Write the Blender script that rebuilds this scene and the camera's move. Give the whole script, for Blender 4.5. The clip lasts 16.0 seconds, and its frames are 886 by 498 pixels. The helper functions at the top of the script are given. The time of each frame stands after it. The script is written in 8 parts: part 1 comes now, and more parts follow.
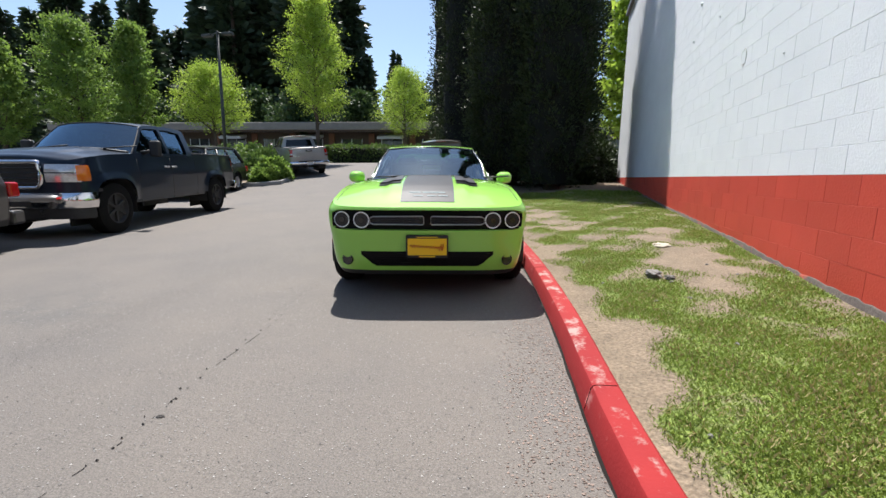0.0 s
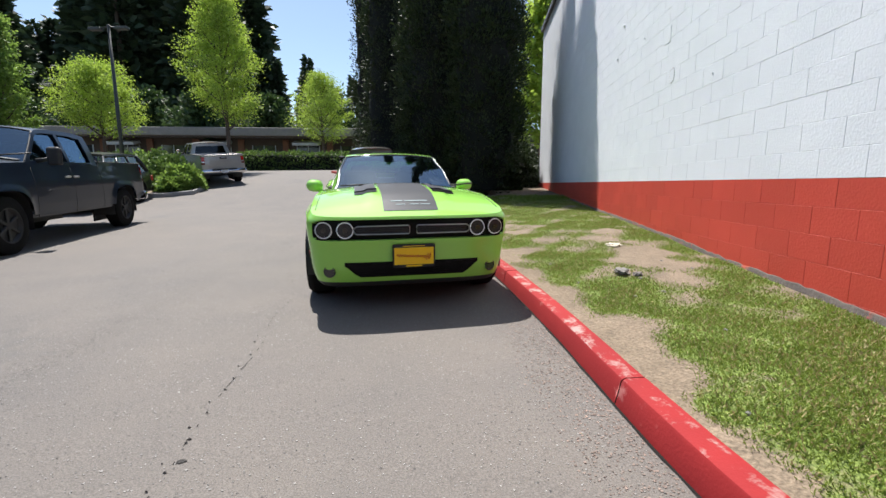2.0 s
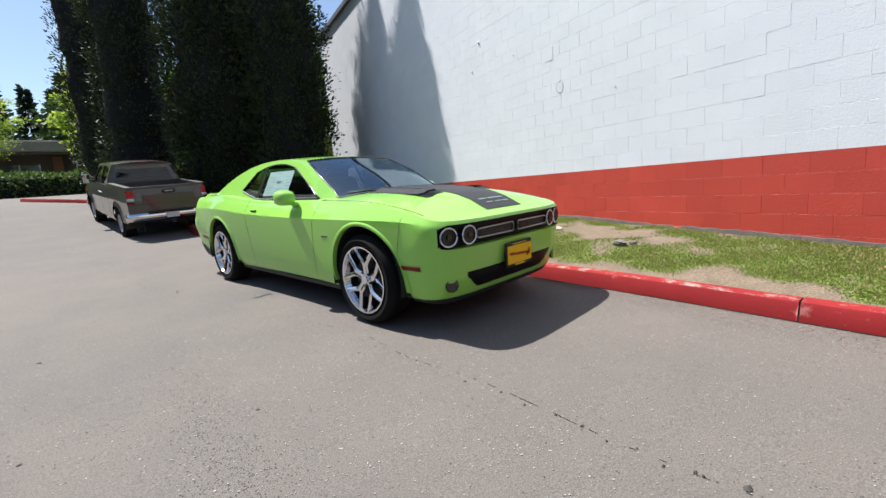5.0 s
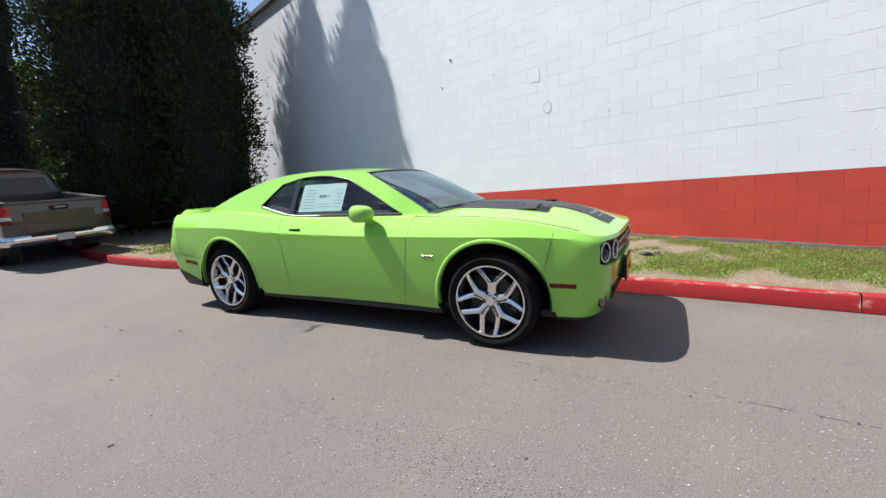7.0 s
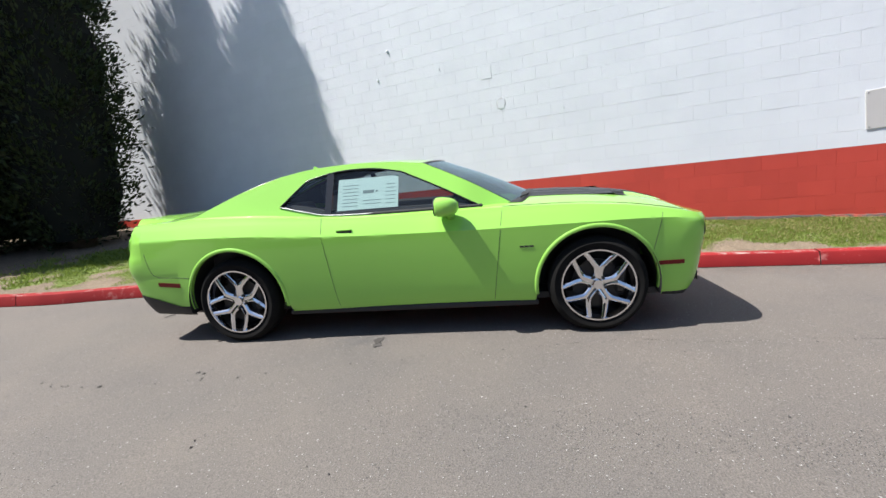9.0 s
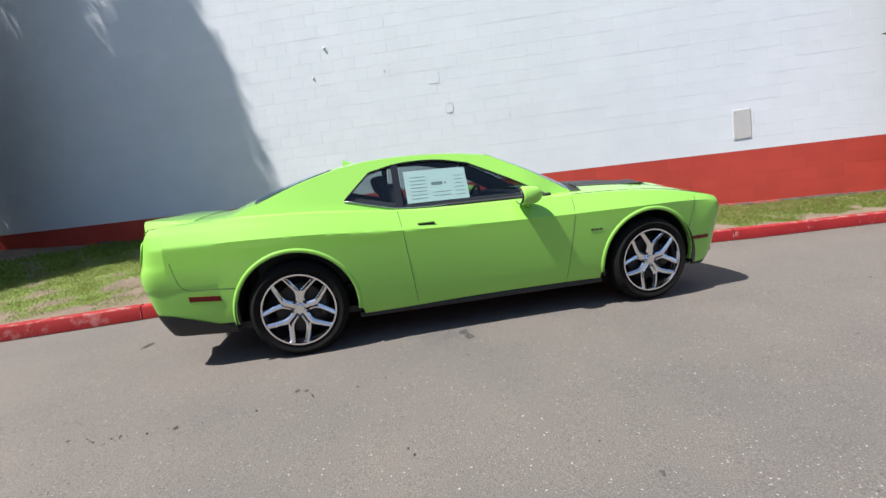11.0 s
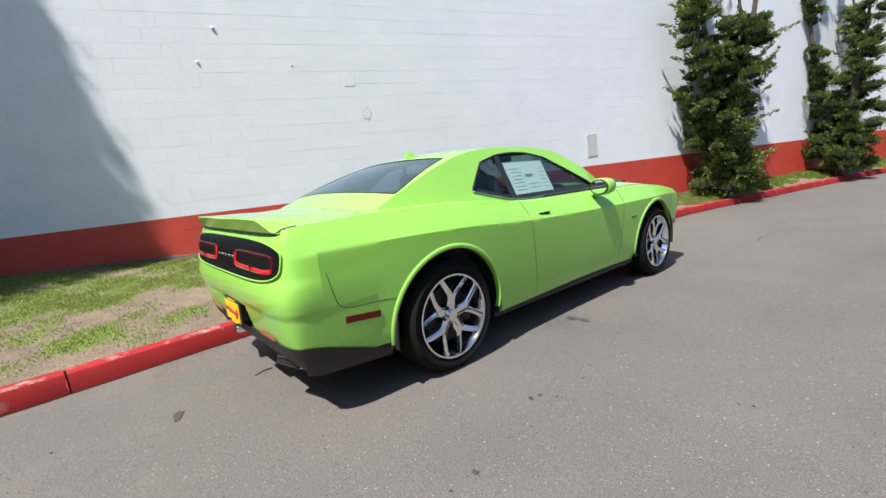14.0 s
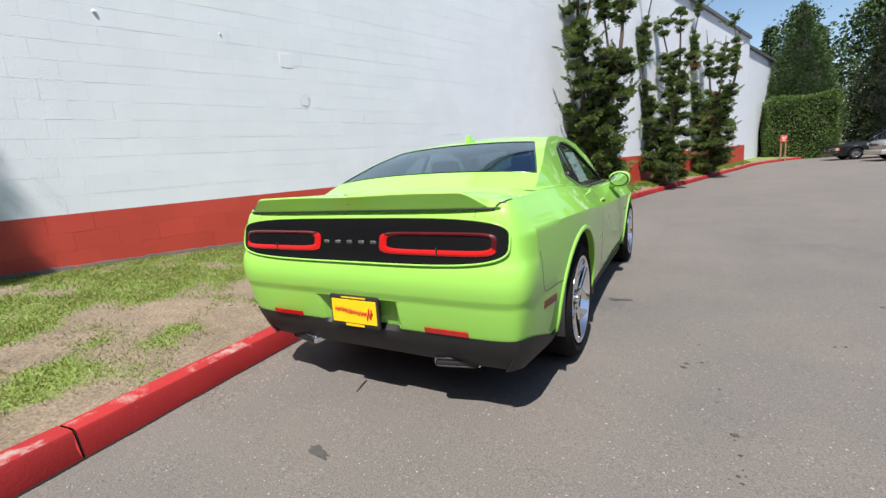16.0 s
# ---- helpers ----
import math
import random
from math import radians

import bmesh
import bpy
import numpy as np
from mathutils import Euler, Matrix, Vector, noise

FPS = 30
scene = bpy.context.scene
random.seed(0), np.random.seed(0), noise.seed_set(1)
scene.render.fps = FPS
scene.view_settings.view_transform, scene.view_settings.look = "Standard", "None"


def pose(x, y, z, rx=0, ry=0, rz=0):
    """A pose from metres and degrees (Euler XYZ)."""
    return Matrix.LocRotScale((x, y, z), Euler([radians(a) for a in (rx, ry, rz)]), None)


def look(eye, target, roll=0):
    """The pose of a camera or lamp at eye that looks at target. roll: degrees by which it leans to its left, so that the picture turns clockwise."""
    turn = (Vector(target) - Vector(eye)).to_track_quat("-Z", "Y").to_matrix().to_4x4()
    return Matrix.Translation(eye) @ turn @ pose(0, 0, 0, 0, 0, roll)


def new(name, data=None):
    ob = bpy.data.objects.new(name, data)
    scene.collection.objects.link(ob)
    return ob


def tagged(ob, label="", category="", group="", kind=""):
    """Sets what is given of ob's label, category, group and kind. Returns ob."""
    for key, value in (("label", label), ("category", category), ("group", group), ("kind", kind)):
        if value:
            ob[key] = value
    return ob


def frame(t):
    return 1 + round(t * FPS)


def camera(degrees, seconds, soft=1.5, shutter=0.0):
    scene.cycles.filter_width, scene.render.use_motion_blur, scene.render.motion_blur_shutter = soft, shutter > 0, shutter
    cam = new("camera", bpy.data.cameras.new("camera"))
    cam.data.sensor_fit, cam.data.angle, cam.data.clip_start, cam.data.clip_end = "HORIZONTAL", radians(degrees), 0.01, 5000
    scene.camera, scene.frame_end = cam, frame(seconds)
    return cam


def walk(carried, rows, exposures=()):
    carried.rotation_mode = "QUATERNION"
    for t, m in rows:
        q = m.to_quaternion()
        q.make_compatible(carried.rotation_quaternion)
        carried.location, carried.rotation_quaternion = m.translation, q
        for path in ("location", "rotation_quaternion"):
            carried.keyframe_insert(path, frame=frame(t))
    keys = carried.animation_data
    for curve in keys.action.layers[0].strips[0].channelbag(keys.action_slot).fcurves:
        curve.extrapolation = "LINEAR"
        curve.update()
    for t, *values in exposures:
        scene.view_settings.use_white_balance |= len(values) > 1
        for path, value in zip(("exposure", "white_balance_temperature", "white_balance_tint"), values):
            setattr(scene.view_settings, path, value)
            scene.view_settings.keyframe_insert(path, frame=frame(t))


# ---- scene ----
cam = camera(91.5, 16.0)
PATH = [
    (0, (-0.162, 0.745, 1.155), (-0.705, 2.641, 0.824), 0.7),
    (0.5, (-0.178, 0.744, 1.159), (-0.751, 2.632, 0.834), 1.0),
    (1, (-0.186, 0.742, 1.155), (-0.718, 2.641, 0.819), 1.6),
    (1.5, (-0.367, 0.709, 1.148), (-0.792, 2.64, 0.845), 2.9),
    (2, (-0.725, 0.648, 1.162), (-0.903, 2.618, 0.863), 0.0),
    (2.5, (-1.138, 0.72, 1.136), (-1.105, 2.696, 0.825), 0.0),
    (3, (-1.599, 0.771, 1.136), (-1.396, 2.736, 0.823), -0.6),
    (3.5, (-2.085, 0.867, 1.139), (-1.648, 2.788, 0.797), -2.6),
    (4, (-2.557, 1.079, 1.122), (-2.003, 2.97, 0.777), -1.5),
    (4.2, (-2.755, 1.152, 1.117), (-2.106, 3.018, 0.803), -1.7),
    (6.3, (-4.418, 2.264, 1.244), (-3.195, 3.817, 0.942), -5.0),
    (6.5, (-4.531, 2.41, 1.26), (-3.272, 3.94, 0.986), -4.1),
    (7, (-4.846, 2.781, 1.273), (-3.445, 4.184, 1.011), -4.2),
    (7.5, (-5.081, 3.203, 1.272), (-3.581, 4.487, 0.952), -4.8),
    (8, (-5.341, 3.596, 1.279), (-3.735, 4.747, 0.969), -4.5),
    (8.5, (-5.553, 3.981, 1.3), (-3.867, 5.007, 0.977), -5.9),
    (8.7, (-5.614, 4.146, 1.312), (-3.892, 5.113, 0.995), -6.2),
    (10.8, (-6.239, 5.937, 1.378), (-4.286, 6.218, 1.055), -6.2),
    (11, (-6.248, 6.118, 1.368), (-4.289, 6.344, 1.035), -6.7),
    (11.5, (-6.236, 6.573, 1.376), (-4.266, 6.644, 1.034), -6.1),
    (12, (-6.262, 7.051, 1.387), (-4.301, 6.922, 1.019), -6.3),
    (12.5, (-6.174, 7.483, 1.372), (-4.241, 7.183, 0.956), -5.9),
    (13, (-6.078, 7.908, 1.38), (-4.175, 7.433, 0.99), -5.1),
    (13.5, (-5.936, 8.3, 1.397), (-4.082, 7.654, 1.012), -6.6),
    (14, (-5.691, 8.636, 1.413), (-3.879, 7.865, 1.066), -6.4),
    (14.5, (-5.474, 9.016, 1.414), (-3.756, 8.045, 1.086), -7.3),
    (15, (-5.171, 9.339, 1.387), (-3.524, 8.259, 1.04), -7.1),
    (15.5, (-4.858, 9.653, 1.393), (-3.3, 8.443, 1.062), -4.8),
    (16, (-4.571, 9.982, 1.399), (-3.155, 8.622, 1.021), -4.6),
]
walk(cam, [(t, look(eye, target, roll)) for t, eye, target, roll in PATH], exposures=((0, 0.82), (4, 0.81), (8, 0.81), (11, 0.76), (13, 0.73), (16, 0.70)))


# ---- world, sun, exposure ----
SUN_AZ = (-0.496, 0.868)          # horizontal way towards the sun
SUN_EL = radians(61)
world = bpy.data.worlds.new("sky")
scene.world = world
world.use_nodes = True
wn = world.node_tree.nodes
sky = wn.new("ShaderNodeTexSky")
sky.sky_type = "NISHITA"
sky.sun_disc = False
sky.sun_elevation = SUN_EL
sky.sun_rotation = math.atan2(SUN_AZ[0], SUN_AZ[1])
sky.air_density, sky.dust_density, sky.ozone_density = 1.0, 0.7, 2.0
wn["Background"].inputs["Strength"].default_value = 0.094
world.node_tree.links.new(sky.outputs[0], wn["Background"].inputs[0])
sun = new("sun", bpy.data.lights.new("sun", "SUN"))
sun.data.energy, sun.data.angle, sun.data.color = 5.0, radians(0.53), (1.0, 0.965, 0.925)
sun.matrix_world = look((SUN_AZ[0] * 30 * math.cos(SUN_EL), SUN_AZ[1] * 30 * math.cos(SUN_EL), 30 * math.sin(SUN_EL)), (0, 0, 0))


# ---- materials ----
def mat(name, c1, c2=None, scale=6.0, rough=0.6, metal=0.0, bump=0.0, bscale=60.0, coat=0.0, rnd=0.0,
        spec=0.5, mid=0.5, detail=6.0, rvar=0.0, grain=0.0, grain_scale=170.0, stain=None, stain_scale=0.7, stain_at=0.62, island=False):
    """A noise-varied surface in object metres: c1 to c2 by a fine and a coarse noise, bump, stains, random tint per piece."""
    m = bpy.data.materials.new(name)
    m.use_nodes = True
    n, ln = m.node_tree.nodes, m.node_tree.links
    b = n["Principled BSDF"]
    tc = n.new("ShaderNodeTexCoord")
    geo = n.new("ShaderNodeNewGeometry")
    pos = geo.outputs["Position"] if island or scale >= 0 else tc.outputs["Object"]
    scale = abs(scale)
    c2 = c2 or tuple(min(1, v * 0.82) for v in c1)
    fine = n.new("ShaderNodeTexNoise")
    fine.inputs["Scale"].default_value, fine.inputs["Detail"].default_value = scale, detail
    ln.new(pos, fine.inputs["Vector"])
    coarse = n.new("ShaderNodeTexNoise")
    coarse.inputs["Scale"].default_value, coarse.inputs["Detail"].default_value = scale * 0.13, 3
    ln.new(pos, coarse.inputs["Vector"])
    add = n.new("ShaderNodeMath")
    add.operation = "ADD"
    ln.new(fine.outputs["Fac"], add.inputs[0])
    ln.new(coarse.outputs["Fac"], add.inputs[1])
    ramp = n.new("ShaderNodeMapRange")
    ramp.inputs["From Min"].default_value, ramp.inputs["From Max"].default_value = 2 * mid - 0.35, 2 * mid + 0.35
    ln.new(add.outputs[0], ramp.inputs["Value"])
    mix = n.new("ShaderNodeMix")
    mix.data_type = "RGBA"
    mix.inputs["A"].default_value, mix.inputs["B"].default_value = (*c1, 1), (*c2, 1)
    ln.new(ramp.outputs["Result"], mix.inputs["Factor"])
    out = mix.outputs["Result"]
    if stain:
        sn = n.new("ShaderNodeTexNoise")
        sn.inputs["Scale"].default_value, sn.inputs["Detail"].default_value = stain_scale, 9
        sn.inputs["Roughness"].default_value = 0.65
        ln.new(pos, sn.inputs["Vector"])
        sr = n.new("ShaderNodeMapRange")
        sr.inputs["From Min"].default_value, sr.inputs["From Max"].default_value = stain_at, stain_at + 0.1
        ln.new(sn.outputs["Fac"], sr.inputs["Value"])
        sm = n.new("ShaderNodeMix")
        sm.data_type = "RGBA"
        ln.new(sr.outputs["Result"], sm.inputs["Factor"])
        ln.new(out, sm.inputs["A"])
        sm.inputs["B"].default_value = (*stain, 1)
        out = sm.outputs["Result"]
    if grain:
        gn = n.new("ShaderNodeTexNoise")
        gn.inputs["Scale"].default_value, gn.inputs["Detail"].default_value = grain_scale, 3
        ln.new(pos, gn.inputs["Vector"])
        gr_ = n.new("ShaderNodeMapRange")
        gr_.inputs["From Min"].default_value, gr_.inputs["From Max"].default_value = 0.3, 0.7
        gr_.inputs["To Min"].default_value, gr_.inputs["To Max"].default_value = 1 - grain, 1 + grain
        ln.new(gn.outputs["Fac"], gr_.inputs["Value"])
        gm_ = n.new("ShaderNodeMix")
        gm_.data_type, gm_.blend_type = "RGBA", "MULTIPLY"
        gm_.inputs["Factor"].default_value = 1.0
        ln.new(out, gm_.inputs["A"])
        ln.new(gr_.outputs["Result"], gm_.inputs["B"])
        out = gm_.outputs["Result"]
    if rnd:
        hsv = n.new("ShaderNodeHueSaturation")
        src = geo.outputs["Random Per Island"] if island else n.new("ShaderNodeObjectInfo").outputs["Random"]
        mr = n.new("ShaderNodeMapRange")
        mr.inputs["To Min"].default_value, mr.inputs["To Max"].default_value = 1 - rnd, 1 + rnd
        ln.new(src, mr.inputs["Value"])
        ln.new(mr.outputs["Result"], hsv.inputs["Value"])
        ln.new(out, hsv.inputs["Color"])
        out = hsv.outputs["Color"]
    ln.new(out, b.inputs["Base Color"])
    b.inputs["Roughness"].default_value, b.inputs["Metallic"].default_value = rough, metal
    b.inputs["Specular IOR Level"].default_value = spec
    if rvar:
        rr = n.new("ShaderNodeMapRange")
        rr.inputs["To Min"].default_value, rr.inputs["To Max"].default_value = rough - rvar, rough + rvar
        ln.new(coarse.outputs["Fac"], rr.inputs["Value"])
        ln.new(rr.outputs["Result"], b.inputs["Roughness"])
    if coat:
        b.inputs["Coat Weight"].default_value, b.inputs["Coat Roughness"].default_value = coat, 0.03
    if bump:
        bn = n.new("ShaderNodeTexNoise")
        bn.inputs["Scale"].default_value, bn.inputs["Detail"].default_value = bscale, 4
        ln.new(pos, bn.inputs["Vector"])
        bp = n.new("ShaderNodeBump")
        bp.inputs["Strength"].default_value, bp.inputs["Distance"].default_value = 1.0, bump
        ln.new(bn.outputs["Fac"], bp.inputs["Height"])
        ln.new(bp.outputs["Normal"], b.inputs["Normal"])
    return m


def leafy(name, c1, c2, trans=0.35, rough=0.6, rnd=0.25):
    """Foliage: tint per leaf island, some light let through."""
    m = bpy.data.materials.new(name)
    m.use_nodes = True
    n, ln = m.node_tree.nodes, m.node_tree.links
    b, o = n["Principled BSDF"], n["Material Output"]
    geo = n.new("ShaderNodeNewGeometry")
    noi = n.new("ShaderNodeTexNoise")
    noi.inputs["Scale"].default_value, noi.inputs["Detail"].default_value = 1.3, 4
    ln.new(geo.outputs["Position"], noi.inputs["Vector"])
    add = n.new("ShaderNodeMath")
    add.operation = "MULTIPLY_ADD"
    add.inputs[1].default_value, add.inputs[2].default_value = 0.55, -0.05
    ln.new(geo.outputs["Random Per Island"], add.inputs[0])
    ad2 = n.new("ShaderNodeMath")
    ad2.operation = "ADD"
    ln.new(add.outputs[0], ad2.inputs[0])
    sc = n.new("ShaderNodeMath")
    sc.operation = "MULTIPLY"
    sc.inputs[1].default_value = 0.5
    ln.new(noi.outputs["Fac"], sc.inputs[0])
    ln.new(sc.outputs[0], ad2.inputs[1])
    mix = n.new("ShaderNodeMix")
    mix.data_type = "RGBA"
    mix.inputs["A"].default_value, mix.inputs["B"].default_value = (*c1, 1), (*c2, 1)
    ln.new(ad2.outputs[0], mix.inputs["Factor"])
    ln.new(mix.outputs["Result"], b.inputs["Base Color"])
    b.inputs["Roughness"].default_value = rough
    tr = n.new("ShaderNodeBsdfTranslucent")
    ln.new(mix.outputs["Result"], tr.inputs["Color"])
    ms = n.new("ShaderNodeMixShader")
    ms.inputs[0].default_value = trans
    ln.new(b.outputs[0], ms.inputs[1])
    ln.new(tr.outputs[0], ms.inputs[2])
    ln.new(ms.outputs[0], o.inputs[0])
    return m


def glass(name, tint, rough=0.0, spec=0.5, coated=(1.0, 1.0, 1.0)):
    """Tinted car glass: clear through its tint, mirror-like by its own gloss."""
    m = bpy.data.materials.new(name)
    m.use_nodes = True
    n, ln = m.node_tree.nodes, m.node_tree.links
    o = n["Material Output"]
    n.remove(n["Principled BSDF"])
    tr, gl, ms, fr = n.new("ShaderNodeBsdfTransparent"), n.new("ShaderNodeBsdfGlossy"), n.new("ShaderNodeMixShader"), n.new("ShaderNodeLayerWeight")
    tr.inputs["Color"].default_value = (*tint, 1)
    gl.inputs["Roughness"].default_value = rough
    gl.inputs["Color"].default_value = (*coated, 1)
    fr.inputs["Blend"].default_value = 0.5
    r0 = (spec * 1.1 / (2 + spec * 1.1)) ** 2
    pw, ma = n.new("ShaderNodeMath"), n.new("ShaderNodeMath")
    pw.operation, ma.operation = "POWER", "MULTIPLY_ADD"
    ln.new(fr.outputs["Facing"], pw.inputs[0])
    pw.inputs[1].default_value = 5.0
    ln.new(pw.outputs[0], ma.inputs[0])
    ma.inputs[1].default_value, ma.inputs[2].default_value = 1.0 - r0, r0
    ln.new(ma.outputs[0], ms.inputs[0])
    ln.new(tr.outputs[0], ms.inputs[1])
    ln.new(gl.outputs[0], ms.inputs[2])
    ln.new(ms.outputs[0], o.inputs[0])
    return m


M_ASPHALT = mat("asphalt", (0.150, 0.131, 0.113), (0.112, 0.102, 0.094), scale=1.3, rough=0.85, bump=0.0022, bscale=160,
                stain=(0.092, 0.088, 0.084), stain_scale=0.55, stain_at=0.60, grain=0.32, grain_scale=140)
M_CRACK = mat("crack tar", (0.014, 0.013, 0.012), (0.022, 0.020, 0.018), scale=9, rough=0.95, spec=0.1, bump=0.002)
M_OIL = mat("old stain", (0.052, 0.048, 0.044), (0.085, 0.079, 0.074), scale=20, rough=0.85, spec=0.2)
M_STONE = mat("aggregate", (0.25, 0.24, 0.225), (0.12, 0.115, 0.11), scale=3, rough=0.8, rnd=0.45, island=True)
M_PALESTONE = mat("pale aggregate", (0.32, 0.306, 0.283), (0.19, 0.181, 0.17), scale=3, rough=0.8, rnd=0.3, island=True)
M_DARKSTONE = mat("dark aggregate", (0.075, 0.070, 0.066), (0.10, 0.095, 0.09), scale=3, rough=0.85, rnd=0.3, island=True)
M_GRIT = mat("kerb grit", (0.26, 0.185, 0.15), (0.15, 0.12, 0.10), scale=3, rough=0.9, rnd=0.4, island=True)
M_DIRT = mat("bare soil", (0.225, 0.172, 0.118), (0.135, 0.103, 0.07), scale=7, rough=0.95, bump=0.015, bscale=40, grain=0.35, grain_scale=60)


def turf_tint(m, dark, light):
    """Green matted turf over the soil, where the mesh's turf value says that grass has closed."""
    n, ln = m.node_tree.nodes, m.node_tree.links
    b = n["Principled BSDF"]
    src = b.inputs["Base Color"].links[0].from_socket
    at = n.new("ShaderNodeAttribute")
    at.attribute_name = "turf"
    geo = n.new("ShaderNodeNewGeometry")
    noi = n.new("ShaderNodeTexNoise")
    noi.inputs["Scale"].default_value, noi.inputs["Detail"].default_value, noi.inputs["Roughness"].default_value = 9.0, 8, 0.75
    ln.new(geo.outputs["Position"], noi.inputs["Vector"])
    fine = n.new("ShaderNodeTexNoise")
    fine.inputs["Scale"].default_value, fine.inputs["Detail"].default_value = 70.0, 4
    ln.new(geo.outputs["Position"], fine.inputs["Vector"])
    green = n.new("ShaderNodeMix")
    green.data_type = "RGBA"
    fr = n.new("ShaderNodeMapRange")
    fr.inputs["From Min"].default_value, fr.inputs["From Max"].default_value = 0.32, 0.68
    ln.new(fine.outputs["Fac"], fr.inputs["Value"])
    ln.new(fr.outputs["Result"], green.inputs["Factor"])
    green.inputs["A"].default_value, green.inputs["B"].default_value = (*dark, 1), (*light, 1)
    add = n.new("ShaderNodeMath")
    ln.new(at.outputs["Fac"], add.inputs[0])
    ln.new(noi.outputs["Fac"], add.inputs[1])
    mr = n.new("ShaderNodeMapRange")
    mr.inputs["From Min"].default_value, mr.inputs["From Max"].default_value = 0.92, 1.12
    ln.new(add.outputs[0], mr.inputs["Value"])
    mix = n.new("ShaderNodeMix")
    mix.data_type = "RGBA"
    ln.new(mr.outputs["Result"], mix.inputs["Factor"])
    ln.new(src, mix.inputs["A"])
    ln.new(green.outputs["Result"], mix.inputs["B"])
    ln.new(mix.outputs["Result"], b.inputs["Base Color"])


M_LAWN = M_DIRT.copy()
M_LAWN.name = "soil and turf"
turf_tint(M_LAWN, (0.075, 0.115, 0.022), (0.21, 0.27, 0.055))
M_WHITE = mat("white wall paint", (0.785, 0.81, 0.85), (0.71, 0.74, 0.785), scale=1.8, rough=0.55, bump=0.0022, bscale=55, rnd=0.012)
M_WHITE_FAR = mat("white wall paint on joined blocks", (0.785, 0.81, 0.85), (0.71, 0.74, 0.785), scale=1.8, rough=0.55, bump=0.0022, bscale=55, rnd=0.012, island=True)
M_WHITE_JOINT = mat("painted joint", (0.76, 0.785, 0.825), (0.68, 0.71, 0.75), scale=3, rough=0.6, bump=0.002)
M_REDWALL = mat("red wall paint", (0.55, 0.064, 0.043), (0.47, 0.053, 0.036), scale=2.2, rough=0.5, bump=0.002, bscale=55, rnd=0.06,
                stain=(0.50, 0.09, 0.06), stain_scale=1.6, stain_at=0.64)
M_RED_FAR = mat("red wall paint on joined blocks", (0.55, 0.064, 0.043), (0.47, 0.053, 0.036), scale=2.2, rough=0.5, bump=0.002, bscale=55, rnd=0.06,
                stain=(0.50, 0.09, 0.06), stain_scale=1.6, stain_at=0.64, island=True)
M_REDJOINT = mat("red painted joint", (0.52, 0.060, 0.040), (0.45, 0.05, 0.034), scale=3, rough=0.6)
M_FOOTING = mat("concrete footing", (0.15, 0.122, 0.106), (0.075, 0.062, 0.056), scale=9, rough=0.9, bump=0.006, bscale=40,
                stain=(0.42, 0.09, 0.06), stain_scale=5.0, stain_at=0.57)
M_KERB = mat("red kerb paint", (0.33, 0.022, 0.022), (0.24, 0.014, 0.016), scale=3.5, rough=0.8, spec=0.25, bump=0.0015, bscale=70,
             stain=(0.40, 0.13, 0.12), stain_scale=4.2, stain_at=0.60, rnd=0.08)
def worn_edges(m, grey, scale=5.0):
    """Chipped paint where the surface turns over the edge, broken by noise."""
    n, ln = m.node_tree.nodes, m.node_tree.links
    b = n["Principled BSDF"]
    src = b.inputs["Base Color"].links[0].from_socket
    geo = n.new("ShaderNodeNewGeometry")
    sep = n.new("ShaderNodeSeparateXYZ")
    ln.new(geo.outputs["Normal"], sep.inputs[0])
    edge = n.new("ShaderNodeValToRGB")
    for e, (p, v) in zip([edge.color_ramp.elements[0], edge.color_ramp.elements[1], edge.color_ramp.elements.new(0.92), edge.color_ramp.elements.new(1.0)], ((0.12, 0.1), (0.45, 1), (0.92, 1), (1.0, 0.82))):
        e.position, e.color = p, (v, v, v, 1)
    ln.new(sep.outputs["Z"], edge.inputs[0])
    noi = n.new("ShaderNodeTexNoise")
    noi.inputs["Scale"].default_value, noi.inputs["Detail"].default_value, noi.inputs["Roughness"].default_value = scale, 8, 0.7
    ln.new(geo.outputs["Position"], noi.inputs["Vector"])
    mul = n.new("ShaderNodeMath")
    mul.operation = "MULTIPLY"
    ln.new(edge.outputs["Color"], mul.inputs[0])
    ln.new(noi.outputs["Fac"], mul.inputs[1])
    mr = n.new("ShaderNodeMapRange")
    mr.inputs["From Min"].default_value, mr.inputs["From Max"].default_value = 0.525, 0.64
    ln.new(mul.outputs[0], mr.inputs["Value"])
    mix = n.new("ShaderNodeMix")
    mix.data_type = "RGBA"
    ln.new(mr.outputs["Result"], mix.inputs["Factor"])
    ln.new(src, mix.inputs["A"])
    mix.inputs["B"].default_value = (*grey, 1)
    ln.new(mix.outputs["Result"], b.inputs["Base Color"])


worn_edges(M_KERB, (0.35, 0.24, 0.215), 5.5)
M_KERBGREY = mat("concrete kerb", (0.36, 0.35, 0.33), (0.25, 0.24, 0.23), scale=6, rough=0.9, bump=0.004, bscale=40)
M_PANEL = mat("grey cover plate", (0.60, 0.58, 0.565), (0.54, 0.52, 0.51), scale=5, rough=0.5)
M_GRASS = leafy("grass", (0.125, 0.19, 0.025), (0.255, 0.325, 0.06), trans=0.4)
M_DRYGRASS = leafy("dry grass", (0.30, 0.25, 0.10), (0.42, 0.36, 0.17), trans=0.3)
M_BARK = mat("bark", (0.13, 0.095, 0.07), (0.06, 0.045, 0.035), scale=12, rough=0.9, bump=0.02, bscale=25)
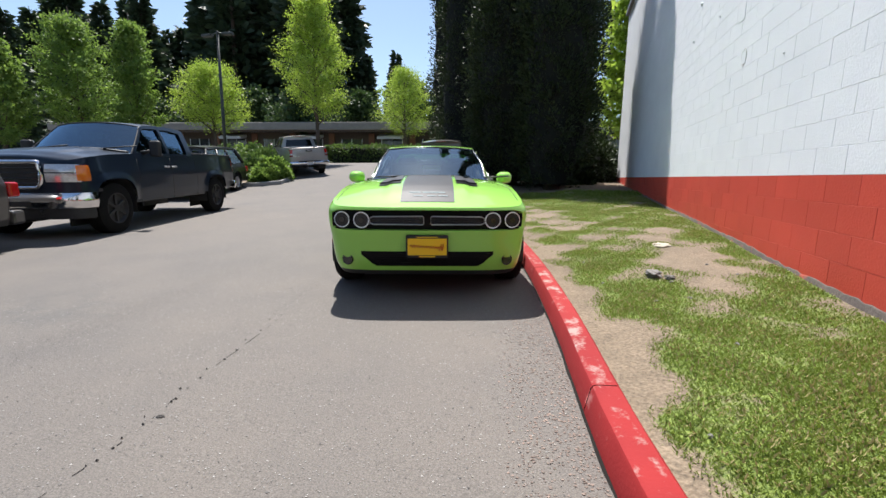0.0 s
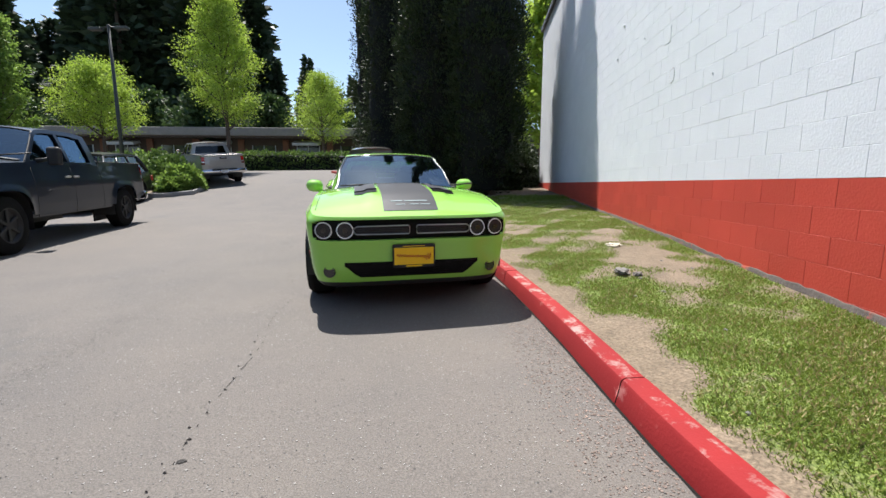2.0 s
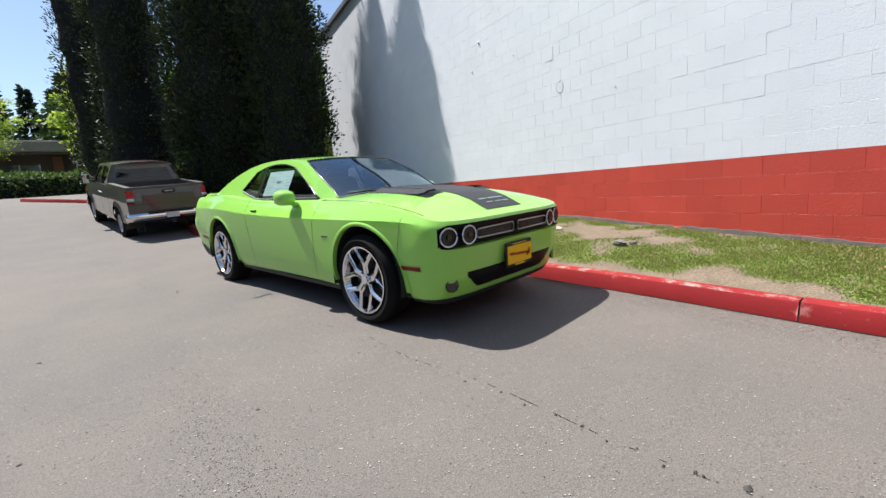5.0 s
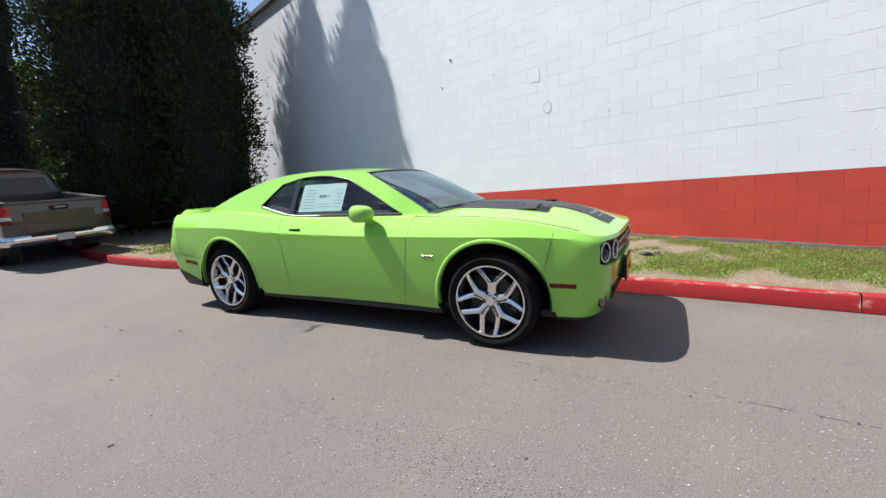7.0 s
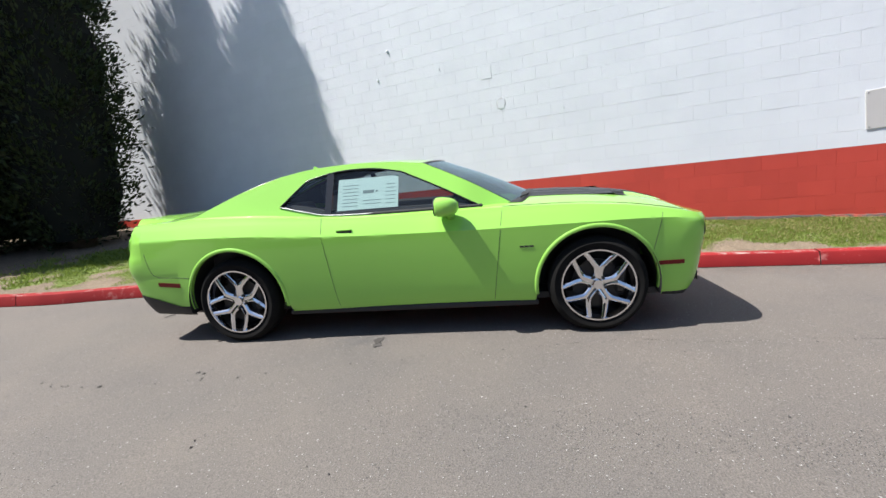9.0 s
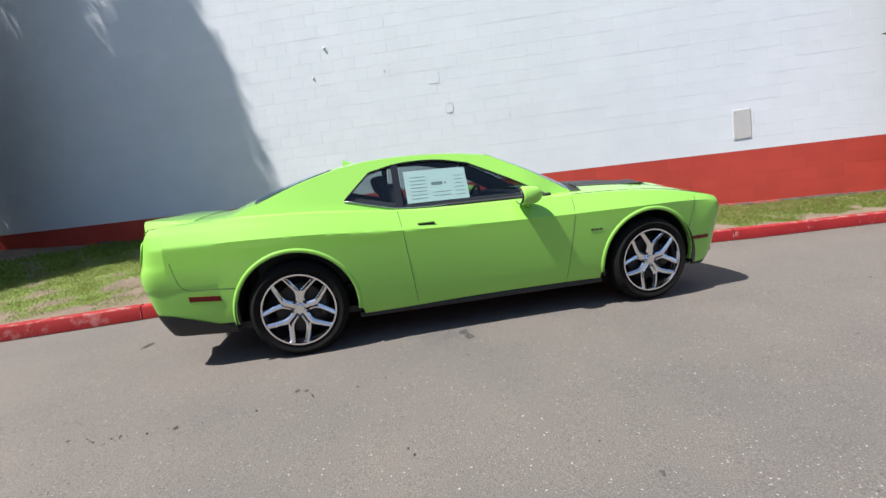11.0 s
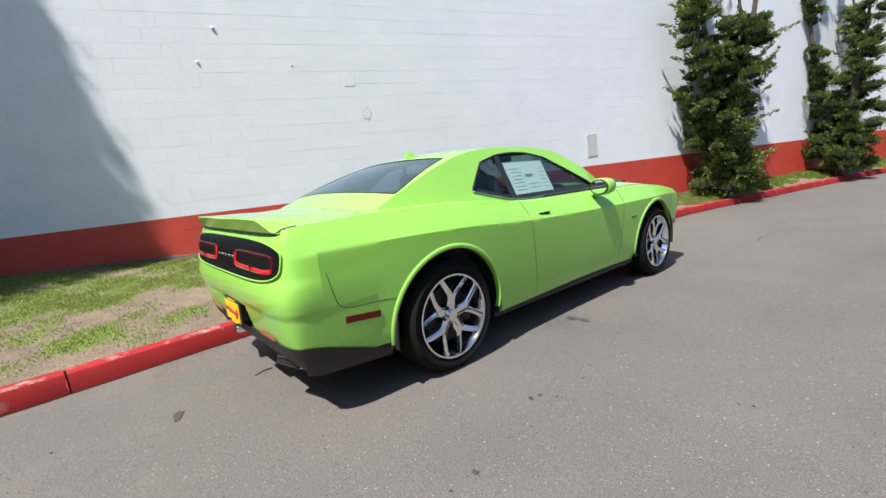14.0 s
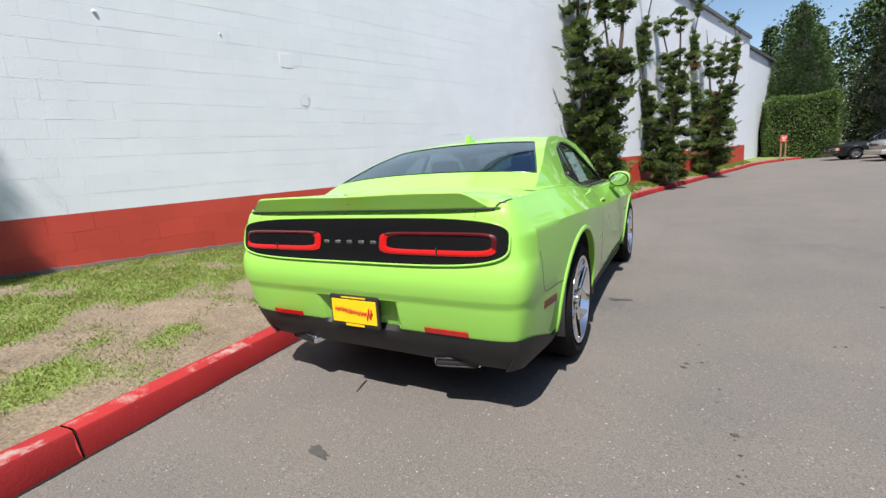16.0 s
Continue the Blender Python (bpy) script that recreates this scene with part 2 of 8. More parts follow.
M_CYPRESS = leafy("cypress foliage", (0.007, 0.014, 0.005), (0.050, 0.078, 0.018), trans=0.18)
# near-black colour of the solid cores, painted as shade inside the foliage
M_CORE = mat("painted crown shade", (0.006, 0.008, 0.005), (0.012, 0.013, 0.008), scale=4, rough=0.95)
M_JUNIPER = leafy("juniper foliage", (0.026, 0.056, 0.012), (0.20, 0.275, 0.055), trans=0.15)
M_DEADTWIG = leafy("browned juniper twigs", (0.22, 0.12, 0.06), (0.38, 0.24, 0.13), trans=0.2)
M_MAPLE = leafy("spring leaves", (0.20, 0.32, 0.03), (0.48, 0.60, 0.10), trans=0.5)
M_MAPLE_DARK = leafy("darker leaves", (0.10, 0.18, 0.03), (0.28, 0.40, 0.08), trans=0.5)
M_FIR = leafy("fir needles", (0.02, 0.04, 0.02), (0.06, 0.095, 0.04), trans=0.15)
M_FARWOOD = leafy("far wood foliage", (0.022, 0.05, 0.015), (0.085, 0.14, 0.035), trans=0.25)
M_HEDGE = leafy("hedge leaves", (0.05, 0.10, 0.02), (0.17, 0.25, 0.055), trans=0.3)
M_LIME = mat("lime green car paint", (0.295, 0.615, 0.10), (0.287, 0.60, 0.095), scale=2.0, rough=0.5, spec=0.06, coat=1.0)
M_BLACKGLOSS = mat("gloss black trim", (0.012, 0.012, 0.013), (0.018, 0.018, 0.018), scale=4, rough=0.18, coat=0.5)
M_BLACKMATT = mat("matt black plastic", (0.013, 0.013, 0.014), (0.02, 0.02, 0.02), scale=12, rough=0.6, bump=0.0005, bscale=300)
M_DECAL = mat("satin black hood decal", (0.040, 0.042, 0.048), (0.050, 0.052, 0.057), scale=6, rough=0.5, spec=0.12)
M_MIRROR = mat("mirror glass", (0.85, 0.87, 0.88), (0.83, 0.85, 0.86), scale=5, rough=0.02, metal=1.0)
M_TAILBLACK = mat("black tail panel lens", (0.006, 0.006, 0.007), (0.009, 0.009, 0.009), scale=4, rough=0.3, spec=0.1)
M_GREYLENS = mat("smoked lamp lens", (0.045, 0.045, 0.048), (0.025, 0.025, 0.027), scale=30, rough=0.25, spec=0.2, coat=0.3)
M_DARKREDLENS = mat("dim red lamp lens", (0.085, 0.006, 0.007), (0.06, 0.005, 0.006), scale=30, rough=0.15, coat=0.4)
M_RUBBER = mat("tyre rubber", (0.007, 0.007, 0.007), (0.013, 0.0125, 0.012), scale=14, rough=0.9, spec=0.12, bump=0.001, bscale=90)
M_CHROME = mat("polished wheel metal", (0.80, 0.80, 0.82), (0.74, 0.74, 0.76), scale=8, rough=0.10, metal=1.0)
M_SATIN = mat("satin steel", (0.5, 0.5, 0.51), (0.4, 0.4, 0.41), scale=10, rough=0.35, metal=1.0)
M_DARKMETAL = mat("dark brake metal", (0.035, 0.035, 0.035), (0.06, 0.055, 0.05), scale=20, rough=0.5, metal=0.6)
M_GLASS = glass("windscreen glass", (0.25, 0.31, 0.34), spec=1.45, coated=(0.68, 0.87, 1.0))
M_GLASSDARK = glass("tinted glass", (0.50, 0.56, 0.57), spec=0.5)
M_REDLENS = mat("red lamp lens", (0.55, 0.012, 0.012), (0.42, 0.01, 0.01), scale=30, rough=0.12, coat=0.6)
M_DARKRED = mat("dark red reflector", (0.17, 0.008, 0.007), (0.12, 0.007, 0.006), scale=30, rough=0.3, spec=0.3)
M_AMBER = mat("amber lens", (0.75, 0.19, 0.02), (0.65, 0.15, 0.02), scale=30, rough=0.15, coat=0.5)
M_WHITELAMP = mat("white lamp ring", (0.85, 0.87, 0.88), (0.8, 0.82, 0.84), scale=20, rough=0.2)
M_YELLOW = mat("yellow plate insert", (0.88, 0.55, 0.01), (0.82, 0.5, 0.01), scale=10, rough=0.35)
M_PLATERED = mat("red script paint", (0.5, 0.02, 0.01), scale=10, rough=0.4)
M_PAPER = mat("pale window sheet", (0.64, 0.83, 0.80), (0.58, 0.77, 0.75), scale=15, rough=0.7)
M_PAPERINK = mat("grey print", (0.22, 0.30, 0.31), scale=15, rough=0.7)
M_INTERIOR = mat("dark cabin trim", (0.03, 0.03, 0.032), (0.02, 0.02, 0.021), scale=12, rough=0.8)
M_SEAT = mat("dark leather seat", (0.05, 0.048, 0.047), (0.035, 0.034, 0.033), scale=20, rough=0.55)
M_BLUEPAINT = mat("dark blue truck paint", (0.006, 0.014, 0.028), (0.005, 0.011, 0.023), scale=3, rough=0.35, spec=0.2, coat=0.35)
M_SILVERPAINT = mat("silver truck paint", (0.42, 0.41, 0.40), (0.37, 0.36, 0.35), scale=3, rough=0.35, metal=0.4, coat=1.0)
M_GREYPAINT = mat("grey truck paint", (0.065, 0.061, 0.058), (0.055, 0.052, 0.05), scale=3, rough=0.35, metal=0.3, coat=1.0)
M_BLACKPAINT = mat("black car paint", (0.008, 0.008, 0.010), (0.012, 0.012, 0.013), scale=3, rough=0.3, spec=0.3, coat=0.3)
M_ROOFING = mat("weathered flat roof edge", (0.30, 0.28, 0.25), (0.22, 0.205, 0.185), scale=2.5, rough=0.9)
M_BROWNWALL = mat("brown siding", (0.11, 0.085, 0.065), (0.08, 0.062, 0.05), scale=3, rough=0.85)
M_DARKOPEN = mat("dark window glass", (0.03, 0.035, 0.04), (0.05, 0.055, 0.06), scale=2, rough=0.1, spec=0.8)
M_AWNING = mat("pale awning", (0.62, 0.66, 0.68), (0.52, 0.56, 0.58), scale=3, rough=0.6)
M_BRICKPIER = mat("brown brick pier", (0.27, 0.13, 0.08), (0.2, 0.1, 0.065), scale=12, rough=0.9)
M_POLE = mat("dark lamp pole paint", (0.05, 0.055, 0.05), (0.035, 0.04, 0.035), scale=9, rough=0.5)
M_SIGNRED = mat("red sign face", (0.5, 0.06, 0.05), (0.42, 0.05, 0.045), scale=9, rough=0.5)
M_SIGNWOOD = mat("timber post", (0.30, 0.17, 0.09), (0.22, 0.12, 0.06), scale=14, rough=0.8)
M_PRINT = mat("white print", (0.8, 0.8, 0.8), scale=9, rough=0.5)
M_ROCK = mat("grey rock", (0.26, 0.245, 0.225), (0.13, 0.12, 0.11), scale=14, rough=0.9, bump=0.01, bscale=30)
M_FLATSTONE = mat("pale flat stone", (0.50, 0.44, 0.35), (0.4, 0.35, 0.28), scale=14, rough=0.9, bump=0.006, bscale=30)
M_COPING = mat("roof edge flashing", (0.16, 0.155, 0.15), (0.12, 0.115, 0.11), scale=5, rough=0.5, metal=0.3)


# ---- builders ----
def mesh_of(name, verts, faces, smooth=False):
    me = bpy.data.meshes.new(name)
    me.from_pydata([tuple(map(float, v)) for v in verts], [], [tuple(map(int, f)) for f in faces])
    me.update()
    if smooth:
        me.shade_smooth()
    return me


def part(name, bm, material, parent=None, label="", smooth=False, loc=None):
    """Links a bmesh or mesh as one object under a thing or part."""
    if isinstance(bm, bpy.types.Mesh):
        me = bm
    else:
        me = bpy.data.meshes.new(name)
        bm.to_mesh(me)
        bm.free()
        if smooth:
            me.shade_smooth()
    if material and not me.materials:
        me.materials.append(material)
    ob = new(name, me)
    if parent:
        ob.parent = parent
    if loc is not None:
        ob.matrix_basis = loc
    return tagged(ob, label)


def thing(name, label, category, m=None, group="", kind=""):
    ob = new(name)
    if m is not None:
        ob.matrix_world = m
    return tagged(ob, label, category, group, kind)


def sharp(me, angle=35):
    """Smooth shading that keeps edges sharper than the angle."""
    me.shade_smooth()
    me.set_sharp_from_angle(angle=radians(angle))
    return me


def box(bm, c, s, bevel=0.0, m=None, seg=1):
    """A (bevelled) box with centre c and size s."""
    r = bmesh.ops.create_cube(bm, size=1.0)
    vs = r["verts"]
    bmesh.ops.transform(bm, matrix=Matrix.LocRotScale(c, None, s), verts=vs)
    if bevel:
        es = list({e for v in vs for e in v.link_edges})
        bv = bmesh.ops.bevel(bm, geom=es, offset=bevel, segments=seg, affect="EDGES", profile=0.5)
        vs = list({v for f in bv["faces"] for v in f.verts} | {v for v in vs if v.is_valid})
    if m is not None:
        bmesh.ops.transform(bm, matrix=m, verts=[v for v in vs if v.is_valid])
    return vs


def boxed(c, s, bevel=0.0, seg=1):
    bm = bmesh.new()
    box(bm, c, s, bevel, None, seg)
    return bm


def tube(pts, r, n=8, closed=False, caps=True):
    """Mesh data of a round tube along points; r is one radius or one for each."""
    P = [Vector(p) for p in pts]
    k = len(P)
    R = [r] * k if isinstance(r, (int, float)) else [float(v) for v in r]
    V, F = [], []
    up = Vector((0, 0, 1))
    for i in range(k):
        a, b = P[(i - 1) % k if closed else max(i - 1, 0)], P[(i + 1) % k if closed else min(i + 1, k - 1)]
        d = (b - a).normalized()
        s = d.cross(up)
        s = s.normalized() if s.length > 1e-3 else d.cross(Vector((1, 0, 0))).normalized()
        u = s.cross(d)
        for j in range(n):
            an = 2 * math.pi * j / n
            V.append(P[i] + R[i] * (math.cos(an) * s + math.sin(an) * u))
    for i in range(k if closed else k - 1):
        for j in range(n):
            a, b = i * n, ((i + 1) % k) * n
            F.append((a + j, a + (j + 1) % n, b + (j + 1) % n, b + j))
    if caps and not closed:
        F.append(tuple(range(n))[::-1])
        F.append(tuple(range((k - 1) * n, k * n)))
    return V, F


def tube_mesh(name, pts, r, n=8, closed=False):
    return mesh_of(name, *tube(pts, r, n, closed), smooth=True)


def grid_mesh(name, rows, smooth=True, flip=False, weld=True, angle=35, thick=0.0):
    """A mesh over a grid of points (rows of equal length)."""
    k = len(rows[0])
    V = [p for r in rows for p in r]
    F = []
    for i in range(len(rows) - 1):
        for j in range(k - 1):
            q = (i * k + j, i * k + j + 1, (i + 1) * k + j + 1, (i + 1) * k + j)
            F.append(q[::-1] if flip else q)
    bm = bmesh.new()
    bv = [bm.verts.new(p) for p in V]
    for q in F:
        try:
            bm.faces.new([bv[i] for i in q])
        except ValueError:
            pass
    if weld:
        bmesh.ops.remove_doubles(bm, verts=bm.verts, dist=2e-4)
        bmesh.ops.dissolve_degenerate(bm, dist=1e-5, edges=bm.edges)
    if thick:
        bmesh.ops.solidify(bm, geom=bm.faces[:], thickness=thick)
    me = bpy.data.meshes.new(name)
    bm.to_mesh(me)
    bm.free()
    return sharp(me, angle) if smooth else me


def spline(pts, n=12):
    """Catmull-Rom through points, n steps a stretch."""
    P = [np.array(p, float) for p in pts]
    P = [2 * P[0] - P[1], *P, 2 * P[-1] - P[-2]]
    out = []
    for i in range(1, len(P) - 2):
        for k in range(n):
            t = k / n
            a, b, c, d = P[i - 1], P[i], P[i + 1], P[i + 2]
            out.append(0.5 * (2 * b + (c - a) * t + (2 * a - 5 * b + 4 * c - d) * t * t + (3 * b - a - 3 * c + d) * t ** 3))
    out.append(P[-2])
    return np.array(out)


# ---- ground, kerb, lawn ----
PROFILE = np.array([(-1500, -0.3), (-60, -0.12), (-25, -0.07), (0, -0.03), (12, 0.252), (15, 0.43), (18, 0.84), (21, 1.26), (24, 1.6),
                    (34, 2.25), (60, 3.2), (1500, 9.0)])


def gz(y):
    """Height of the paved ground, which climbs behind the parked car."""
    y = np.asarray(y, float)
    return sum(np.interp(y + d, PROFILE[:, 0], PROFILE[:, 1]) for d in (-1.6, -0.8, 0, 0.8, 1.6)) / 5


KERB = spline([(-1.2, -30.0), (0.3, -26.6), (1.05, -22.5), (0.99, -18), (0.95, -14.3), (0.83, -7.5), (0.73, -3.57), (0.57, -0.4), (0.32, 1.1), (0.04, 2.4),
               (-0.16, 3.6), (-0.3, 4.35), (-0.5, 5.3), (-0.82, 6.6), (-1.2, 7.8), (-1.55, 8.75), (-2.1, 10.05), (-2.55, 11.1),
               (-3.0, 12.0), (-3.6, 13.9), (-3.85, 15.6), (-4.3, 18.0), (-4.9, 19.6), (-6.6, 22.4), (-9.0, 25.5), (-11.0, 29.0)], 16)
KERB_LEN = np.r_[0, np.cumsum(np.hypot(*np.diff(KERB, axis=0).T))]


def kerb_x(y):
    return np.interp(y, KERB[:, 1], KERB[:, 0])


def kerb_at(s):
    return np.array([np.interp(s, KERB_LEN, KERB[:, 0]), np.interp(s, KERB_LEN, KERB[:, 1])])


WALL_X, WALL_A, WALL_B, WALL_TOP, BAND = 1.65, -22.0, 19.4, 7.2, 1.20


def lawn_edge(y):
    return gz(y) + 0.125


def wall_foot(y):
    return np.interp(y, [-24, -1, 2, 4, 8, 10, 19], [0.20, 0.25, 0.285, 0.365, 0.545, 0.61, 1.05])


def lawn_z(x, y):
    """Lawn height between the kerb's back and the wall's foot."""
    a = kerb_x(y) + 0.14
    u = np.clip((x - a) / np.maximum(WALL_X - a, 0.3), 0, 1.6)
    lump = 0.02 * np.sin(2.1 * x + 1.3 * y) * np.sin(1.7 * y - 0.9 * x) + 0.012 * np.sin(5.3 * x + 2) * np.sin(4.7 * y)
    return lawn_edge(y) + (wall_foot(y) - lawn_edge(y)) * np.sin(np.minimum(u, 1) * math.pi / 2) ** 1.2 + lump * np.clip(u * 6, 0, 1) * np.clip((1.05 - u) * 8, 0, 1)


def turf(x, y):
    """How well grass grows at a place: above 0 it closes, below it thins to bare soil."""
    a = kerb_x(y) + 0.15
    f = 0.7 * np.sin(2.9 * x + 1.3 * y + 1.0) + 0.7 * np.sin(3.7 * y - 2.3 * x) + 0.9 * np.sin(7.1 * x - 5.3 * y + 2) + 0.9 * np.sin(9.7 * y + 6.1 * x) + 0.7 * np.sin(15.0 * x + 4) * np.sin(13.0 * y)
    bare = np.clip(1 - (x - a) / (0.36 - 0.16 * np.clip((3.4 - y) / 1.2, 0, 1) + 0.05 * np.clip(y - 3.5, 0, 4) + 0.10 * np.sin(2.3 * y) + 0.07 * np.sin(7.1 * y)), 0, 1) * 4.2
    bare = bare + 2.6 * np.exp(-((x - 0.95 - 0.10 * np.sin(1.3 * y)) / 0.28) ** 2 - ((y - 5.2) / 1.9) ** 2) + 2.2 * np.exp(-((x + 0.5 + 0.28 * (y - 9.0)) / 0.32) ** 2 - ((y - 9.2) / 1.6) ** 2)
    lush = 1.7 * np.clip((4.4 - y) / 2.0, -0.2, 1) * np.clip((x - a - 0.35) / 0.4, 0, 1) + 0.35 * np.clip((y - 7.0) / 2, 0, 1) * np.clip((x - a - 0.5) / 0.5, 0, 1)
    return f * 0.75 - bare + lush + 0.85 - 5.0 * np.clip((y - 13.6) / 1.4, 0, 1)


ticks = lambda a, b, s: list(np.arange(a, b, s))
gx = np.array([-1500, -700, -300, -150, -90, -60] + ticks(-45, -10, 2.5) + ticks(-10, 3, 0.5) + ticks(3, 20, 2.5) + [30, 60, 120, 300, 700, 1500])
gy = np.array([-1500, -700, -300, -150, -80, -50] + ticks(-35, -2, 2.0) + ticks(-2, 30, 0.5) + ticks(30, 60, 3) + [70, 100, 160, 300, 700, 1500])
rows = [[(x, y, gz(y) + 0.006 * math.sin(0.9 * x) * math.sin(0.7 * y) * (abs(x) < 15)) for x in gx] for y in gy]
me = grid_mesh("ground", rows, weld=False, flip=False)
me.materials.append(M_ASPHALT)
tagged(new("ground", me), "grey worn asphalt car park and drive", "asphalt", kind="structure")

# kerb stones, each about 1.9 m long with a rounded nose and a tight joint
PROF = [(0.0, -0.20), (0.0, 0.0), (0.014, 0.06), (0.026, 0.120), (0.034, 0.134), (0.050, 0.142), (0.15, 0.144), (0.165, 0.13), (0.165, -0.2)]
kerb = thing("kerb", "red-painted concrete kerb with worn chipped edges", "kerb", kind="structure")
rk = random.Random(3)


def kerb_stone(s0, s1, mtl, lift=0.0):
    n = max(2, int((s1 - s0) / 0.16))
    rws = []
    for i in range(n + 1):
        s = s0 + (s1 - s0) * i / n
        p, q = kerb_at(s - 0.02), kerb_at(s + 0.02)
        d = (q - p) / np.linalg.norm(q - p)
        nrm = np.array([d[1], -d[0]])
        c = kerb_at(s)
        z = float(gz(c[1]))
        w = [0.004 * noise.noise((s * 3.1, k * 1.7, 4)) for k in range(len(PROF))]
        rws.append([(c[0] + nrm[0] * (o + w[k]), c[1] + nrm[1] * (o + w[k]), z + h + lift + w[k] * 0.6) for k, (o, h) in enumerate(PROF)])
    me = grid_mesh("kerb_stone", rws, weld=False, flip=True)
    bm = bmesh.new()
    bm.from_mesh(me)
    bmesh.ops.holes_fill(bm, edges=bm.edges)
    bmesh.ops.recalc_face_normals(bm, faces=bm.faces)
    bm.to_mesh(me)
    bm.free()
    part("kerb_stone", sharp(me, 27), mtl, kerb)


# joints at the two cracks that show, the others evenly between
crack_s = [float(np.interp(y, KERB[:, 1], KERB_LEN)) for y in (2.80, 9.98)]
joints = [crack_s[0] + k * (crack_s[1] - crack_s[0]) / 3 for k in range(-14, 14)]
joints = [j for j in joints if 0 <= j <= KERB_LEN[-1]]
for a, b in zip(joints, joints[1:]):
    kerb_stone(a + 0.006, b - 0.006, M_KERB, rk.uniform(-0.003, 0.003))
    kerb_stone(b - 0.0058, b + 0.0058, M_CRACK, -0.014)

# lawn sheet, from the kerb's back to the wall
ly = np.array(ticks(-29, -4, 0.5) + ticks(-4, 16, 0.12) + ticks(16, 28, 0.5))
rows = []
for y in ly:
    a, b = kerb_x(y) + 0.12, (WALL_X + 0.05 if WALL_A < y < WALL_B else WALL_X + 14)
    rows.append([(a + (b - a) * k / 28, y, float(lawn_z(a + (b - a) * k / 28, y))) for k in range(29)])
me = grid_mesh("lawn", rows, weld=False)
at_ = me.attributes.new("turf", "FLOAT", "POINT")
co = np.array([v.co[:] for v in me.vertices])
at_.data.foreach_set("value", np.clip(0.5 + turf(co[:, 0], co[:, 1]) / 4, 0, 1).astype(np.float32))
me.materials.append(M_LAWN)
tagged(new("lawn", me), "patchy lawn strip with bare soil below the wall", "lawn", kind="structure")

# ---- the block wall ----
wall = thing("wall_long", "tall concrete block wall, painted white above a red band", "wall", kind="structure")
bm = bmesh.new()
box(bm, ((WALL_X + 0.0020 + 0.15), (WALL_A + WALL_B) / 2, (WALL_TOP + BAND) / 2 + 0.002), (0.30, WALL_B - WALL_A, WALL_TOP - BAND))
part("wall_backing", bm, M_WHITE_JOINT, wall)
bm = bmesh.new()
box(bm, ((WALL_X + 0.0034 + 0.15), (WALL_A + WALL_B) / 2, BAND / 2 - 0.15), (0.30, WALL_B - WALL_A, BAND + 0.3))
part("band_backing", bm, M_REDJOINT, wall)
part("roof_edge", boxed((WALL_X + 0.13, (WALL_A + WALL_B) / 2, WALL_TOP + 0.08), (0.46, WALL_B - WALL_A + 0.1, 0.16), 0.01), M_COPING, wall)


# ---- the green coupe ----
CAR = pose(-1.970, 6.446, float(gz(6.446)), 0, 0, 196.86) @ pose(0, 0, 0.04, -1.29, 0.38, 0)
tab = lambda v, pts: float(np.interp(v, [p[0] for p in pts], [p[1] for p in pts]))


def smooth_tab(pts):
    """A smooth curve through table points, as a function."""
    c = spline(pts, 14)
    return lambda v: float(np.interp(v, c[:, 0], c[:, 1]))


step = lambda v, a, b: (lambda t: t * t * (3 - 2 * t))(min(1.0, max(0.0, (v - a) / (b - a))))


def half_outline(width, y_rear, y_back, y_front, y_nose, n_rear, n_front, arches, radius):
    """Right half of a body's plan from tail middle to nose middle, dense at the wheel arches."""
    out = []
    for i in range(22):
        a = math.pi / 2 * (1 - i / 22)
        out.append((width(y_back) * max(math.cos(a), 1e-9) ** (2 / n_rear) if i else 0.0, y_back - (y_back - y_rear) * math.sin(a) ** (2 / n_rear)))
    ys = set(np.linspace(y_back, y_front, 56).round(4))
    for c in arches:
        ys |= {round(c + radius * math.sin(t), 4) for t in np.linspace(-1.45, 1.45, 31)} | {c - radius, c + radius}
    out += [(width(y), y) for y in sorted(ys) if y_back <= y <= y_front]
    for i in range(1, 27):
        a = math.pi / 2 * i / 26
        out.append((width(y_front) * max(math.cos(a), 0) ** (2 / n_front), y_front + (y_nose - y_front) * math.sin(a) ** (2 / n_front)))
    return np.array(out)


def normals(o):
    d = np.gradient(o, axis=0)
    d[0], d[-1] = (1, 0), (-1, 0)
    n = np.stack([d[:, 1], -d[:, 0]], 1)
    return n / np.linalg.norm(n, axis=1, keepdims=True)


def shell_columns(outline, inset, bottom, top, levels, ridge=None):
    """For each plan point a column of (x, y, z), levels clamped between bottom and top."""
    nrm = normals(outline)
    cols = []
    for (x, y), n in zip(outline, nrm):
        b, t = bottom(y), top(y)
        col = []
        lv = list(levels)
        if ridge:
            zr = ridge(y)
            lv[min(range(len(lv)), key=lambda k: abs(lv[k] - zr))] = zr
        for z in lv:
            z = min(max(z, b), t)
            i = inset(x, y, z)
            col.append((max(x - n[0] * i, 0.0), y - n[1] * i, z))
        cols.append(col)
    return cols


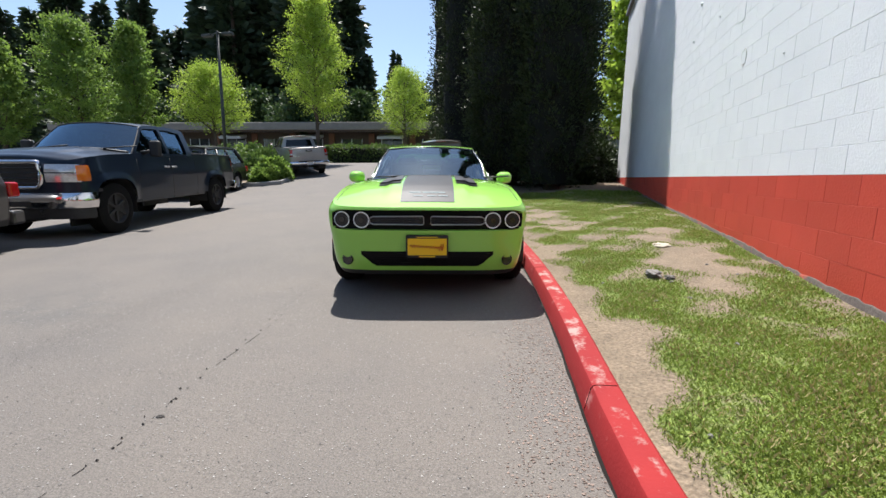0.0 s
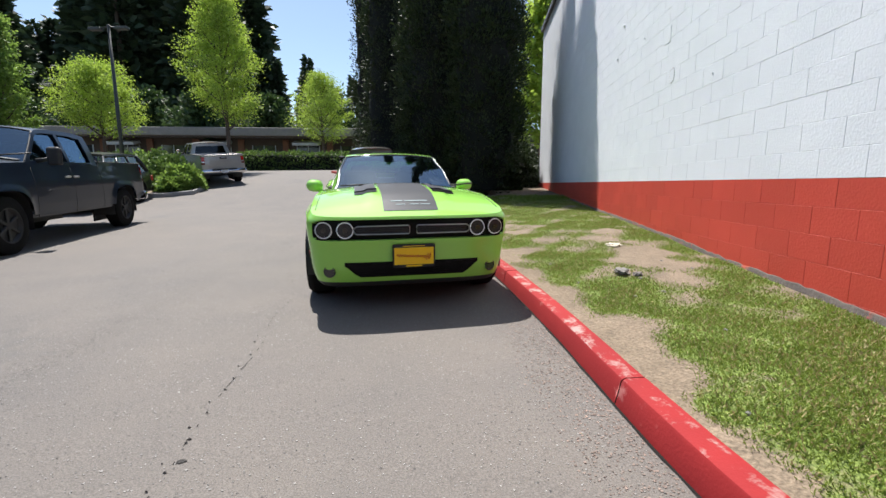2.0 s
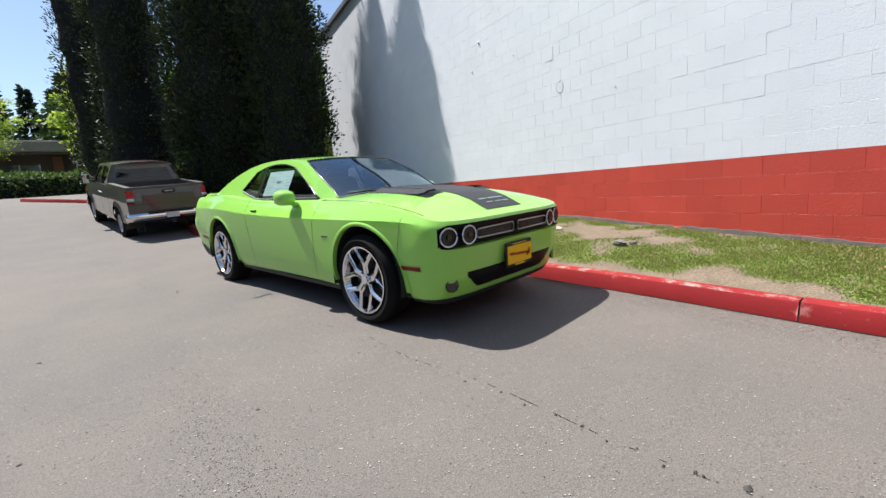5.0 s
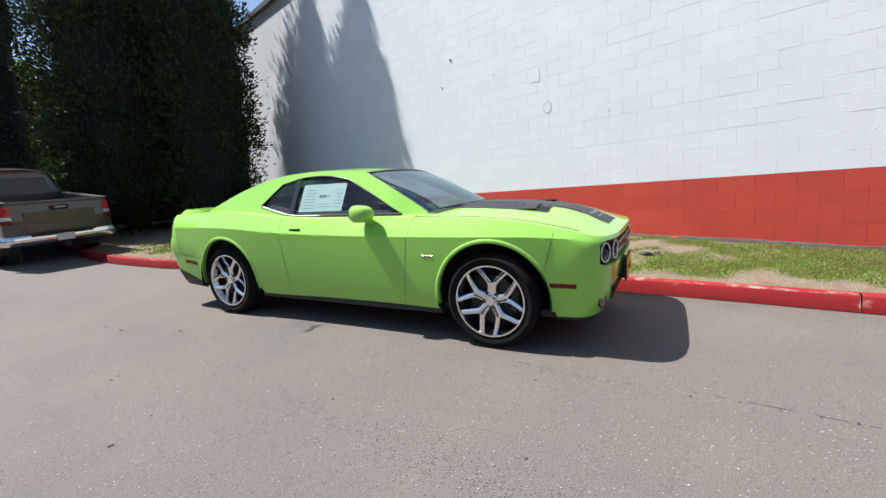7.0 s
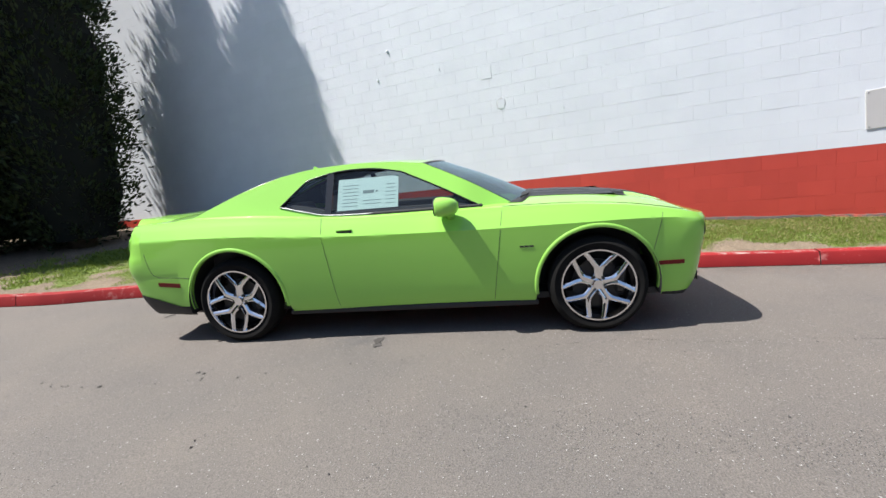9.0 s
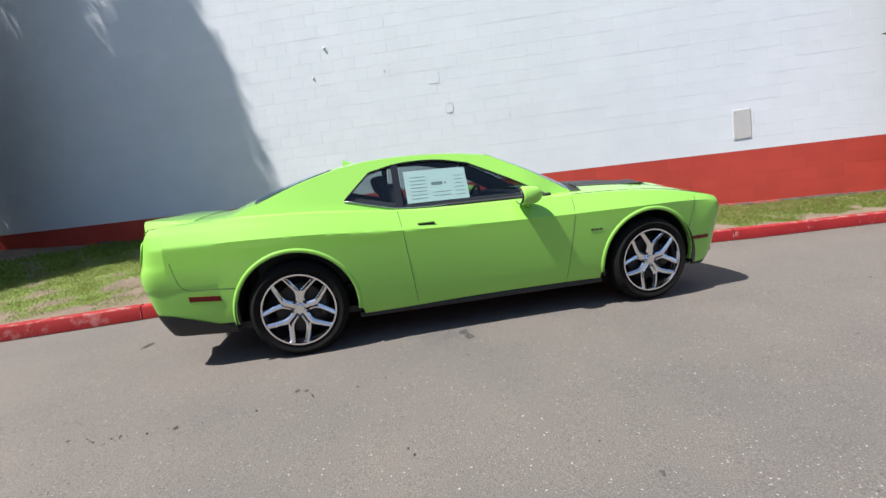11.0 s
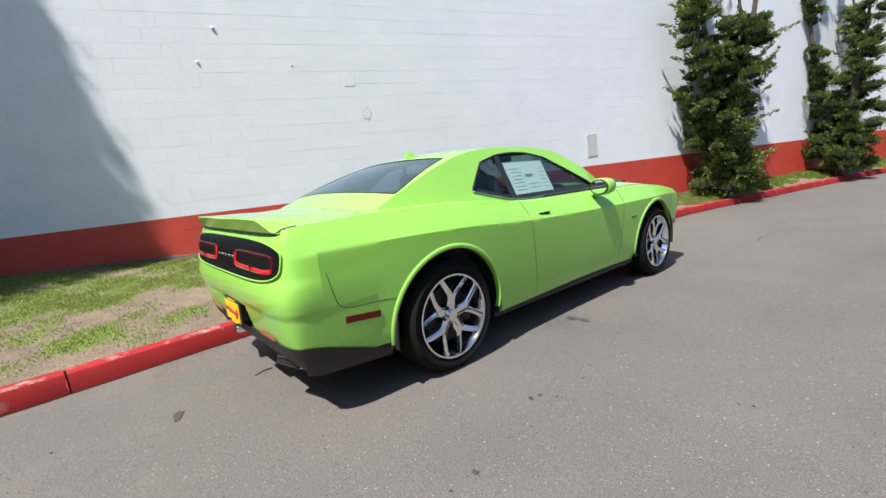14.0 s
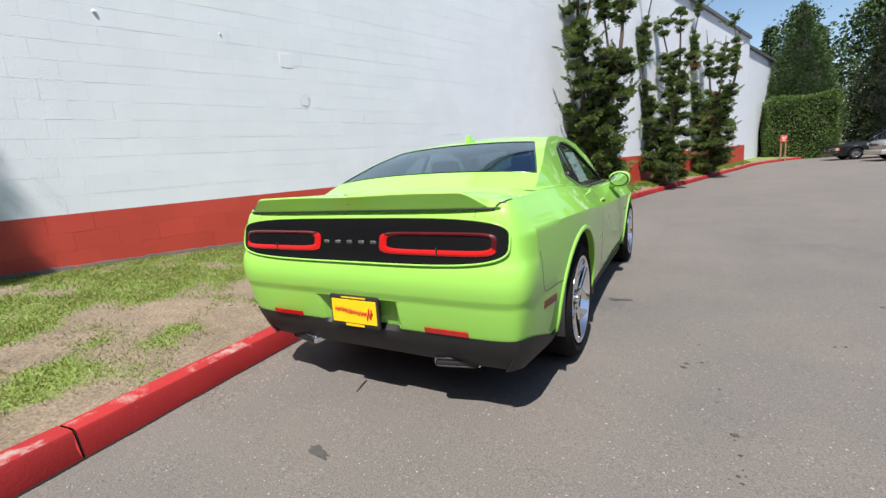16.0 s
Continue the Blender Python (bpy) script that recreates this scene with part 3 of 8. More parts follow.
def shell_parts(cols, kind):
    """Splits the two-sided skin by kind(x, y, z) into meshes."""
    faces = {}
    for side in (1, -1):
        for i in range(len(cols) - 1):
            for j in range(len(cols[0]) - 1):
                q = [cols[i][j], cols[i + 1][j], cols[i + 1][j + 1], cols[i][j + 1]]
                if abs(q[0][2] - q[3][2]) + abs(q[1][2] - q[2][2]) < 1e-6:
                    continue
                c = [sum(p[k] for p in q) / 4 for k in range(3)]
                q = [(p[0] * side, p[1], p[2]) for p in q]
                faces.setdefault(kind(c[0] * side, c[1], c[2]), []).append(q if side > 0 else q[::-1])
    out = {}
    for k, fs in faces.items():
        bm = bmesh.new()
        for q in fs:
            bm.faces.new([bm.verts.new(p) for p in q])
        bmesh.ops.remove_doubles(bm, verts=bm.verts, dist=3e-4)
        bmesh.ops.dissolve_degenerate(bm, dist=1e-5, edges=bm.edges)
        me = bpy.data.meshes.new(k)
        bm.to_mesh(me)
        bm.free()
        out[k] = sharp(me, 24)
    return out


AR, AY, AZ = 0.440, (-1.475, 1.475), 0.324
W_C = smooth_tab([(-2.3, 0.895), (-2.0, 0.918), (-1.75, 0.937), (-1.475, 0.948), (-1.1, 0.947), (-0.6, 0.932), (0, 0.92), (0.6, 0.92), (1.1, 0.93), (1.475, 0.930), (1.95, 0.886), (2.3, 0.85)])
CREASE = smooth_tab([(-2.7, 0.87), (-2.2, 0.88), (-1.8, 0.885), (-1.3, 0.872), (-0.9, 0.843), (-0.5, 0.822), (0, 0.808), (0.6, 0.80), (1.2, 0.802), (1.7, 0.802), (2.0, 0.79), (2.2, 0.765), (2.6, 0.72)])
C_TOP = smooth_tab([(-2.7, 1.005), (-2.3, 1.025), (-1.9, 1.035), (-1.3, 1.02), (-0.75, 0.972), (-0.3, 0.95), (0.5, 0.948), (0.8, 0.948), (1.3, 0.935), (1.7, 0.902), (2.0, 0.85), (2.2, 0.808), (2.3, 0.792), (2.5, 0.772)])
SIDE_LOW = smooth_tab([(0.15, 0.125), (0.19, 0.088), (0.24, 0.055), (0.32, 0.031), (0.45, 0.017), (0.60, 0.007), (0.72, 0.002), (0.82, 0.0), (0.92, 0.0)])
SIDE_UP = lambda d: float(np.interp(d, [0, 0.03, 0.06, 0.09, 0.12, 0.18, 0.26], [0, 0.020, 0.040, 0.061, 0.084, 0.125, 0.175]))
FRONT_IN = smooth_tab([(0.14, 0.19), (0.18, 0.145), (0.24, 0.10), (0.33, 0.065), (0.43, 0.045), (0.52, 0.03), (0.57, 0.018), (0.62, 0.006), (0.68, 0.0), (0.74, 0.004), (0.78, 0.022), (0.84, 0.07)])
REAR_IN = smooth_tab([(0.15, 0.24), (0.24, 0.15), (0.30, 0.105), (0.37, 0.070), (0.45, 0.046), (0.52, 0.030), (0.56, 0.022), (0.60, 0.008), (0.66, 0.0), (0.72, 0.006), (0.78, 0.026), (0.88, 0.046), (0.94, 0.060), (0.985, 0.080), (1.05, 0.13)])


def c_base(y):
    z = tab(y, [(-2.62, 0.245), (-2.3, 0.235), (-2.0, 0.22), (-1.0, 0.208), (1.0, 0.208), (1.95, 0.20), (2.3, 0.178), (2.5, 0.178)])
    for c in AY:
        if abs(y - c) < AR:
            z = max(z, AZ + math.sqrt(AR * AR - (y - c) ** 2))
    return z


def rounded(x, z, cz, hw, hh, n):
    """Below 1 inside a rounded bar across the car."""
    return ((abs(x) / hw) ** (n * hw / hh * 0.45) + (abs(z - cz) / hh) ** n)


MOUTH = (0.677, 0.822, 0.083, 4.5)
TAIL = (0.853, 0.838, 0.108, 5.0)


def c_inset(x, y, z):
    zc = CREASE(y)
    side = SIDE_LOW(z) if z < zc else SIDE_UP(z - zc)
    front = FRONT_IN(z) + 0.055 * step(1.0 - rounded(x, z, *MOUTH), 0, 0.10)
    # the bumper is hollowed round the number plate
    hollow = step(0.262 - abs(x), 0, 0.05) * step(0.556 - z, 0, 0.012) * step(z, 0.38, 0.40)
    rear = REAR_IN(z) + 0.045 * hollow
    f, r = step(y, 1.98, 2.26), step(-y, 2.20, 2.53)
    return side * (1 - f - r) + front * f + rear * r


OUT = half_outline(W_C, -2.545, -2.0, 1.95, 2.345, 10.0, 4.2, AY, AR)
OUT = np.vstack([OUT[:1]] + [[(x, OUT[0][1])] for x in [k * 0.03 for k in range(1, 7)] + [0.20, 0.212, 0.225, 0.237, 0.25, 0.262, 0.28, 0.32, 0.36, 0.40, 0.44]] + [OUT[1:]])
LEVELS = sorted(set(np.arange(0.17, 1.05, 0.0135).round(4)) | {0.543, 0.547, 0.55, 0.553, 0.556, 0.56, 0.592, 0.596, 0.6, 0.604, 0.747, 0.752, 0.757, 0.765, 0.77, 0.775, 0.958, 0.963, 0.968})
COLS = shell_columns(OUT, c_inset, c_base, C_TOP, LEVELS, CREASE)


def c_kind(x, y, z):
    if y > 2.02 and rounded(x, z, *MOUTH) < 1:
        return "grille_panel"
    if y > 1.9 and z < 0.222:
        return "front_lip"
    if y > 1.86 + (z - 0.5) * 0.25:
        return "front_bumper"
    if y < -1.95 and z < 0.29:
        return "rear_valance"
    if y < -2.2 or (y < -1.98 and z < 0.60):
        return "rear_bumper"
    if -0.62 - (z - 0.6) * 0.12 < y < 0.80 - (0.95 - z) * 0.14:
        return "door_right" if x > 0 else "door_left"
    return ("front_fender_" if y > 0 else "rear_quarter_") + ("right" if x > 0 else "left")


coupe = thing("coupe", "lime green two-door coupe with black hood decal at the kerb", "car", CAR)
skin = shell_parts(COLS, c_kind)
c_mats = {"grille_panel": M_TAILBLACK, "lower_grille": M_BLACKMATT, "front_lip": M_BLACKMATT, "tail_panel": M_BLACKGLOSS, "rear_valance": M_BLACKMATT}
c_names = {k + e: k for k in ("door", "front_fender", "rear_quarter") for e in ("_right", "_left")}
PARTS = {k: part(c_names.get(k, k), me, c_mats.get(k, M_LIME), coupe, {"rear_valance": "matt black lower valance", "grille_panel": "gloss black grille band"}.get(k, "")) for k, me in skin.items()}
BODY = PARTS["rear_quarter_right"]


def outward(me, c=(0, -0.4, 0.95)):
    """Turns the faces of a pane away from the cabin's middle."""
    d = sum((f.center - Vector(c)).dot(f.normal) for f in me.polygons)
    if d < 0:
        me.flip_normals()
    return me


def overlay(name, use, lo, hi, out, mtl, label="", n=7):
    """A patch that lies just outside the skin over the plan points picked by use, between two heights."""
    nrm = normals(OUT)
    for s in ((1, -1) if name != "lower_grille" else (1,)):
        idx = [i for i in range(len(OUT)) if use(*OUT[i])]
        cols_ = []
        seq = [(i, 1) for i in idx] + [(i, -1) for i in idx[::-1]] if idx[-1] == len(OUT) - 1 else [(i, -1) for i in idx[::-1]] + [(i, 1) for i in idx]
        for i, sg in seq:
            x, y = OUT[i]
            col = []
            for z in np.linspace(lo(x, y), hi(x, y), n):
                k = c_inset(x, y, z) - out
                col.append((sg * max(x - nrm[i][0] * k, 0), y - nrm[i][1] * k, z))
            cols_.append(col)
        return part(name, grid_mesh(name, cols_, flip=False, angle=40), mtl, coupe, label)


overlay("rear_valance", lambda x, y: y < -1.885, lambda x, y: c_base(y) - 0.014, lambda x, y: 0.262 + 0.145 * step(-y, 1.88, 2.45), 0.006, M_BLACKMATT, "matt black lower valance", 9)
overlay("lower_grille", lambda x, y: y > 2.1 and x < 0.60, lambda x, y: 0.268 + 0.11 * step(x, 0.44, 0.60), lambda x, y: 0.405, 0.003, M_TAILBLACK, "matt black lower air intake")

# top surfaces: paired edge points across the car
EDGE = [(c[-1][0], c[-1][1], c[-1][2]) for c in COLS]
EY = np.array([e[1] for e in EDGE])
EX, EZ = np.array([e[0] for e in EDGE]), np.array([e[2] for e in EDGE])


def hood_z(x, y):
    xs, zs = np.interp(y, EY, EX), np.interp(y, EY, EZ)
    k = min(1.0, abs(x) / max(xs, 1e-3))
    crown = tab(y, [(0.6, 0.066), (1.4, 0.068), (1.9, 0.070), (2.2, 0.050), (2.40, 0.012)])
    z = zs + crown * (1 - k ** 2.3) * min(1.0, max(0.0, (EY.max() - y) / 0.26)) ** 0.6
    fade = step(2.22 - y, 0, 0.35)
    z += 0.016 * fade * step(0.40 - abs(x), 0, 0.05)
    return z


def deck_z(x, y):
    xs, zs = np.interp(y, EY, EX), np.interp(y, EY, EZ)
    k = min(1.0, abs(x) / max(xs, 1e-3))
    return zs + tab(y, [(-2.6, 0.012), (-2.4, 0.03), (-1.7, 0.05)]) * (1 - k ** 2.2)


ks = [math.copysign(abs(k) ** 0.85, k) for k in np.linspace(-1, 1, 49)]
rows = [[(e[0] * k, e[1], hood_z(e[0] * k, e[1])) for k in ks] for e in EDGE if e[1] >= 0.58]
part("hood", grid_mesh("hood", rows, angle=28, flip=True), M_LIME, coupe)
rows = [[(e[0] * k, e[1], deck_z(e[0] * k, e[1])) for k in ks] for e in EDGE if e[1] <= -1.62]
part("trunk_lid", grid_mesh("trunk_lid", rows, angle=28, flip=True), M_LIME, coupe)
for s in (1, -1):
    rows = [[(s * (e[0] - o), e[1], e[2] + h * step(e[1], -2.25, -1.85)) for o, h in ((0, 0), (0.02, 0.008), (0.05, 0.013), (0.085, 0.013), (0.10, 0.0))] for e in EDGE if -2.27 <= e[1] <= 0.86 and e[0] > 0.5]
    part("shoulder", grid_mesh("shoulder", rows, flip=s < 0), M_LIME, BODY)

# greenhouse
XB = lambda y: float(np.interp(y, EY, EX)) - 0.06


def gh(y, z, s=1, push=0.0):
    """A point of the cabin side at (y, z)."""
    base = C_TOP(y)
    x = XB(min(y, 0.55)) - 0.06 * step(y, 0.45, 0.85) - 0.50 * (z - base) + 0.012 * step(-y, 1.0, 1.5) + push
    return (s * x, y, z)


def seg(pts, n):
    c = spline(pts, 10)
    d = np.r_[0, np.cumsum(np.linalg.norm(np.diff(c, axis=0), axis=1))]
    t = np.linspace(0, d[-1], n + 1)
    return [(float(np.interp(v, d, c[:, 0])), float(np.interp(v, d, c[:, 1]))) for v in t]


ROOF_EDGE = [(0.17, 1.345), (-0.12, 1.380), (-0.47, 1.392), (-0.82, 1.376), (-1.08, 1.335)]
A_EDGE = [(0.91, 0.95), (0.53, 1.17), (0.17, 1.345)]
B_EDGE = [(-1.08, 1.335), (-1.36, 1.25), (-1.62, 1.15), (-1.84, 1.06), (-1.92, 1.03)]
SILL = [(-1.92, 1.03), (-1.60, 1.03), (-1.40, 1.02), (-1.05, 0.995), (-0.6, 0.962), (0, 0.952), (0.5, 0.950), (0.91, 0.945)]
D_A = [(0.63, 0.966), (0.32, 1.130), (-0.02, 1.292)]
D_T = [(-0.02, 1.292), (-0.28, 1.338), (-0.58, 1.335), (-0.84, 1.282)]
D_R = [(-0.84, 1.282), (-0.93, 1.200), (-1.055, 1.083)]
D_B = [(-1.055, 1.083), (-0.80, 1.022), (-0.58, 0.985), (0.0, 0.975), (0.63, 0.966)]
NS = 18
outer = seg(A_EDGE, NS)[:-1] + seg(ROOF_EDGE, NS)[:-1] + seg(B_EDGE, NS)[:-1] + seg(SILL, NS)
inner = seg(D_A, NS)[:-1] + seg(D_T, NS)[:-1] + seg(D_R, NS)[:-1] + seg(D_B, NS)
for s in (1, -1):
    rows = [[gh(o[0] + (i[0] - o[0]) * k, o[1] + (i[1] - o[1]) * k, s) for k in (0, 0.25, 0.5, 0.75, 1)] for o, i in zip(outer, inner)]
    part("window_frame", grid_mesh("window_frame", rows, flip=s < 0), M_LIME, BODY)
    rows = [[gh(o[0] + (i[0] - o[0]) * k, o[1] + (i[1] - o[1]) * k, s, -0.03) for k in (0, 0.5, 1)] + [gh(*i, s, -0.003)] for o, i in zip(outer, inner)]
    part("inner_trim", grid_mesh("inner_trim", rows), M_INTERIOR, coupe)
    # glass: front door pane and fixed quarter pane, split by the pillar
    loop = inner[:-1]
    for nm, y0, y1 in (("side_window", -0.60, 0.64), ("quarter_window", -1.2, -0.66)):
        ys = np.linspace(max(y0, -1.05), min(y1, 0.625), 22)
        iy = np.array([p[0] for p in seg(D_A, 40) + seg(D_T, 40)[1:] + seg(D_R, 40)[1:]])
        iz = np.array([p[1] for p in seg(D_A, 40) + seg(D_T, 40)[1:] + seg(D_R, 40)[1:]])
        by, bz = np.array([p[0] for p in seg(D_B, 60)]), np.array([p[1] for p in seg(D_B, 60)])
        rws = []
        for y in ys:
            t, b = float(np.interp(y, iy[::-1], iz[::-1])), float(np.interp(y, by, bz))
            rws.append([gh(y, b + (t - b) * k / 6, s, -0.014) for k in range(7)])
        g = part(nm, outward(grid_mesh(nm, rws, flip=s < 0)), M_GLASSDARK, coupe)
        g.visible_shadow = False
    t = float(np.interp(-0.63, iy[::-1], iz[::-1]))
    rws = [[gh(y, 0.985 + (t - 0.985) * k / 6, s, -0.008) for k in range(7)] for y in (-0.662, -0.605)]
    part("pillar", grid_mesh("pillar", rws, flip=s < 0, thick=0.01), M_BLACKGLOSS, BODY)
    part("window_trim", tube_mesh("window_trim", [gh(y, z, s, 0.0) for y, z in inner[:-1]], 0.0075, 6, True), M_BLACKGLOSS, BODY)
    part("belt_moulding", tube_mesh("belt_moulding", [gh(y, z - 0.004, s, 0.007) for y, z in seg(D_B, 40)], 0.0055, 6), M_SATIN, BODY)

for s in (1, -1):
    rws = []
    for y, z in seg([(-1.09, 1.10)] + D_B[1:], 30):
        a = gh(y, z + 0.03, s, -0.024)
        rws.append([gh(y, z - 0.03, s, -0.02), a, (a[0] - s * 0.05, a[1], a[2] + 0.004), (a[0] - s * 0.07, a[1], a[2] - 0.02), (a[0] - s * 0.075, a[1], a[2] - 0.35)])
    part("door_ledge", grid_mesh("door_ledge", rws), M_INTERIOR, coupe)
KX = np.linspace(-1, 1, 49)
re = seg(ROOF_EDGE, 26)
rows = []
for i, (y, z) in enumerate(re):
    u = i / (len(re) - 1)
    bow = 0.09 * max(0, 1 - u * 3) - 0.05 * max(0, (u - 0.7) / 0.3)
    w = gh(y, z)[0]
    rows.append([(w * k, y + bow * (1 - k * k), z + 0.026 * (1 - abs(k) ** 2.2)) for k in KX])
part("roof", grid_mesh("roof", rows), M_LIME, coupe)
part("headliner", grid_mesh("headliner", [[(x * 0.97, y, z - 0.028) for x, y, z in r] for r in rows]), M_INTERIOR, coupe)
ws = []
for i, (y, z) in enumerate(seg(A_EDGE, 40)):
    u = i / 40
    w = gh(y, z)[0] - 0.012
    ws.append([(w * k, y + (0.20 - 0.11 * u) * (1 - k * k) - 0.004, z + (0.045 - 0.019 * u) * (1 - abs(k) ** 2.2) - 0.004) for k in KX])
part("windscreen", outward(grid_mesh("windscreen", ws)), M_GLASS, coupe)
wi = [[(x * 0.996, y - 0.004, z - 0.005) for x, y, z in r] for r in ws]
for patch in ([r[:3] for r in wi], [r[-3:] for r in wi], [r[2:-2] for r in wi[:4]], [r[2:-2] for r in wi[-3:]]):
    part("windscreen_border", grid_mesh("windscreen_border", patch), M_BLACKGLOSS, coupe)
BE = seg(B_EDGE, 40) + [(-1.97, 0.96)]


def back(i, k):
    """A point of the sloping rear face: row i from roof to deck, k from -1 to 1 across."""
    y, z = BE[i]
    u = min(i / 40, 1)
    w = (gh(*BE[min(i, 40)])[0] - 0.001) * (1 if i <= 40 else 0.99)
    return (w * k, y - (0.05 + 0.07 * u) * (1 - k * k), z + (0.026 + 0.012 * u) * (1 - abs(k) ** 2.2))


# painted pillars and lower border round the rear pane
R0, R1 = 2, 29
kw = lambda i: 0.875 + 0.10 * min(max((i - R0) / (R1 - R0), 0), 1)
bw = [[back(i, kw(i) * k) for k in KX] for i in range(R0, R1 + 1)]
for s in (1, -1):
    part("rear_pillar", outward(grid_mesh("rear_pillar", [[back(i, s * k) for k in np.linspace(kw(i), 1, 6)] for i in range(42)])), M_LIME, BODY)
    part("inner_trim", grid_mesh("inner_trim", [[(x * 0.98, y + 0.012, z - 0.024) for x, y, z in [back(i, s * k) for k in np.linspace(kw(i) - 0.03, 0.98, 4)]] for i in range(R1)]), M_INTERIOR, coupe)
part("rear_cowl", outward(grid_mesh("rear_cowl", [[back(i, kw(i) * k) for k in KX] for i in range(R1, 42)])), M_LIME, BODY)
part("roof_tail", outward(grid_mesh("roof_tail", [[back(i, kw(i) * k) for k in KX] for i in range(R0 + 1)])), M_LIME, BODY)
part("rear_window", outward(grid_mesh("rear_window", bw)), M_GLASS, coupe)
for nm, w in (("windscreen_seal", ws), ("rear_window_seal", bw)):
    ring = [r[0] for r in w] + list(w[-1])[1:-1] + [r[-1] for r in w][::-1] + list(w[0])[1:-1][::-1]
    part(nm, tube_mesh(nm, ring, 0.010 if nm == "windscreen_seal" else 0.005, 6, True), M_BLACKGLOSS, BODY)

# wheel housings, sills
for c in AY:
    for s in (1, -1):
        rws = [[(s * x, c + (AR + 0.006) * math.cos(a), AZ + (AR + 0.006) * math.sin(a)) for x in (W_C(c) - 0.02, 0.55)] for a in np.linspace(-0.20, math.pi + 0.20, 28)]
        part("wheel_housing", grid_mesh("wheel_housing", rws, flip=s > 0), M_BLACKMATT, coupe)
        part("inner_housing", boxed((s * 0.53, c, 0.45), (0.03, 0.80, 0.62)), M_BLACKMATT, coupe)
        rws = []
        for a in np.linspace(-0.13, math.pi + 0.13, 60):
            row = []
            for dr, o in ((-0.004, -0.03), (-0.004, 0.006), (0.002, 0.010), (0.016, 0.009), (0.024, 0.004), (0.028, -0.002)):
                py, pz = c + (AR + dr) * math.cos(a), AZ + (AR + dr) * math.sin(a)
                row.append((s * (W_C(py) - c_inset(0.9, py, pz) + o), py, pz))
            rws.append(row)
        part("arch_lip", grid_mesh("arch_lip", rws, flip=s > 0, angle=50), M_LIME, BODY)
for s in (1, -1):
    bm = bmesh.new()
    box(bm, (s * 0.83, 0, 0.195), (0.06, 2.08, 0.05), 0.015, None, 2)
    part("sill", bm, M_BLACKMATT, coupe)
part("underbody", boxed((0, -0.1, 0.235), (1.6, 4.4, 0.05)), M_BLACKMATT, coupe)

# cabin
part("cabin_floor", boxed((0, -0.5, 0.40), (1.45, 2.3, 0.04)), M_INTERIOR, coupe)
part("dashboard", boxed((0, 0.50, 0.88), (1.24, 0.40, 0.24), 0.06, 3), M_INTERIOR, coupe)
part("parcel_shelf", boxed((0, -1.52, 0.955), (1.36, 0.5, 0.05), 0.01), M_INTERIOR, coupe)
for s in (1, -1):
    part("door_card", boxed((s * 0.755, -0.55, 0.72), (0.03, 2.4, 0.53), 0.01), M_INTERIOR, coupe)
    bm = bmesh.new()
    box(bm, (s * 0.37, -0.22, 0.56), (0.50, 0.54, 0.20), 0.07, None, 3)
    box(bm, (0, 0, 0.32), (0.48, 0.16, 0.66), 0.07, Matrix.Translation((s * 0.37, -0.50, 0.55)) @ pose(0, 0, 0, 16, 0, 0), 3)
    st = part("seat", bm, M_SEAT, coupe, smooth=True)
    bm = bmesh.new()
    box(bm, (0, 0, 0), (0.27, 0.10, 0.17), 0.045, Matrix.Translation((s * 0.37, -0.74, 1.17)) @ pose(0, 0, 0, 16, 0, 0), 3)
    part("headrest", bm, M_SEAT, st, smooth=True)
bm = bmesh.new()
box(bm, (0, -1.12, 0.60), (1.2, 0.4, 0.2), 0.06, None, 2)
box(bm, (0, 0, 0.25), (1.2, 0.14, 0.5), 0.05, Matrix.Translation((0, -1.26, 0.6)) @ pose(0, 0, 0, 20, 0, 0), 2)
part("rear_bench", bm, M_SEAT, coupe, smooth=True)
sw = [(-0.37 + 0.18 * math.cos(a), 0.26 + 0.07 * math.sin(a), 0.90 + 0.165 * math.sin(a)) for a in np.linspace(0, 2 * math.pi, 25)[:-1]]
part("steering_wheel", tube_mesh("steering_wheel", sw, 0.015, 6, True), M_INTERIOR, coupe)
part("inner_mirror", boxed((0, 0.12, 1.315), (0.24, 0.03, 0.06), 0.012), M_BLACKMATT, coupe)
part("windscreen_label", boxed((-0.52, 0.165, 1.305), (0.16, 0.005, 0.035)), M_PRINT, coupe, "small white strip at the windscreen's top").matrix_basis = Matrix.Identity(4)

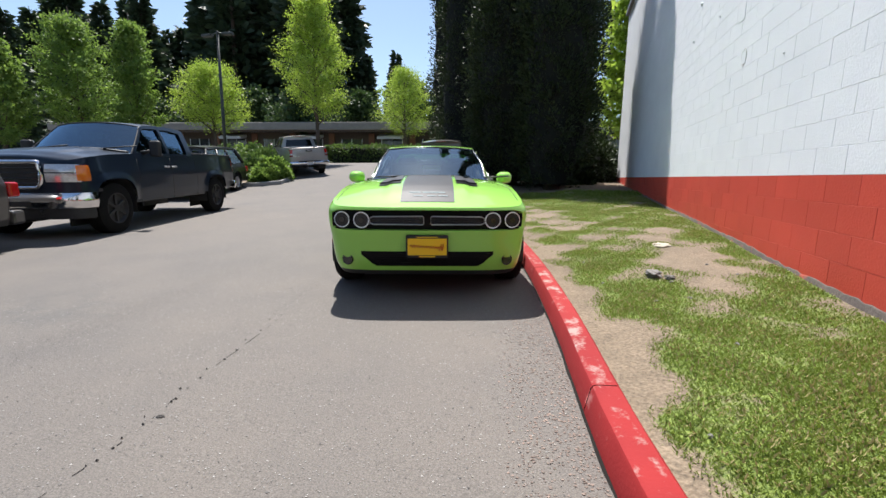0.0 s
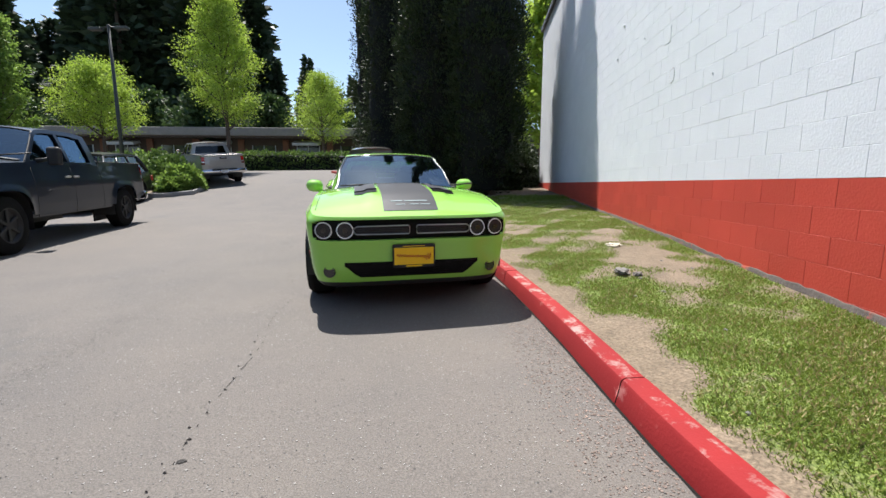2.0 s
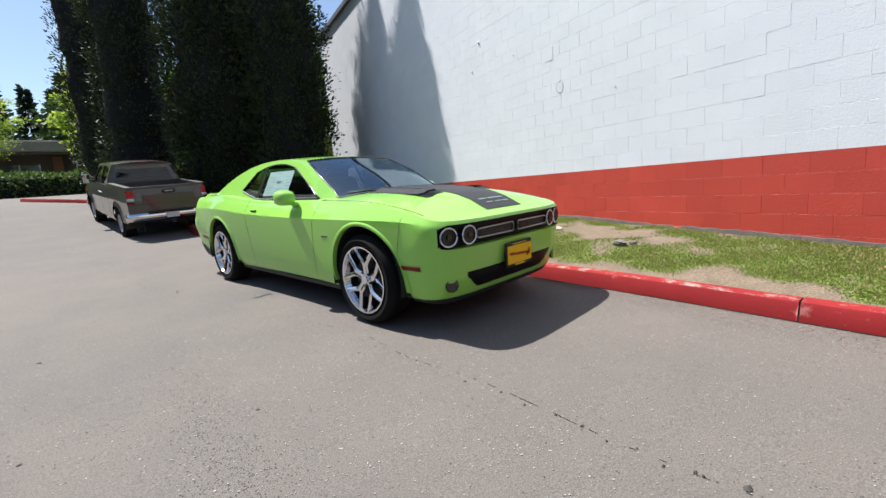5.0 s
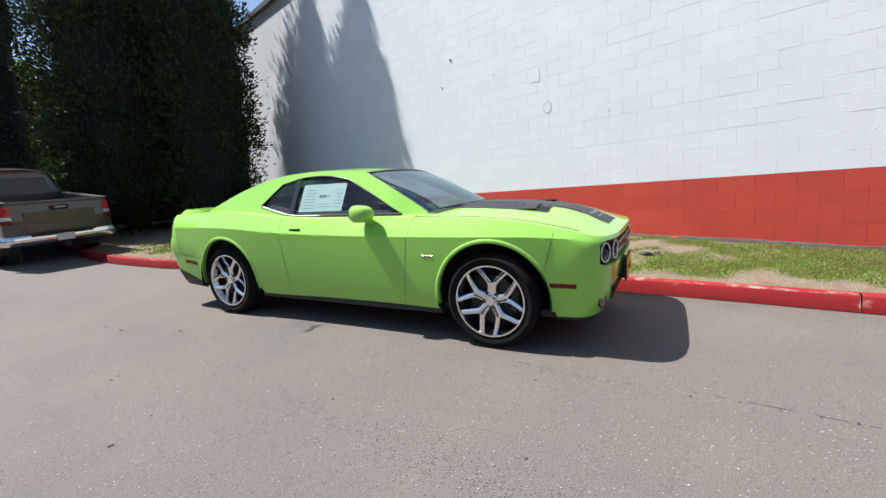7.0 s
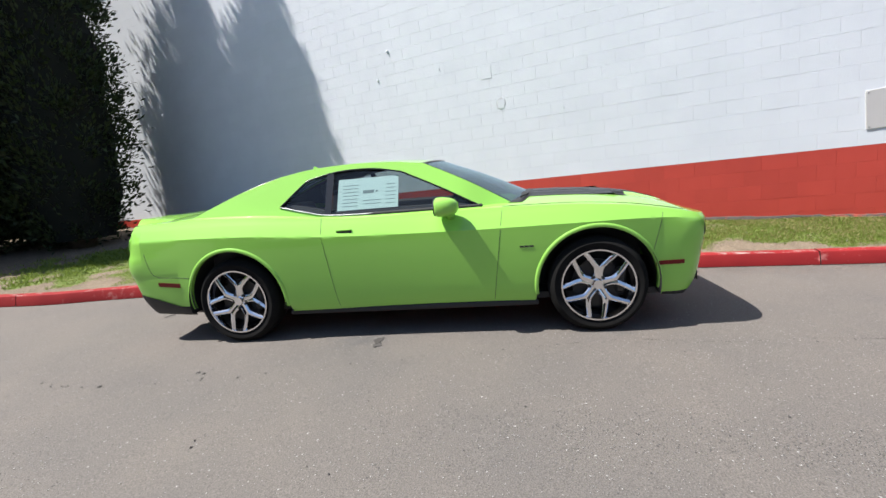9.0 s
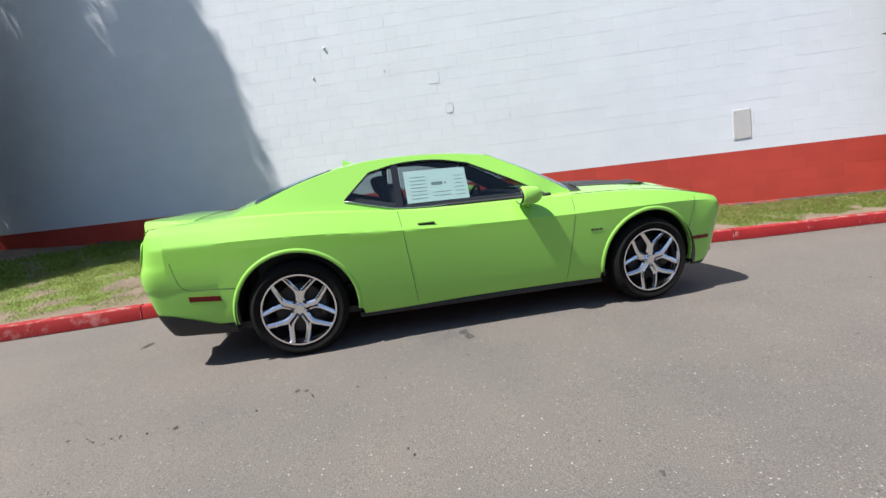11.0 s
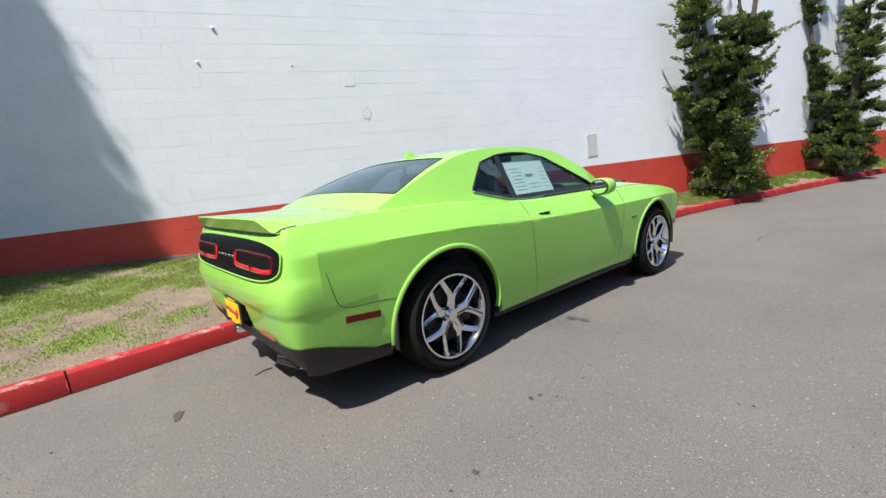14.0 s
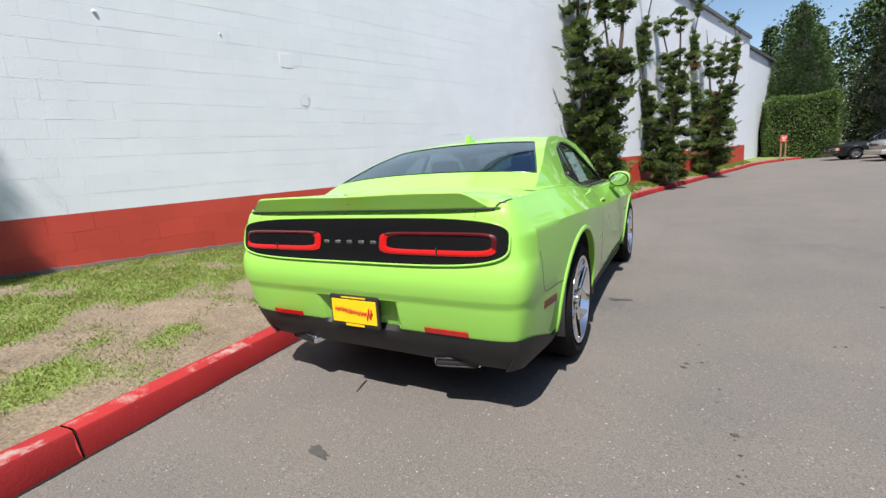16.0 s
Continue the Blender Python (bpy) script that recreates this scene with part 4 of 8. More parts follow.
# wheels
def car_wheel(rim_mat, R=0.364, width=0.245, rim=0.262, spokes=5, dark=False):
    """A wheel about its own x axis, outer face towards +x."""
    hold = []
    prof = [(-width / 2 + 0.02, rim - 0.012), (-width / 2, rim + 0.02), (-width / 2 - 0.006, (rim + R) / 2), (-width / 2 + 0.022, R - 0.012), (-width / 2 + 0.05, R)]
    prof += [(x, R - 0.006 * (k % 2)) for k, x in enumerate(np.linspace(-0.06, 0.06, 9))]
    prof += [(-a, b) for a, b in reversed(prof[:5])]
    rws = [[(x, r * math.cos(a), r * math.sin(a)) for x, r in prof] for a in np.linspace(0, 2 * math.pi, 57)]
    hold.append(("tyre", grid_mesh("tyre", rws, angle=50), M_RUBBER))
    pr = [(width / 2 - 0.012, rim - 0.002), (width / 2 + 0.002, rim - 0.004), (width / 2 + 0.002, rim - 0.016), (width / 2 - 0.02, rim - 0.024), (width / 2 - 0.05, rim - 0.035), (-width / 2 + 0.02, rim - 0.03), (-width / 2 + 0.02, rim)]
    rws = [[(x, r * math.cos(a), r * math.sin(a)) for x, r in pr] for a in np.linspace(0, 2 * math.pi, 49)]
    hold.append(("rim", grid_mesh("rim", [r[:5] for r in rws], angle=40), rim_mat))
    hold.append(("barrel", grid_mesh("barrel", [r[4:] for r in rws], angle=40), M_BLACKMATT))
    bm = bmesh.new()
    m = Matrix.Translation((width / 2 - 0.10, 0, 0)) @ pose(0, 0, 0, 0, 90, 0)
    bmesh.ops.create_cone(bm, segments=40, radius1=rim * 0.66, radius2=rim * 0.66, depth=0.03, cap_ends=True, matrix=m)
    bmesh.ops.create_cone(bm, segments=24, radius1=0.075, radius2=0.065, depth=0.05, cap_ends=True, matrix=Matrix.Translation((width / 2 - 0.075, 0, 0)) @ pose(0, 0, 0, 0, 90, 0))
    hold.append(("brake_disc", mesh_from(bm, "brake_disc"), M_DARKMETAL))
    bm = bmesh.new()
    bmesh.ops.create_cone(bm, segments=32, radius1=rim - 0.02, radius2=rim - 0.02, depth=0.01, cap_ends=True, matrix=Matrix.Translation((-width / 2 + 0.05, 0, 0)) @ pose(0, 0, 0, 0, 90, 0))
    hold.append(("backing", mesh_from(bm, "backing"), M_BLACKMATT))
    return hold


def mesh_from(bm, name, angle=35):
    me = bpy.data.meshes.new(name)
    bm.to_mesh(me)
    bm.free()
    return sharp(me, angle)


def y_spoke(rim, width, fork=0.30):
    """One Y-shaped spoke towards +z: a stem that parts into two blades, with bevelled faces."""
    x0, x1 = width / 2 - 0.005, width / 2 - 0.045
    bm = bmesh.new()
    k = rim / 0.276
    inn = [(0, 0.030), (0, 0.085), (0, 0.118), (0, 0.138), (0.014, 0.157), (0.042, 0.190), (0.070, 0.220), (0.099, 0.246)]
    out = [(0.040, 0.030), (0.033, 0.085), (0.034, 0.110), (0.041, 0.130), (0.056, 0.149), (0.083, 0.181), (0.108, 0.208), (0.132, 0.232)]
    xs = [x0 - 0.034, x0 - 0.026, x0 - 0.021, x0 - 0.018, x0 - 0.015, x0 - 0.009, x0 - 0.004, x0]
    for s in (1, -1):
        vs = []
        for (ui, ri), (uo, ro), x in zip(inn, out, xs):
            f = 0.0 if ui == 0 else 1.0
            at = lambda t, d: bm.verts.new((x - d, s * k * (ui + (uo - ui) * t), k * (ri + (ro - ri) * t)))
            vs.append([at(0, 0.034), at(0, 0.007 * f), at(0.16, 0.001 * f), at(0.55, -0.004), at(0.84, 0.001), at(1, 0.007), at(1, 0.034)])
        for a, b in zip(vs, vs[1:]):
            for j in range(6):
                q = (a[j], a[j + 1], b[j + 1], b[j])
                bm.faces.new(q if s > 0 else q[::-1])
    bmesh.ops.recalc_face_normals(bm, faces=bm.faces)
    return mesh_from(bm, "spoke", 20)


W_PARTS = car_wheel(M_CHROME, rim=0.276)
SPOKE = y_spoke(0.276, 0.245)
SPOKE.materials.append(M_CHROME)
bm = bmesh.new()
bmesh.ops.create_cone(bm, segments=24, radius1=0.040, radius2=0.034, depth=0.03, cap_ends=True, matrix=Matrix.Translation((0.090, 0, 0)) @ pose(0, 0, 0, 0, 90, 0))
CAP = mesh_from(bm, "hub_cap")
CAP.materials.append(M_CHROME)
bm = bmesh.new()
bmesh.ops.create_cone(bm, segments=6, radius1=0.011, radius2=0.010, depth=0.02, cap_ends=True, matrix=pose(0, 0, 0, 0, 90, 0))
NUT = mesh_from(bm, "wheel_nut")
NUT.materials.append(M_DARKMETAL)
for y in AY:
    for s in (1, -1):
        w = new("wheel")
        w.parent = coupe
        w.matrix_basis = pose(s * 0.806, y, AZ, 0, 0, 0 if s > 0 else 180) @ pose(0, 0, 0, -5 if y > 0 else -7, 0, 0)
        for nm, me, mt in W_PARTS:
            part(nm, me, mt, w)
        part("hub_cap", CAP, None, w)
        for k in range(5):
            part("spoke", SPOKE, None, w, loc=pose(0, 0, 0, k * 72, 0, 0))
            part("wheel_nut", NUT, None, w, loc=Matrix.Translation((0.088, 0.062 * math.sin(k * 1.2566 + 0.63), 0.062 * math.cos(k * 1.2566 + 0.63))))
        part("brake_caliper", boxed((0.03, 0.17 if s > 0 else -0.17, 0.03), (0.07, 0.08, 0.2), 0.02), M_DARKMETAL, w)

# nose
def on_skin(x, z, idx, out):
    xs, ys = [], []
    for i in idx:
        zi = [p[2] for p in COLS[i]]
        xs.append(float(np.interp(z, zi, [p[0] for p in COLS[i]])))
        ys.append(float(np.interp(z, zi, [p[1] for p in COLS[i]])))
    o = np.argsort(xs)
    return (x, float(np.interp(abs(x), np.array(xs)[o], np.array(ys)[o])) + out, z)


NOSE_I = [i for i in range(len(COLS)) if OUT[i][1] > 2.0]
TAIL_I = [i for i in range(len(COLS)) if OUT[i][1] < -2.1]


def on_nose(x, z, out=0.0):
    """A point of the front skin at lateral x and height z."""
    return on_skin(x, z, NOSE_I, out)


def on_tail(x, z, out=0.0):
    return on_skin(x, z, TAIL_I, -out)


def ring(c, r, tube_r, n=28, tilt=0.0):
    return [(c[0] + r * math.cos(a), c[1] - r * math.cos(a) * tilt, c[2] + r * math.sin(a)) for a in np.linspace(0, 2 * math.pi, n + 1)[:-1]]


def disc(c, r, depth, n=28, yaw=0.0, r2=None):
    bm = bmesh.new()
    bmesh.ops.create_cone(bm, segments=n, radius1=r, radius2=r2 if r2 is not None else r, depth=depth, cap_ends=True, matrix=Matrix.Translation(c) @ pose(0, 0, 0, -90, 0, 0) @ pose(0, 0, 0, 0, yaw, 0))
    return mesh_from(bm, "disc")


for s in (1, -1):
    for x, tl in ((0.733, 0.30), (0.560, 0.12)):
        c = on_nose(s * x, 0.678, 0.030)
        lamp = new("headlight")
        lamp.parent = coupe
        part("halo_ring", tube_mesh("halo_ring", ring(c, 0.065, 0, 30, s * tl), 0.0056, 8, True), M_WHITELAMP, lamp, "white ring around the lamp")
        part("lens", disc((c[0], c[1] - 0.008, c[2]), 0.060, 0.012, yaw=0), M_GREYLENS, lamp, "smoked grey lamp lens")
        part("projector", disc((c[0], c[1] + 0.002, c[2]), 0.022, 0.014), M_BLACKGLOSS, lamp)
    # grille openings with bright frames
    fr = []
    for x, z in [(0.04, 0.712), (0.46, 0.708), (0.485, 0.695), (0.485, 0.655), (0.46, 0.642), (0.04, 0.640), (0.03, 0.65), (0.03, 0.70)]:
        fr.append(on_nose(s * x, z, 0.03))
    part("grille_frame", tube_mesh("grille_frame", fr, 0.006, 6, True), M_SATIN, coupe)
    rws = [[on_nose(s * x, z, 0.012) for x in np.linspace(0.04, 0.475, 8)] for z in (0.645, 0.705)]
    part("grille_mesh", grid_mesh("grille_mesh", rws, thick=0.01), M_BLACKMATT, coupe)
    for k in range(3):
        part("grille_bar", tube_mesh("grille_bar", [on_nose(s * x, 0.66 + 0.016 * k, 0.026) for x in np.linspace(0.05, 0.47, 8)], 0.003, 5), M_BLACKGLOSS, coupe)
    c, c0, c1 = on_nose(s * 0.70, 0.325, 0.0), on_nose(s * 0.67, 0.325), on_nose(s * 0.73, 0.325)
    lean = (c0[1] - c1[1]) / 0.06
    part("fog_lamp", disc((c[0], c[1] - 0.006, c[2]), 0.044, 0.022, yaw=s * math.degrees(math.atan(lean))), M_BLACKGLOSS, coupe)
    part("fog_bezel", tube_mesh("fog_bezel", ring((c[0], c[1] + 0.004, c[2]), 0.046, 0, 24, s * lean), 0.005, 6, True), M_BLACKMATT, coupe)
for k in range(6):
    w = 0.43 + 0.022 * k
    part("lower_bar", tube_mesh("lower_bar", [on_nose(x, 0.285 + 0.021 * k, 0.005) for x in np.linspace(-w, w, 24)], 0.0035, 5), M_TAILBLACK, coupe)


def plate(m, w, h, mat_insert, script_seed, tab_low=True):
    """Dealer plate: dark frame, yellow insert and a red brush-script stroke with no letters."""
    hold = new("number_plate")
    hold.parent = coupe
    hold.matrix_basis = m
    bm = bmesh.new()
    box(bm, (0, 0, 0), (w, 0.016, h), 0.012, None, 2)
    part("plate_frame", bm, M_BLACKMATT, hold)
    part("plate_insert", boxed((0, 0.010, 0), (w - 0.028, 0.004, h - 0.056)), mat_insert, hold, "yellow dealer plate insert")
    r = random.Random(script_seed)
    pts = []
    for i in range(46):
        u = i / 45
        amp = 0.034 if i < 7 else 0.013
        pts.append(((u - 0.5) * (w - 0.075), 0.0135, amp * math.sin(i * 1.9) + r.uniform(-0.003, 0.003) + 0.020 * (u - 0.5)))
    part("script_stroke", tube_mesh("script_stroke", pts, 0.0034, 5), M_PLATERED, hold, "red brush script stroke")
    part("plate_bar", boxed((0, 0.009, h / 2 - 0.016), (w * 0.5, 0.004, 0.006)), M_YELLOW, hold)
    part("plate_bar", boxed((0, 0.009, -h / 2 + 0.016), (w * 0.38, 0.004, 0.012)), M_YELLOW, hold)
    return hold


p = on_nose(0, 0.46)
plate(Matrix.Translation((0, p[1] + 0.035, 0.455)), 0.36, 0.20, M_YELLOW, 1)
part("plate_bracket", boxed((0, p[1] + 0.012, 0.445), (0.30, 0.04, 0.14), 0.008), M_BLACKMATT, coupe)

# hood: decal, scoops, washers
def hood_patch(name, xs, ys, lift, mtl, label=""):
    rws = [[(x, y, hood_z(x, y) + lift) for x in xs(y)] for y in ys]
    return part(name, grid_mesh(name, rws, weld=False, flip=True), mtl, coupe, label)


hood_patch("hood_decal", lambda y: np.linspace(-1, 1, 31) * 0.235, np.linspace(0.74, 2.22, 50), 0.004, M_DECAL, "satin black decal along the hood")
for s in (1, -1):
    hood_patch("decal_side", lambda y, s=s: s * np.linspace(0.268, 0.36 + 0.11 * step(y, 0.86, 1.05), 9), np.linspace(0.88, 1.64, 18), 0.004, M_DECAL)
    sc = new("hood_scoop")
    sc.parent = coupe
    rws = [[(s * x, y, hood_z(x, y) + h) for x in np.linspace(0.268, 0.470, 8)] for y, h in ((1.56, 0.0055), (1.63, 0.012), (1.70, 0.020), (1.706, 0.006))]
    part("scoop_cover", grid_mesh("scoop_cover", rws, flip=s > 0), M_DECAL, sc)
    rws = [[(s * x, y, hood_z(x, y) + h) for x in np.linspace(0.264, 0.472, 8)] for y, h in ((1.703, 0.017), (1.712, 0.007), (1.76, 0.005), (1.80, 0.005))]
    part("scoop_mouth", grid_mesh("scoop_mouth", rws, flip=s > 0), M_TAILBLACK, sc)
# pale maker's-mark strokes on the decal
for k, (x, dx) in enumerate(((-0.12, 0.05), (-0.02, 0.05), (0.10, 0.05))):
    hood_patch("decal_mark", lambda y, x=x, dx=dx: np.linspace(x - dx, x + dx, 5) + (2.10 - y) * 0.6, np.linspace(2.07, 2.085, 3), 0.007, M_PAPERINK)
    hood_patch("decal_mark", lambda y, x=x, dx=dx: np.linspace(x - dx * 0.8, x + dx * 0.9, 5) + (2.10 - y) * 0.6, np.linspace(2.125, 2.137, 3), 0.007, M_PAPERINK)
for s in (1, -1):
    wp = [(s * 0.62 - 0.5 * k * 0.6 - (0.25 if s < 0 else 0.35) * 0, 0.92 + 0.17 * (1 - (s * 0.62 - 0.3 * k) ** 2 / 0.6) - 0.03, 1.005 + 0.016 * k) for k in (0, 0.5, 1)]
    part("wiper", tube_mesh("wiper", wp, 0.008, 5), M_BLACKMATT, coupe)
part("cowl_panel", grid_mesh("cowl_panel", [[(x, 0.90 + o + 0.16 * (1 - (x / 0.8) ** 2), hood_z(x, 0.9) + 0.004) for x in np.linspace(-0.70, 0.70, 17)] for o in (-0.09, 0.02)], flip=True), M_BLACKMATT, coupe)

# panel gaps
def gap(pts, r=0.0024):
    part("panel_gap", tube_mesh("panel_gap", pts, r, 5), M_BLACKMATT, BODY)


FI = [i for i in range(len(COLS)) if 1.75 <= OUT[i][1] <= 2.32 and OUT[i][0] > 0.3]


def on_side(y, z, s=1, out=0.0):
    if y > 1.8:
        xs = [np.interp(z, [p[2] for p in COLS[i]], [p[0] for p in COLS[i]]) for i in FI]
        ys = [np.interp(z, [p[2] for p in COLS[i]], [p[1] for p in COLS[i]]) for i in FI]
        return (s * (float(np.interp(y, ys, xs)) + out), y, z)
    return (s * (W_C(y) - c_inset(0.9, y, z) + out), y, z)


RI = [i for i in range(len(COLS)) if -2.43 <= OUT[i][1] <= -1.86][::-1]
RY = [-OUT[i][1] for i in RI]


def rear_x(y, z):
    """Half width of the rear corner at (y, z)."""
    return float(np.interp(-y, RY, [np.interp(z, [p[2] for p in COLS[i]], [p[0] for p in COLS[i]]) for i in RI]))


for s in (1, -1):
    gap([on_side(-0.62 - (z - 0.6) * 0.12, z, s, -0.001) for z in np.linspace(0.24, 0.97, 20)])
    gap([on_side(0.80 - (0.95 - z) * 0.14, z, s, -0.001) for z in np.linspace(0.24, 0.93, 20)])
    gap([on_side(1.86 + (z - 0.5) * 0.25, z, s, -0.001) for z in np.linspace(0.47, 0.83, 12)])
    seam = spline([(-1.892, 0.548), (-2.0, 0.557), (-2.12, 0.562), (-2.20, 0.572), (-2.245, 0.605), (-2.27, 0.68), (-2.29, 0.78)], 6)
    gap([(s * (rear_x(y, z) - 0.0012), y, z) for y, z in seam], 0.0026)
    gap([(s * tab(y, [(0.6, 0.80), (1.5, 0.79), (2.1, 0.80)]), y, hood_z(0.795, y) + 0.0005) for y in np.linspace(0.7, 2.1, 24)], 0.003)
    # side lamps, handle, badge, mirror
    rws = [[on_side(y, z, s, 0.004) for z in (0.445, 0.475)] for y in np.linspace(1.89, 2.09, 8)]
    part("side_marker", grid_mesh("side_marker", rws, thick=0.004), M_DARKRED, coupe, "narrow red side marker")
    rws = [[(s * (rear_x(y, z) + 0.004), y, z - 0.09 * (y + 2.1)) for z in (0.476, 0.495, 0.513)] for y in np.linspace(-2.00, -2.21, 8)]
    part("side_marker", grid_mesh("side_marker", rws, thick=0.004), M_DARKRED, coupe, "narrow red side marker")
    bm = bmesh.new()
    box(bm, (*on_side(-0.46, 0.865, s, 0.008)[:2], 0.868), (0.02, 0.13, 0.014), 0.006, None, 2)
    part("door_handle", bm, M_LIME, coupe)
    bm = bmesh.new()
    box(bm, (*on_side(-0.46, 0.855, s, 0.0)[:2], 0.856), (0.012, 0.13, 0.034), 0.005)
    part("handle_recess", bm, M_BLACKMATT, coupe)
    for k in range(3):
        part("fender_badge", boxed((*on_side(1.0 - 0.036 * k, 0.650, s, 0.0)[:2], 0.650), (0.006, 0.032, 0.013), 0.002), M_BLACKGLOSS, coupe)
    mir = new("door_mirror")
    mir.parent = coupe
    bm = bmesh.new()
    bmesh.ops.create_uvsphere(bm, u_segments=24, v_segments=14, radius=1.0)
    for v in bm.verts:
        e = lambda a, q: math.copysign(abs(a) ** q, a)
        v.co = (e(v.co.x, 0.8) * 0.096, e(v.co.y, 0.85) * (0.150 if v.co.y > 0 else 0.03), e(v.co.z, 0.75) * 0.075)
    bmesh.ops.transform(bm, matrix=Matrix.Translation((s * 0.935, 0.33, 0.992)) @ pose(0, 0, 0, 0, s * -4, s * -8), verts=bm.verts)
    part("mirror_shell", mesh_from(bm, "mirror_shell", 60), M_LIME, mir)
    for nm, k, y_, mt in (("mirror_bezel", 1.0, 0.298, M_BLACKMATT), ("mirror_glass", 0.86, 0.2955, M_MIRROR)):
        bm = bmesh.new()
        bmesh.ops.create_cone(bm, segments=32, radius1=0.066 * k, radius2=0.066 * k, depth=0.016, cap_ends=True, matrix=Matrix.Translation((s * 0.935, y_ + 0.004, 0.992)) @ Matrix.Diagonal((1.32, 1, 1, 1)) @ pose(0, 0, 0, -90, 0, 0))
        part(nm, mesh_from(bm, nm), mt, mir)
    arm = [(s * 0.835, 0.40, 0.905), (s * 0.87, 0.39, 0.93), (s * 0.905, 0.37, 0.96)]
    part("mirror_arm", tube_mesh("mirror_arm", arm, [0.036, 0.027, 0.03], 10), M_LIME, mir)

# paper sheets behind the right windows
def sheet(y0, y1, z0, z1, bars):
    hold = new("window_sheet")
    hold.parent = coupe
    tagged(hold, "pale printed price sheet in the side window")
    rws = [[gh(y, z, 1, -0.022) for z in np.linspace(z0, z1, 4)] for y in np.linspace(y0, y1, 4)]
    part("paper", grid_mesh("paper", rws, thick=0.001), M_PAPER, hold)
    for a, b, c, d, in bars:
        rws = [[gh(y0 + (y1 - y0) * u, z0 + (z1 - z0) * v, 1, -0.0195) for v in (c, d)] for u in (a, b)]
        part("print_bar", grid_mesh("print_bar", rws), M_PAPERINK, hold)


sheet(-0.565, -0.045, 1.01, 1.265, [(0.42, 0.60, 0.50, 0.60), (0.63, 0.66, 0.52, 0.58)] + [(0.08, 0.34, 0.12 + 0.11 * k, 0.135 + 0.11 * k) for k in range(7)] + [(0.42, 0.72, 0.16 + 0.11 * k, 0.175 + 0.11 * k) for k in range(2)] + [(0.79, 0.95, 0.14 + 0.12 * k, 0.155 + 0.12 * k) for k in range(6)])

# tail
bm = bmesh.new()
prof = [(-0.93, 1.392), (-0.98, 1.403), (-1.025, 1.424), (-1.045, 1.430), (-1.05, 1.36)]
for s in (-1, 1):
    bm.faces.new([bm.verts.new((s * (0.024 if z < 1.395 else 0.010), y, z)) for y, z in prof])
bm.verts.ensure_lookup_table()
for i in range(5):
    j = (i + 1) % 5
    bm.faces.new((bm.verts[i], bm.verts[j], bm.verts[5 + j], bm.verts[5 + i]))
bmesh.ops.recalc_face_normals(bm, faces=bm.faces)
part("antenna_fin", mesh_from(bm, "antenna_fin"), M_LIME, coupe)
# the blade on the trunk's edge: a raked rear face, ends that fall to the deck, a dark seam below
rws, seam = [], []
for x in np.linspace(-0.79, 0.79, 61):
    a = abs(x) / 0.78
    e = step(abs(x), 0.62, 0.78)
    ys, zs = -2.478 + 0.022 * a ** 8, 0.995
    yt, zt = ys - 0.034 * (1 - e), 1.076 - 0.074 * e - 0.004 * math.cos(x * 4.5) ** 2
    rws.append([(x, ys + 0.05, zs - 0.012), (x, ys + 0.002, zs), (x, ys - 0.004, zs + 0.004), (x, yt, zt - 0.007), (x, yt + 0.006, zt), (x, yt + 0.035, zt - 0.002),
                (x, -2.33, deck_z(x, -2.33) + 0.022 * (1 - e) - 0.006 * e), (x, -2.16, deck_z(x, -2.16) + 0.003 - 0.008 * e)])
    seam.append((x, ys - 0.002, zs - 0.002))
part("spoiler", grid_mesh("spoiler", rws, flip=True, angle=24), M_LIME, coupe)
tip = [(e[0] - 0.004, e[1] - 0.002, e[2] + 0.001) for e in EDGE if -2.452 < e[1] < -2.345 and e[0] > 0.78]
seam = [(-x, y, z) for x, y, z in tip[::-1]] + seam[1:-1] + tip
part("spoiler_gap", tube_mesh("spoiler_gap", seam, 0.0042, 6), M_BLACKMATT, coupe, "dark seam under the spoiler")
for s in (1, -1):
    gap([on_tail(s * 0.68, z, -0.001) for z in np.linspace(0.992, 0.955, 5)], 0.002)


def tail_patch(name, spec, out, mtl, scale=1.0, label=""):
    """A rounded bar that lies on the rear skin."""
    cz, hw, hh, n = spec
    rim = []
    for a in np.linspace(0, 2 * math.pi, 73)[:-1]:
        r0, r1 = 0.0, 1.0
        for _ in range(24):
            m = (r0 + r1) / 2
            x, z = m * hw * math.copysign(abs(math.cos(a)) ** 0.5, math.cos(a)), m * hh * math.copysign(abs(math.sin(a)) ** 0.5, math.sin(a))
            r0, r1 = (m, r1) if rounded(x, cz + z, cz, hw, hh, n) < 1 else (r0, m)
        rim.append((x * scale, z * scale))
    rows_ = [[on_tail(x * k, cz + z * k, out) for x, z in rim + rim[:1]] for k in np.linspace(1.0, 0.02, 16)]
    part(name, grid_mesh(name, rows_), mtl, coupe, label)
    return [on_tail(x, cz + z, out) for x, z in rim]


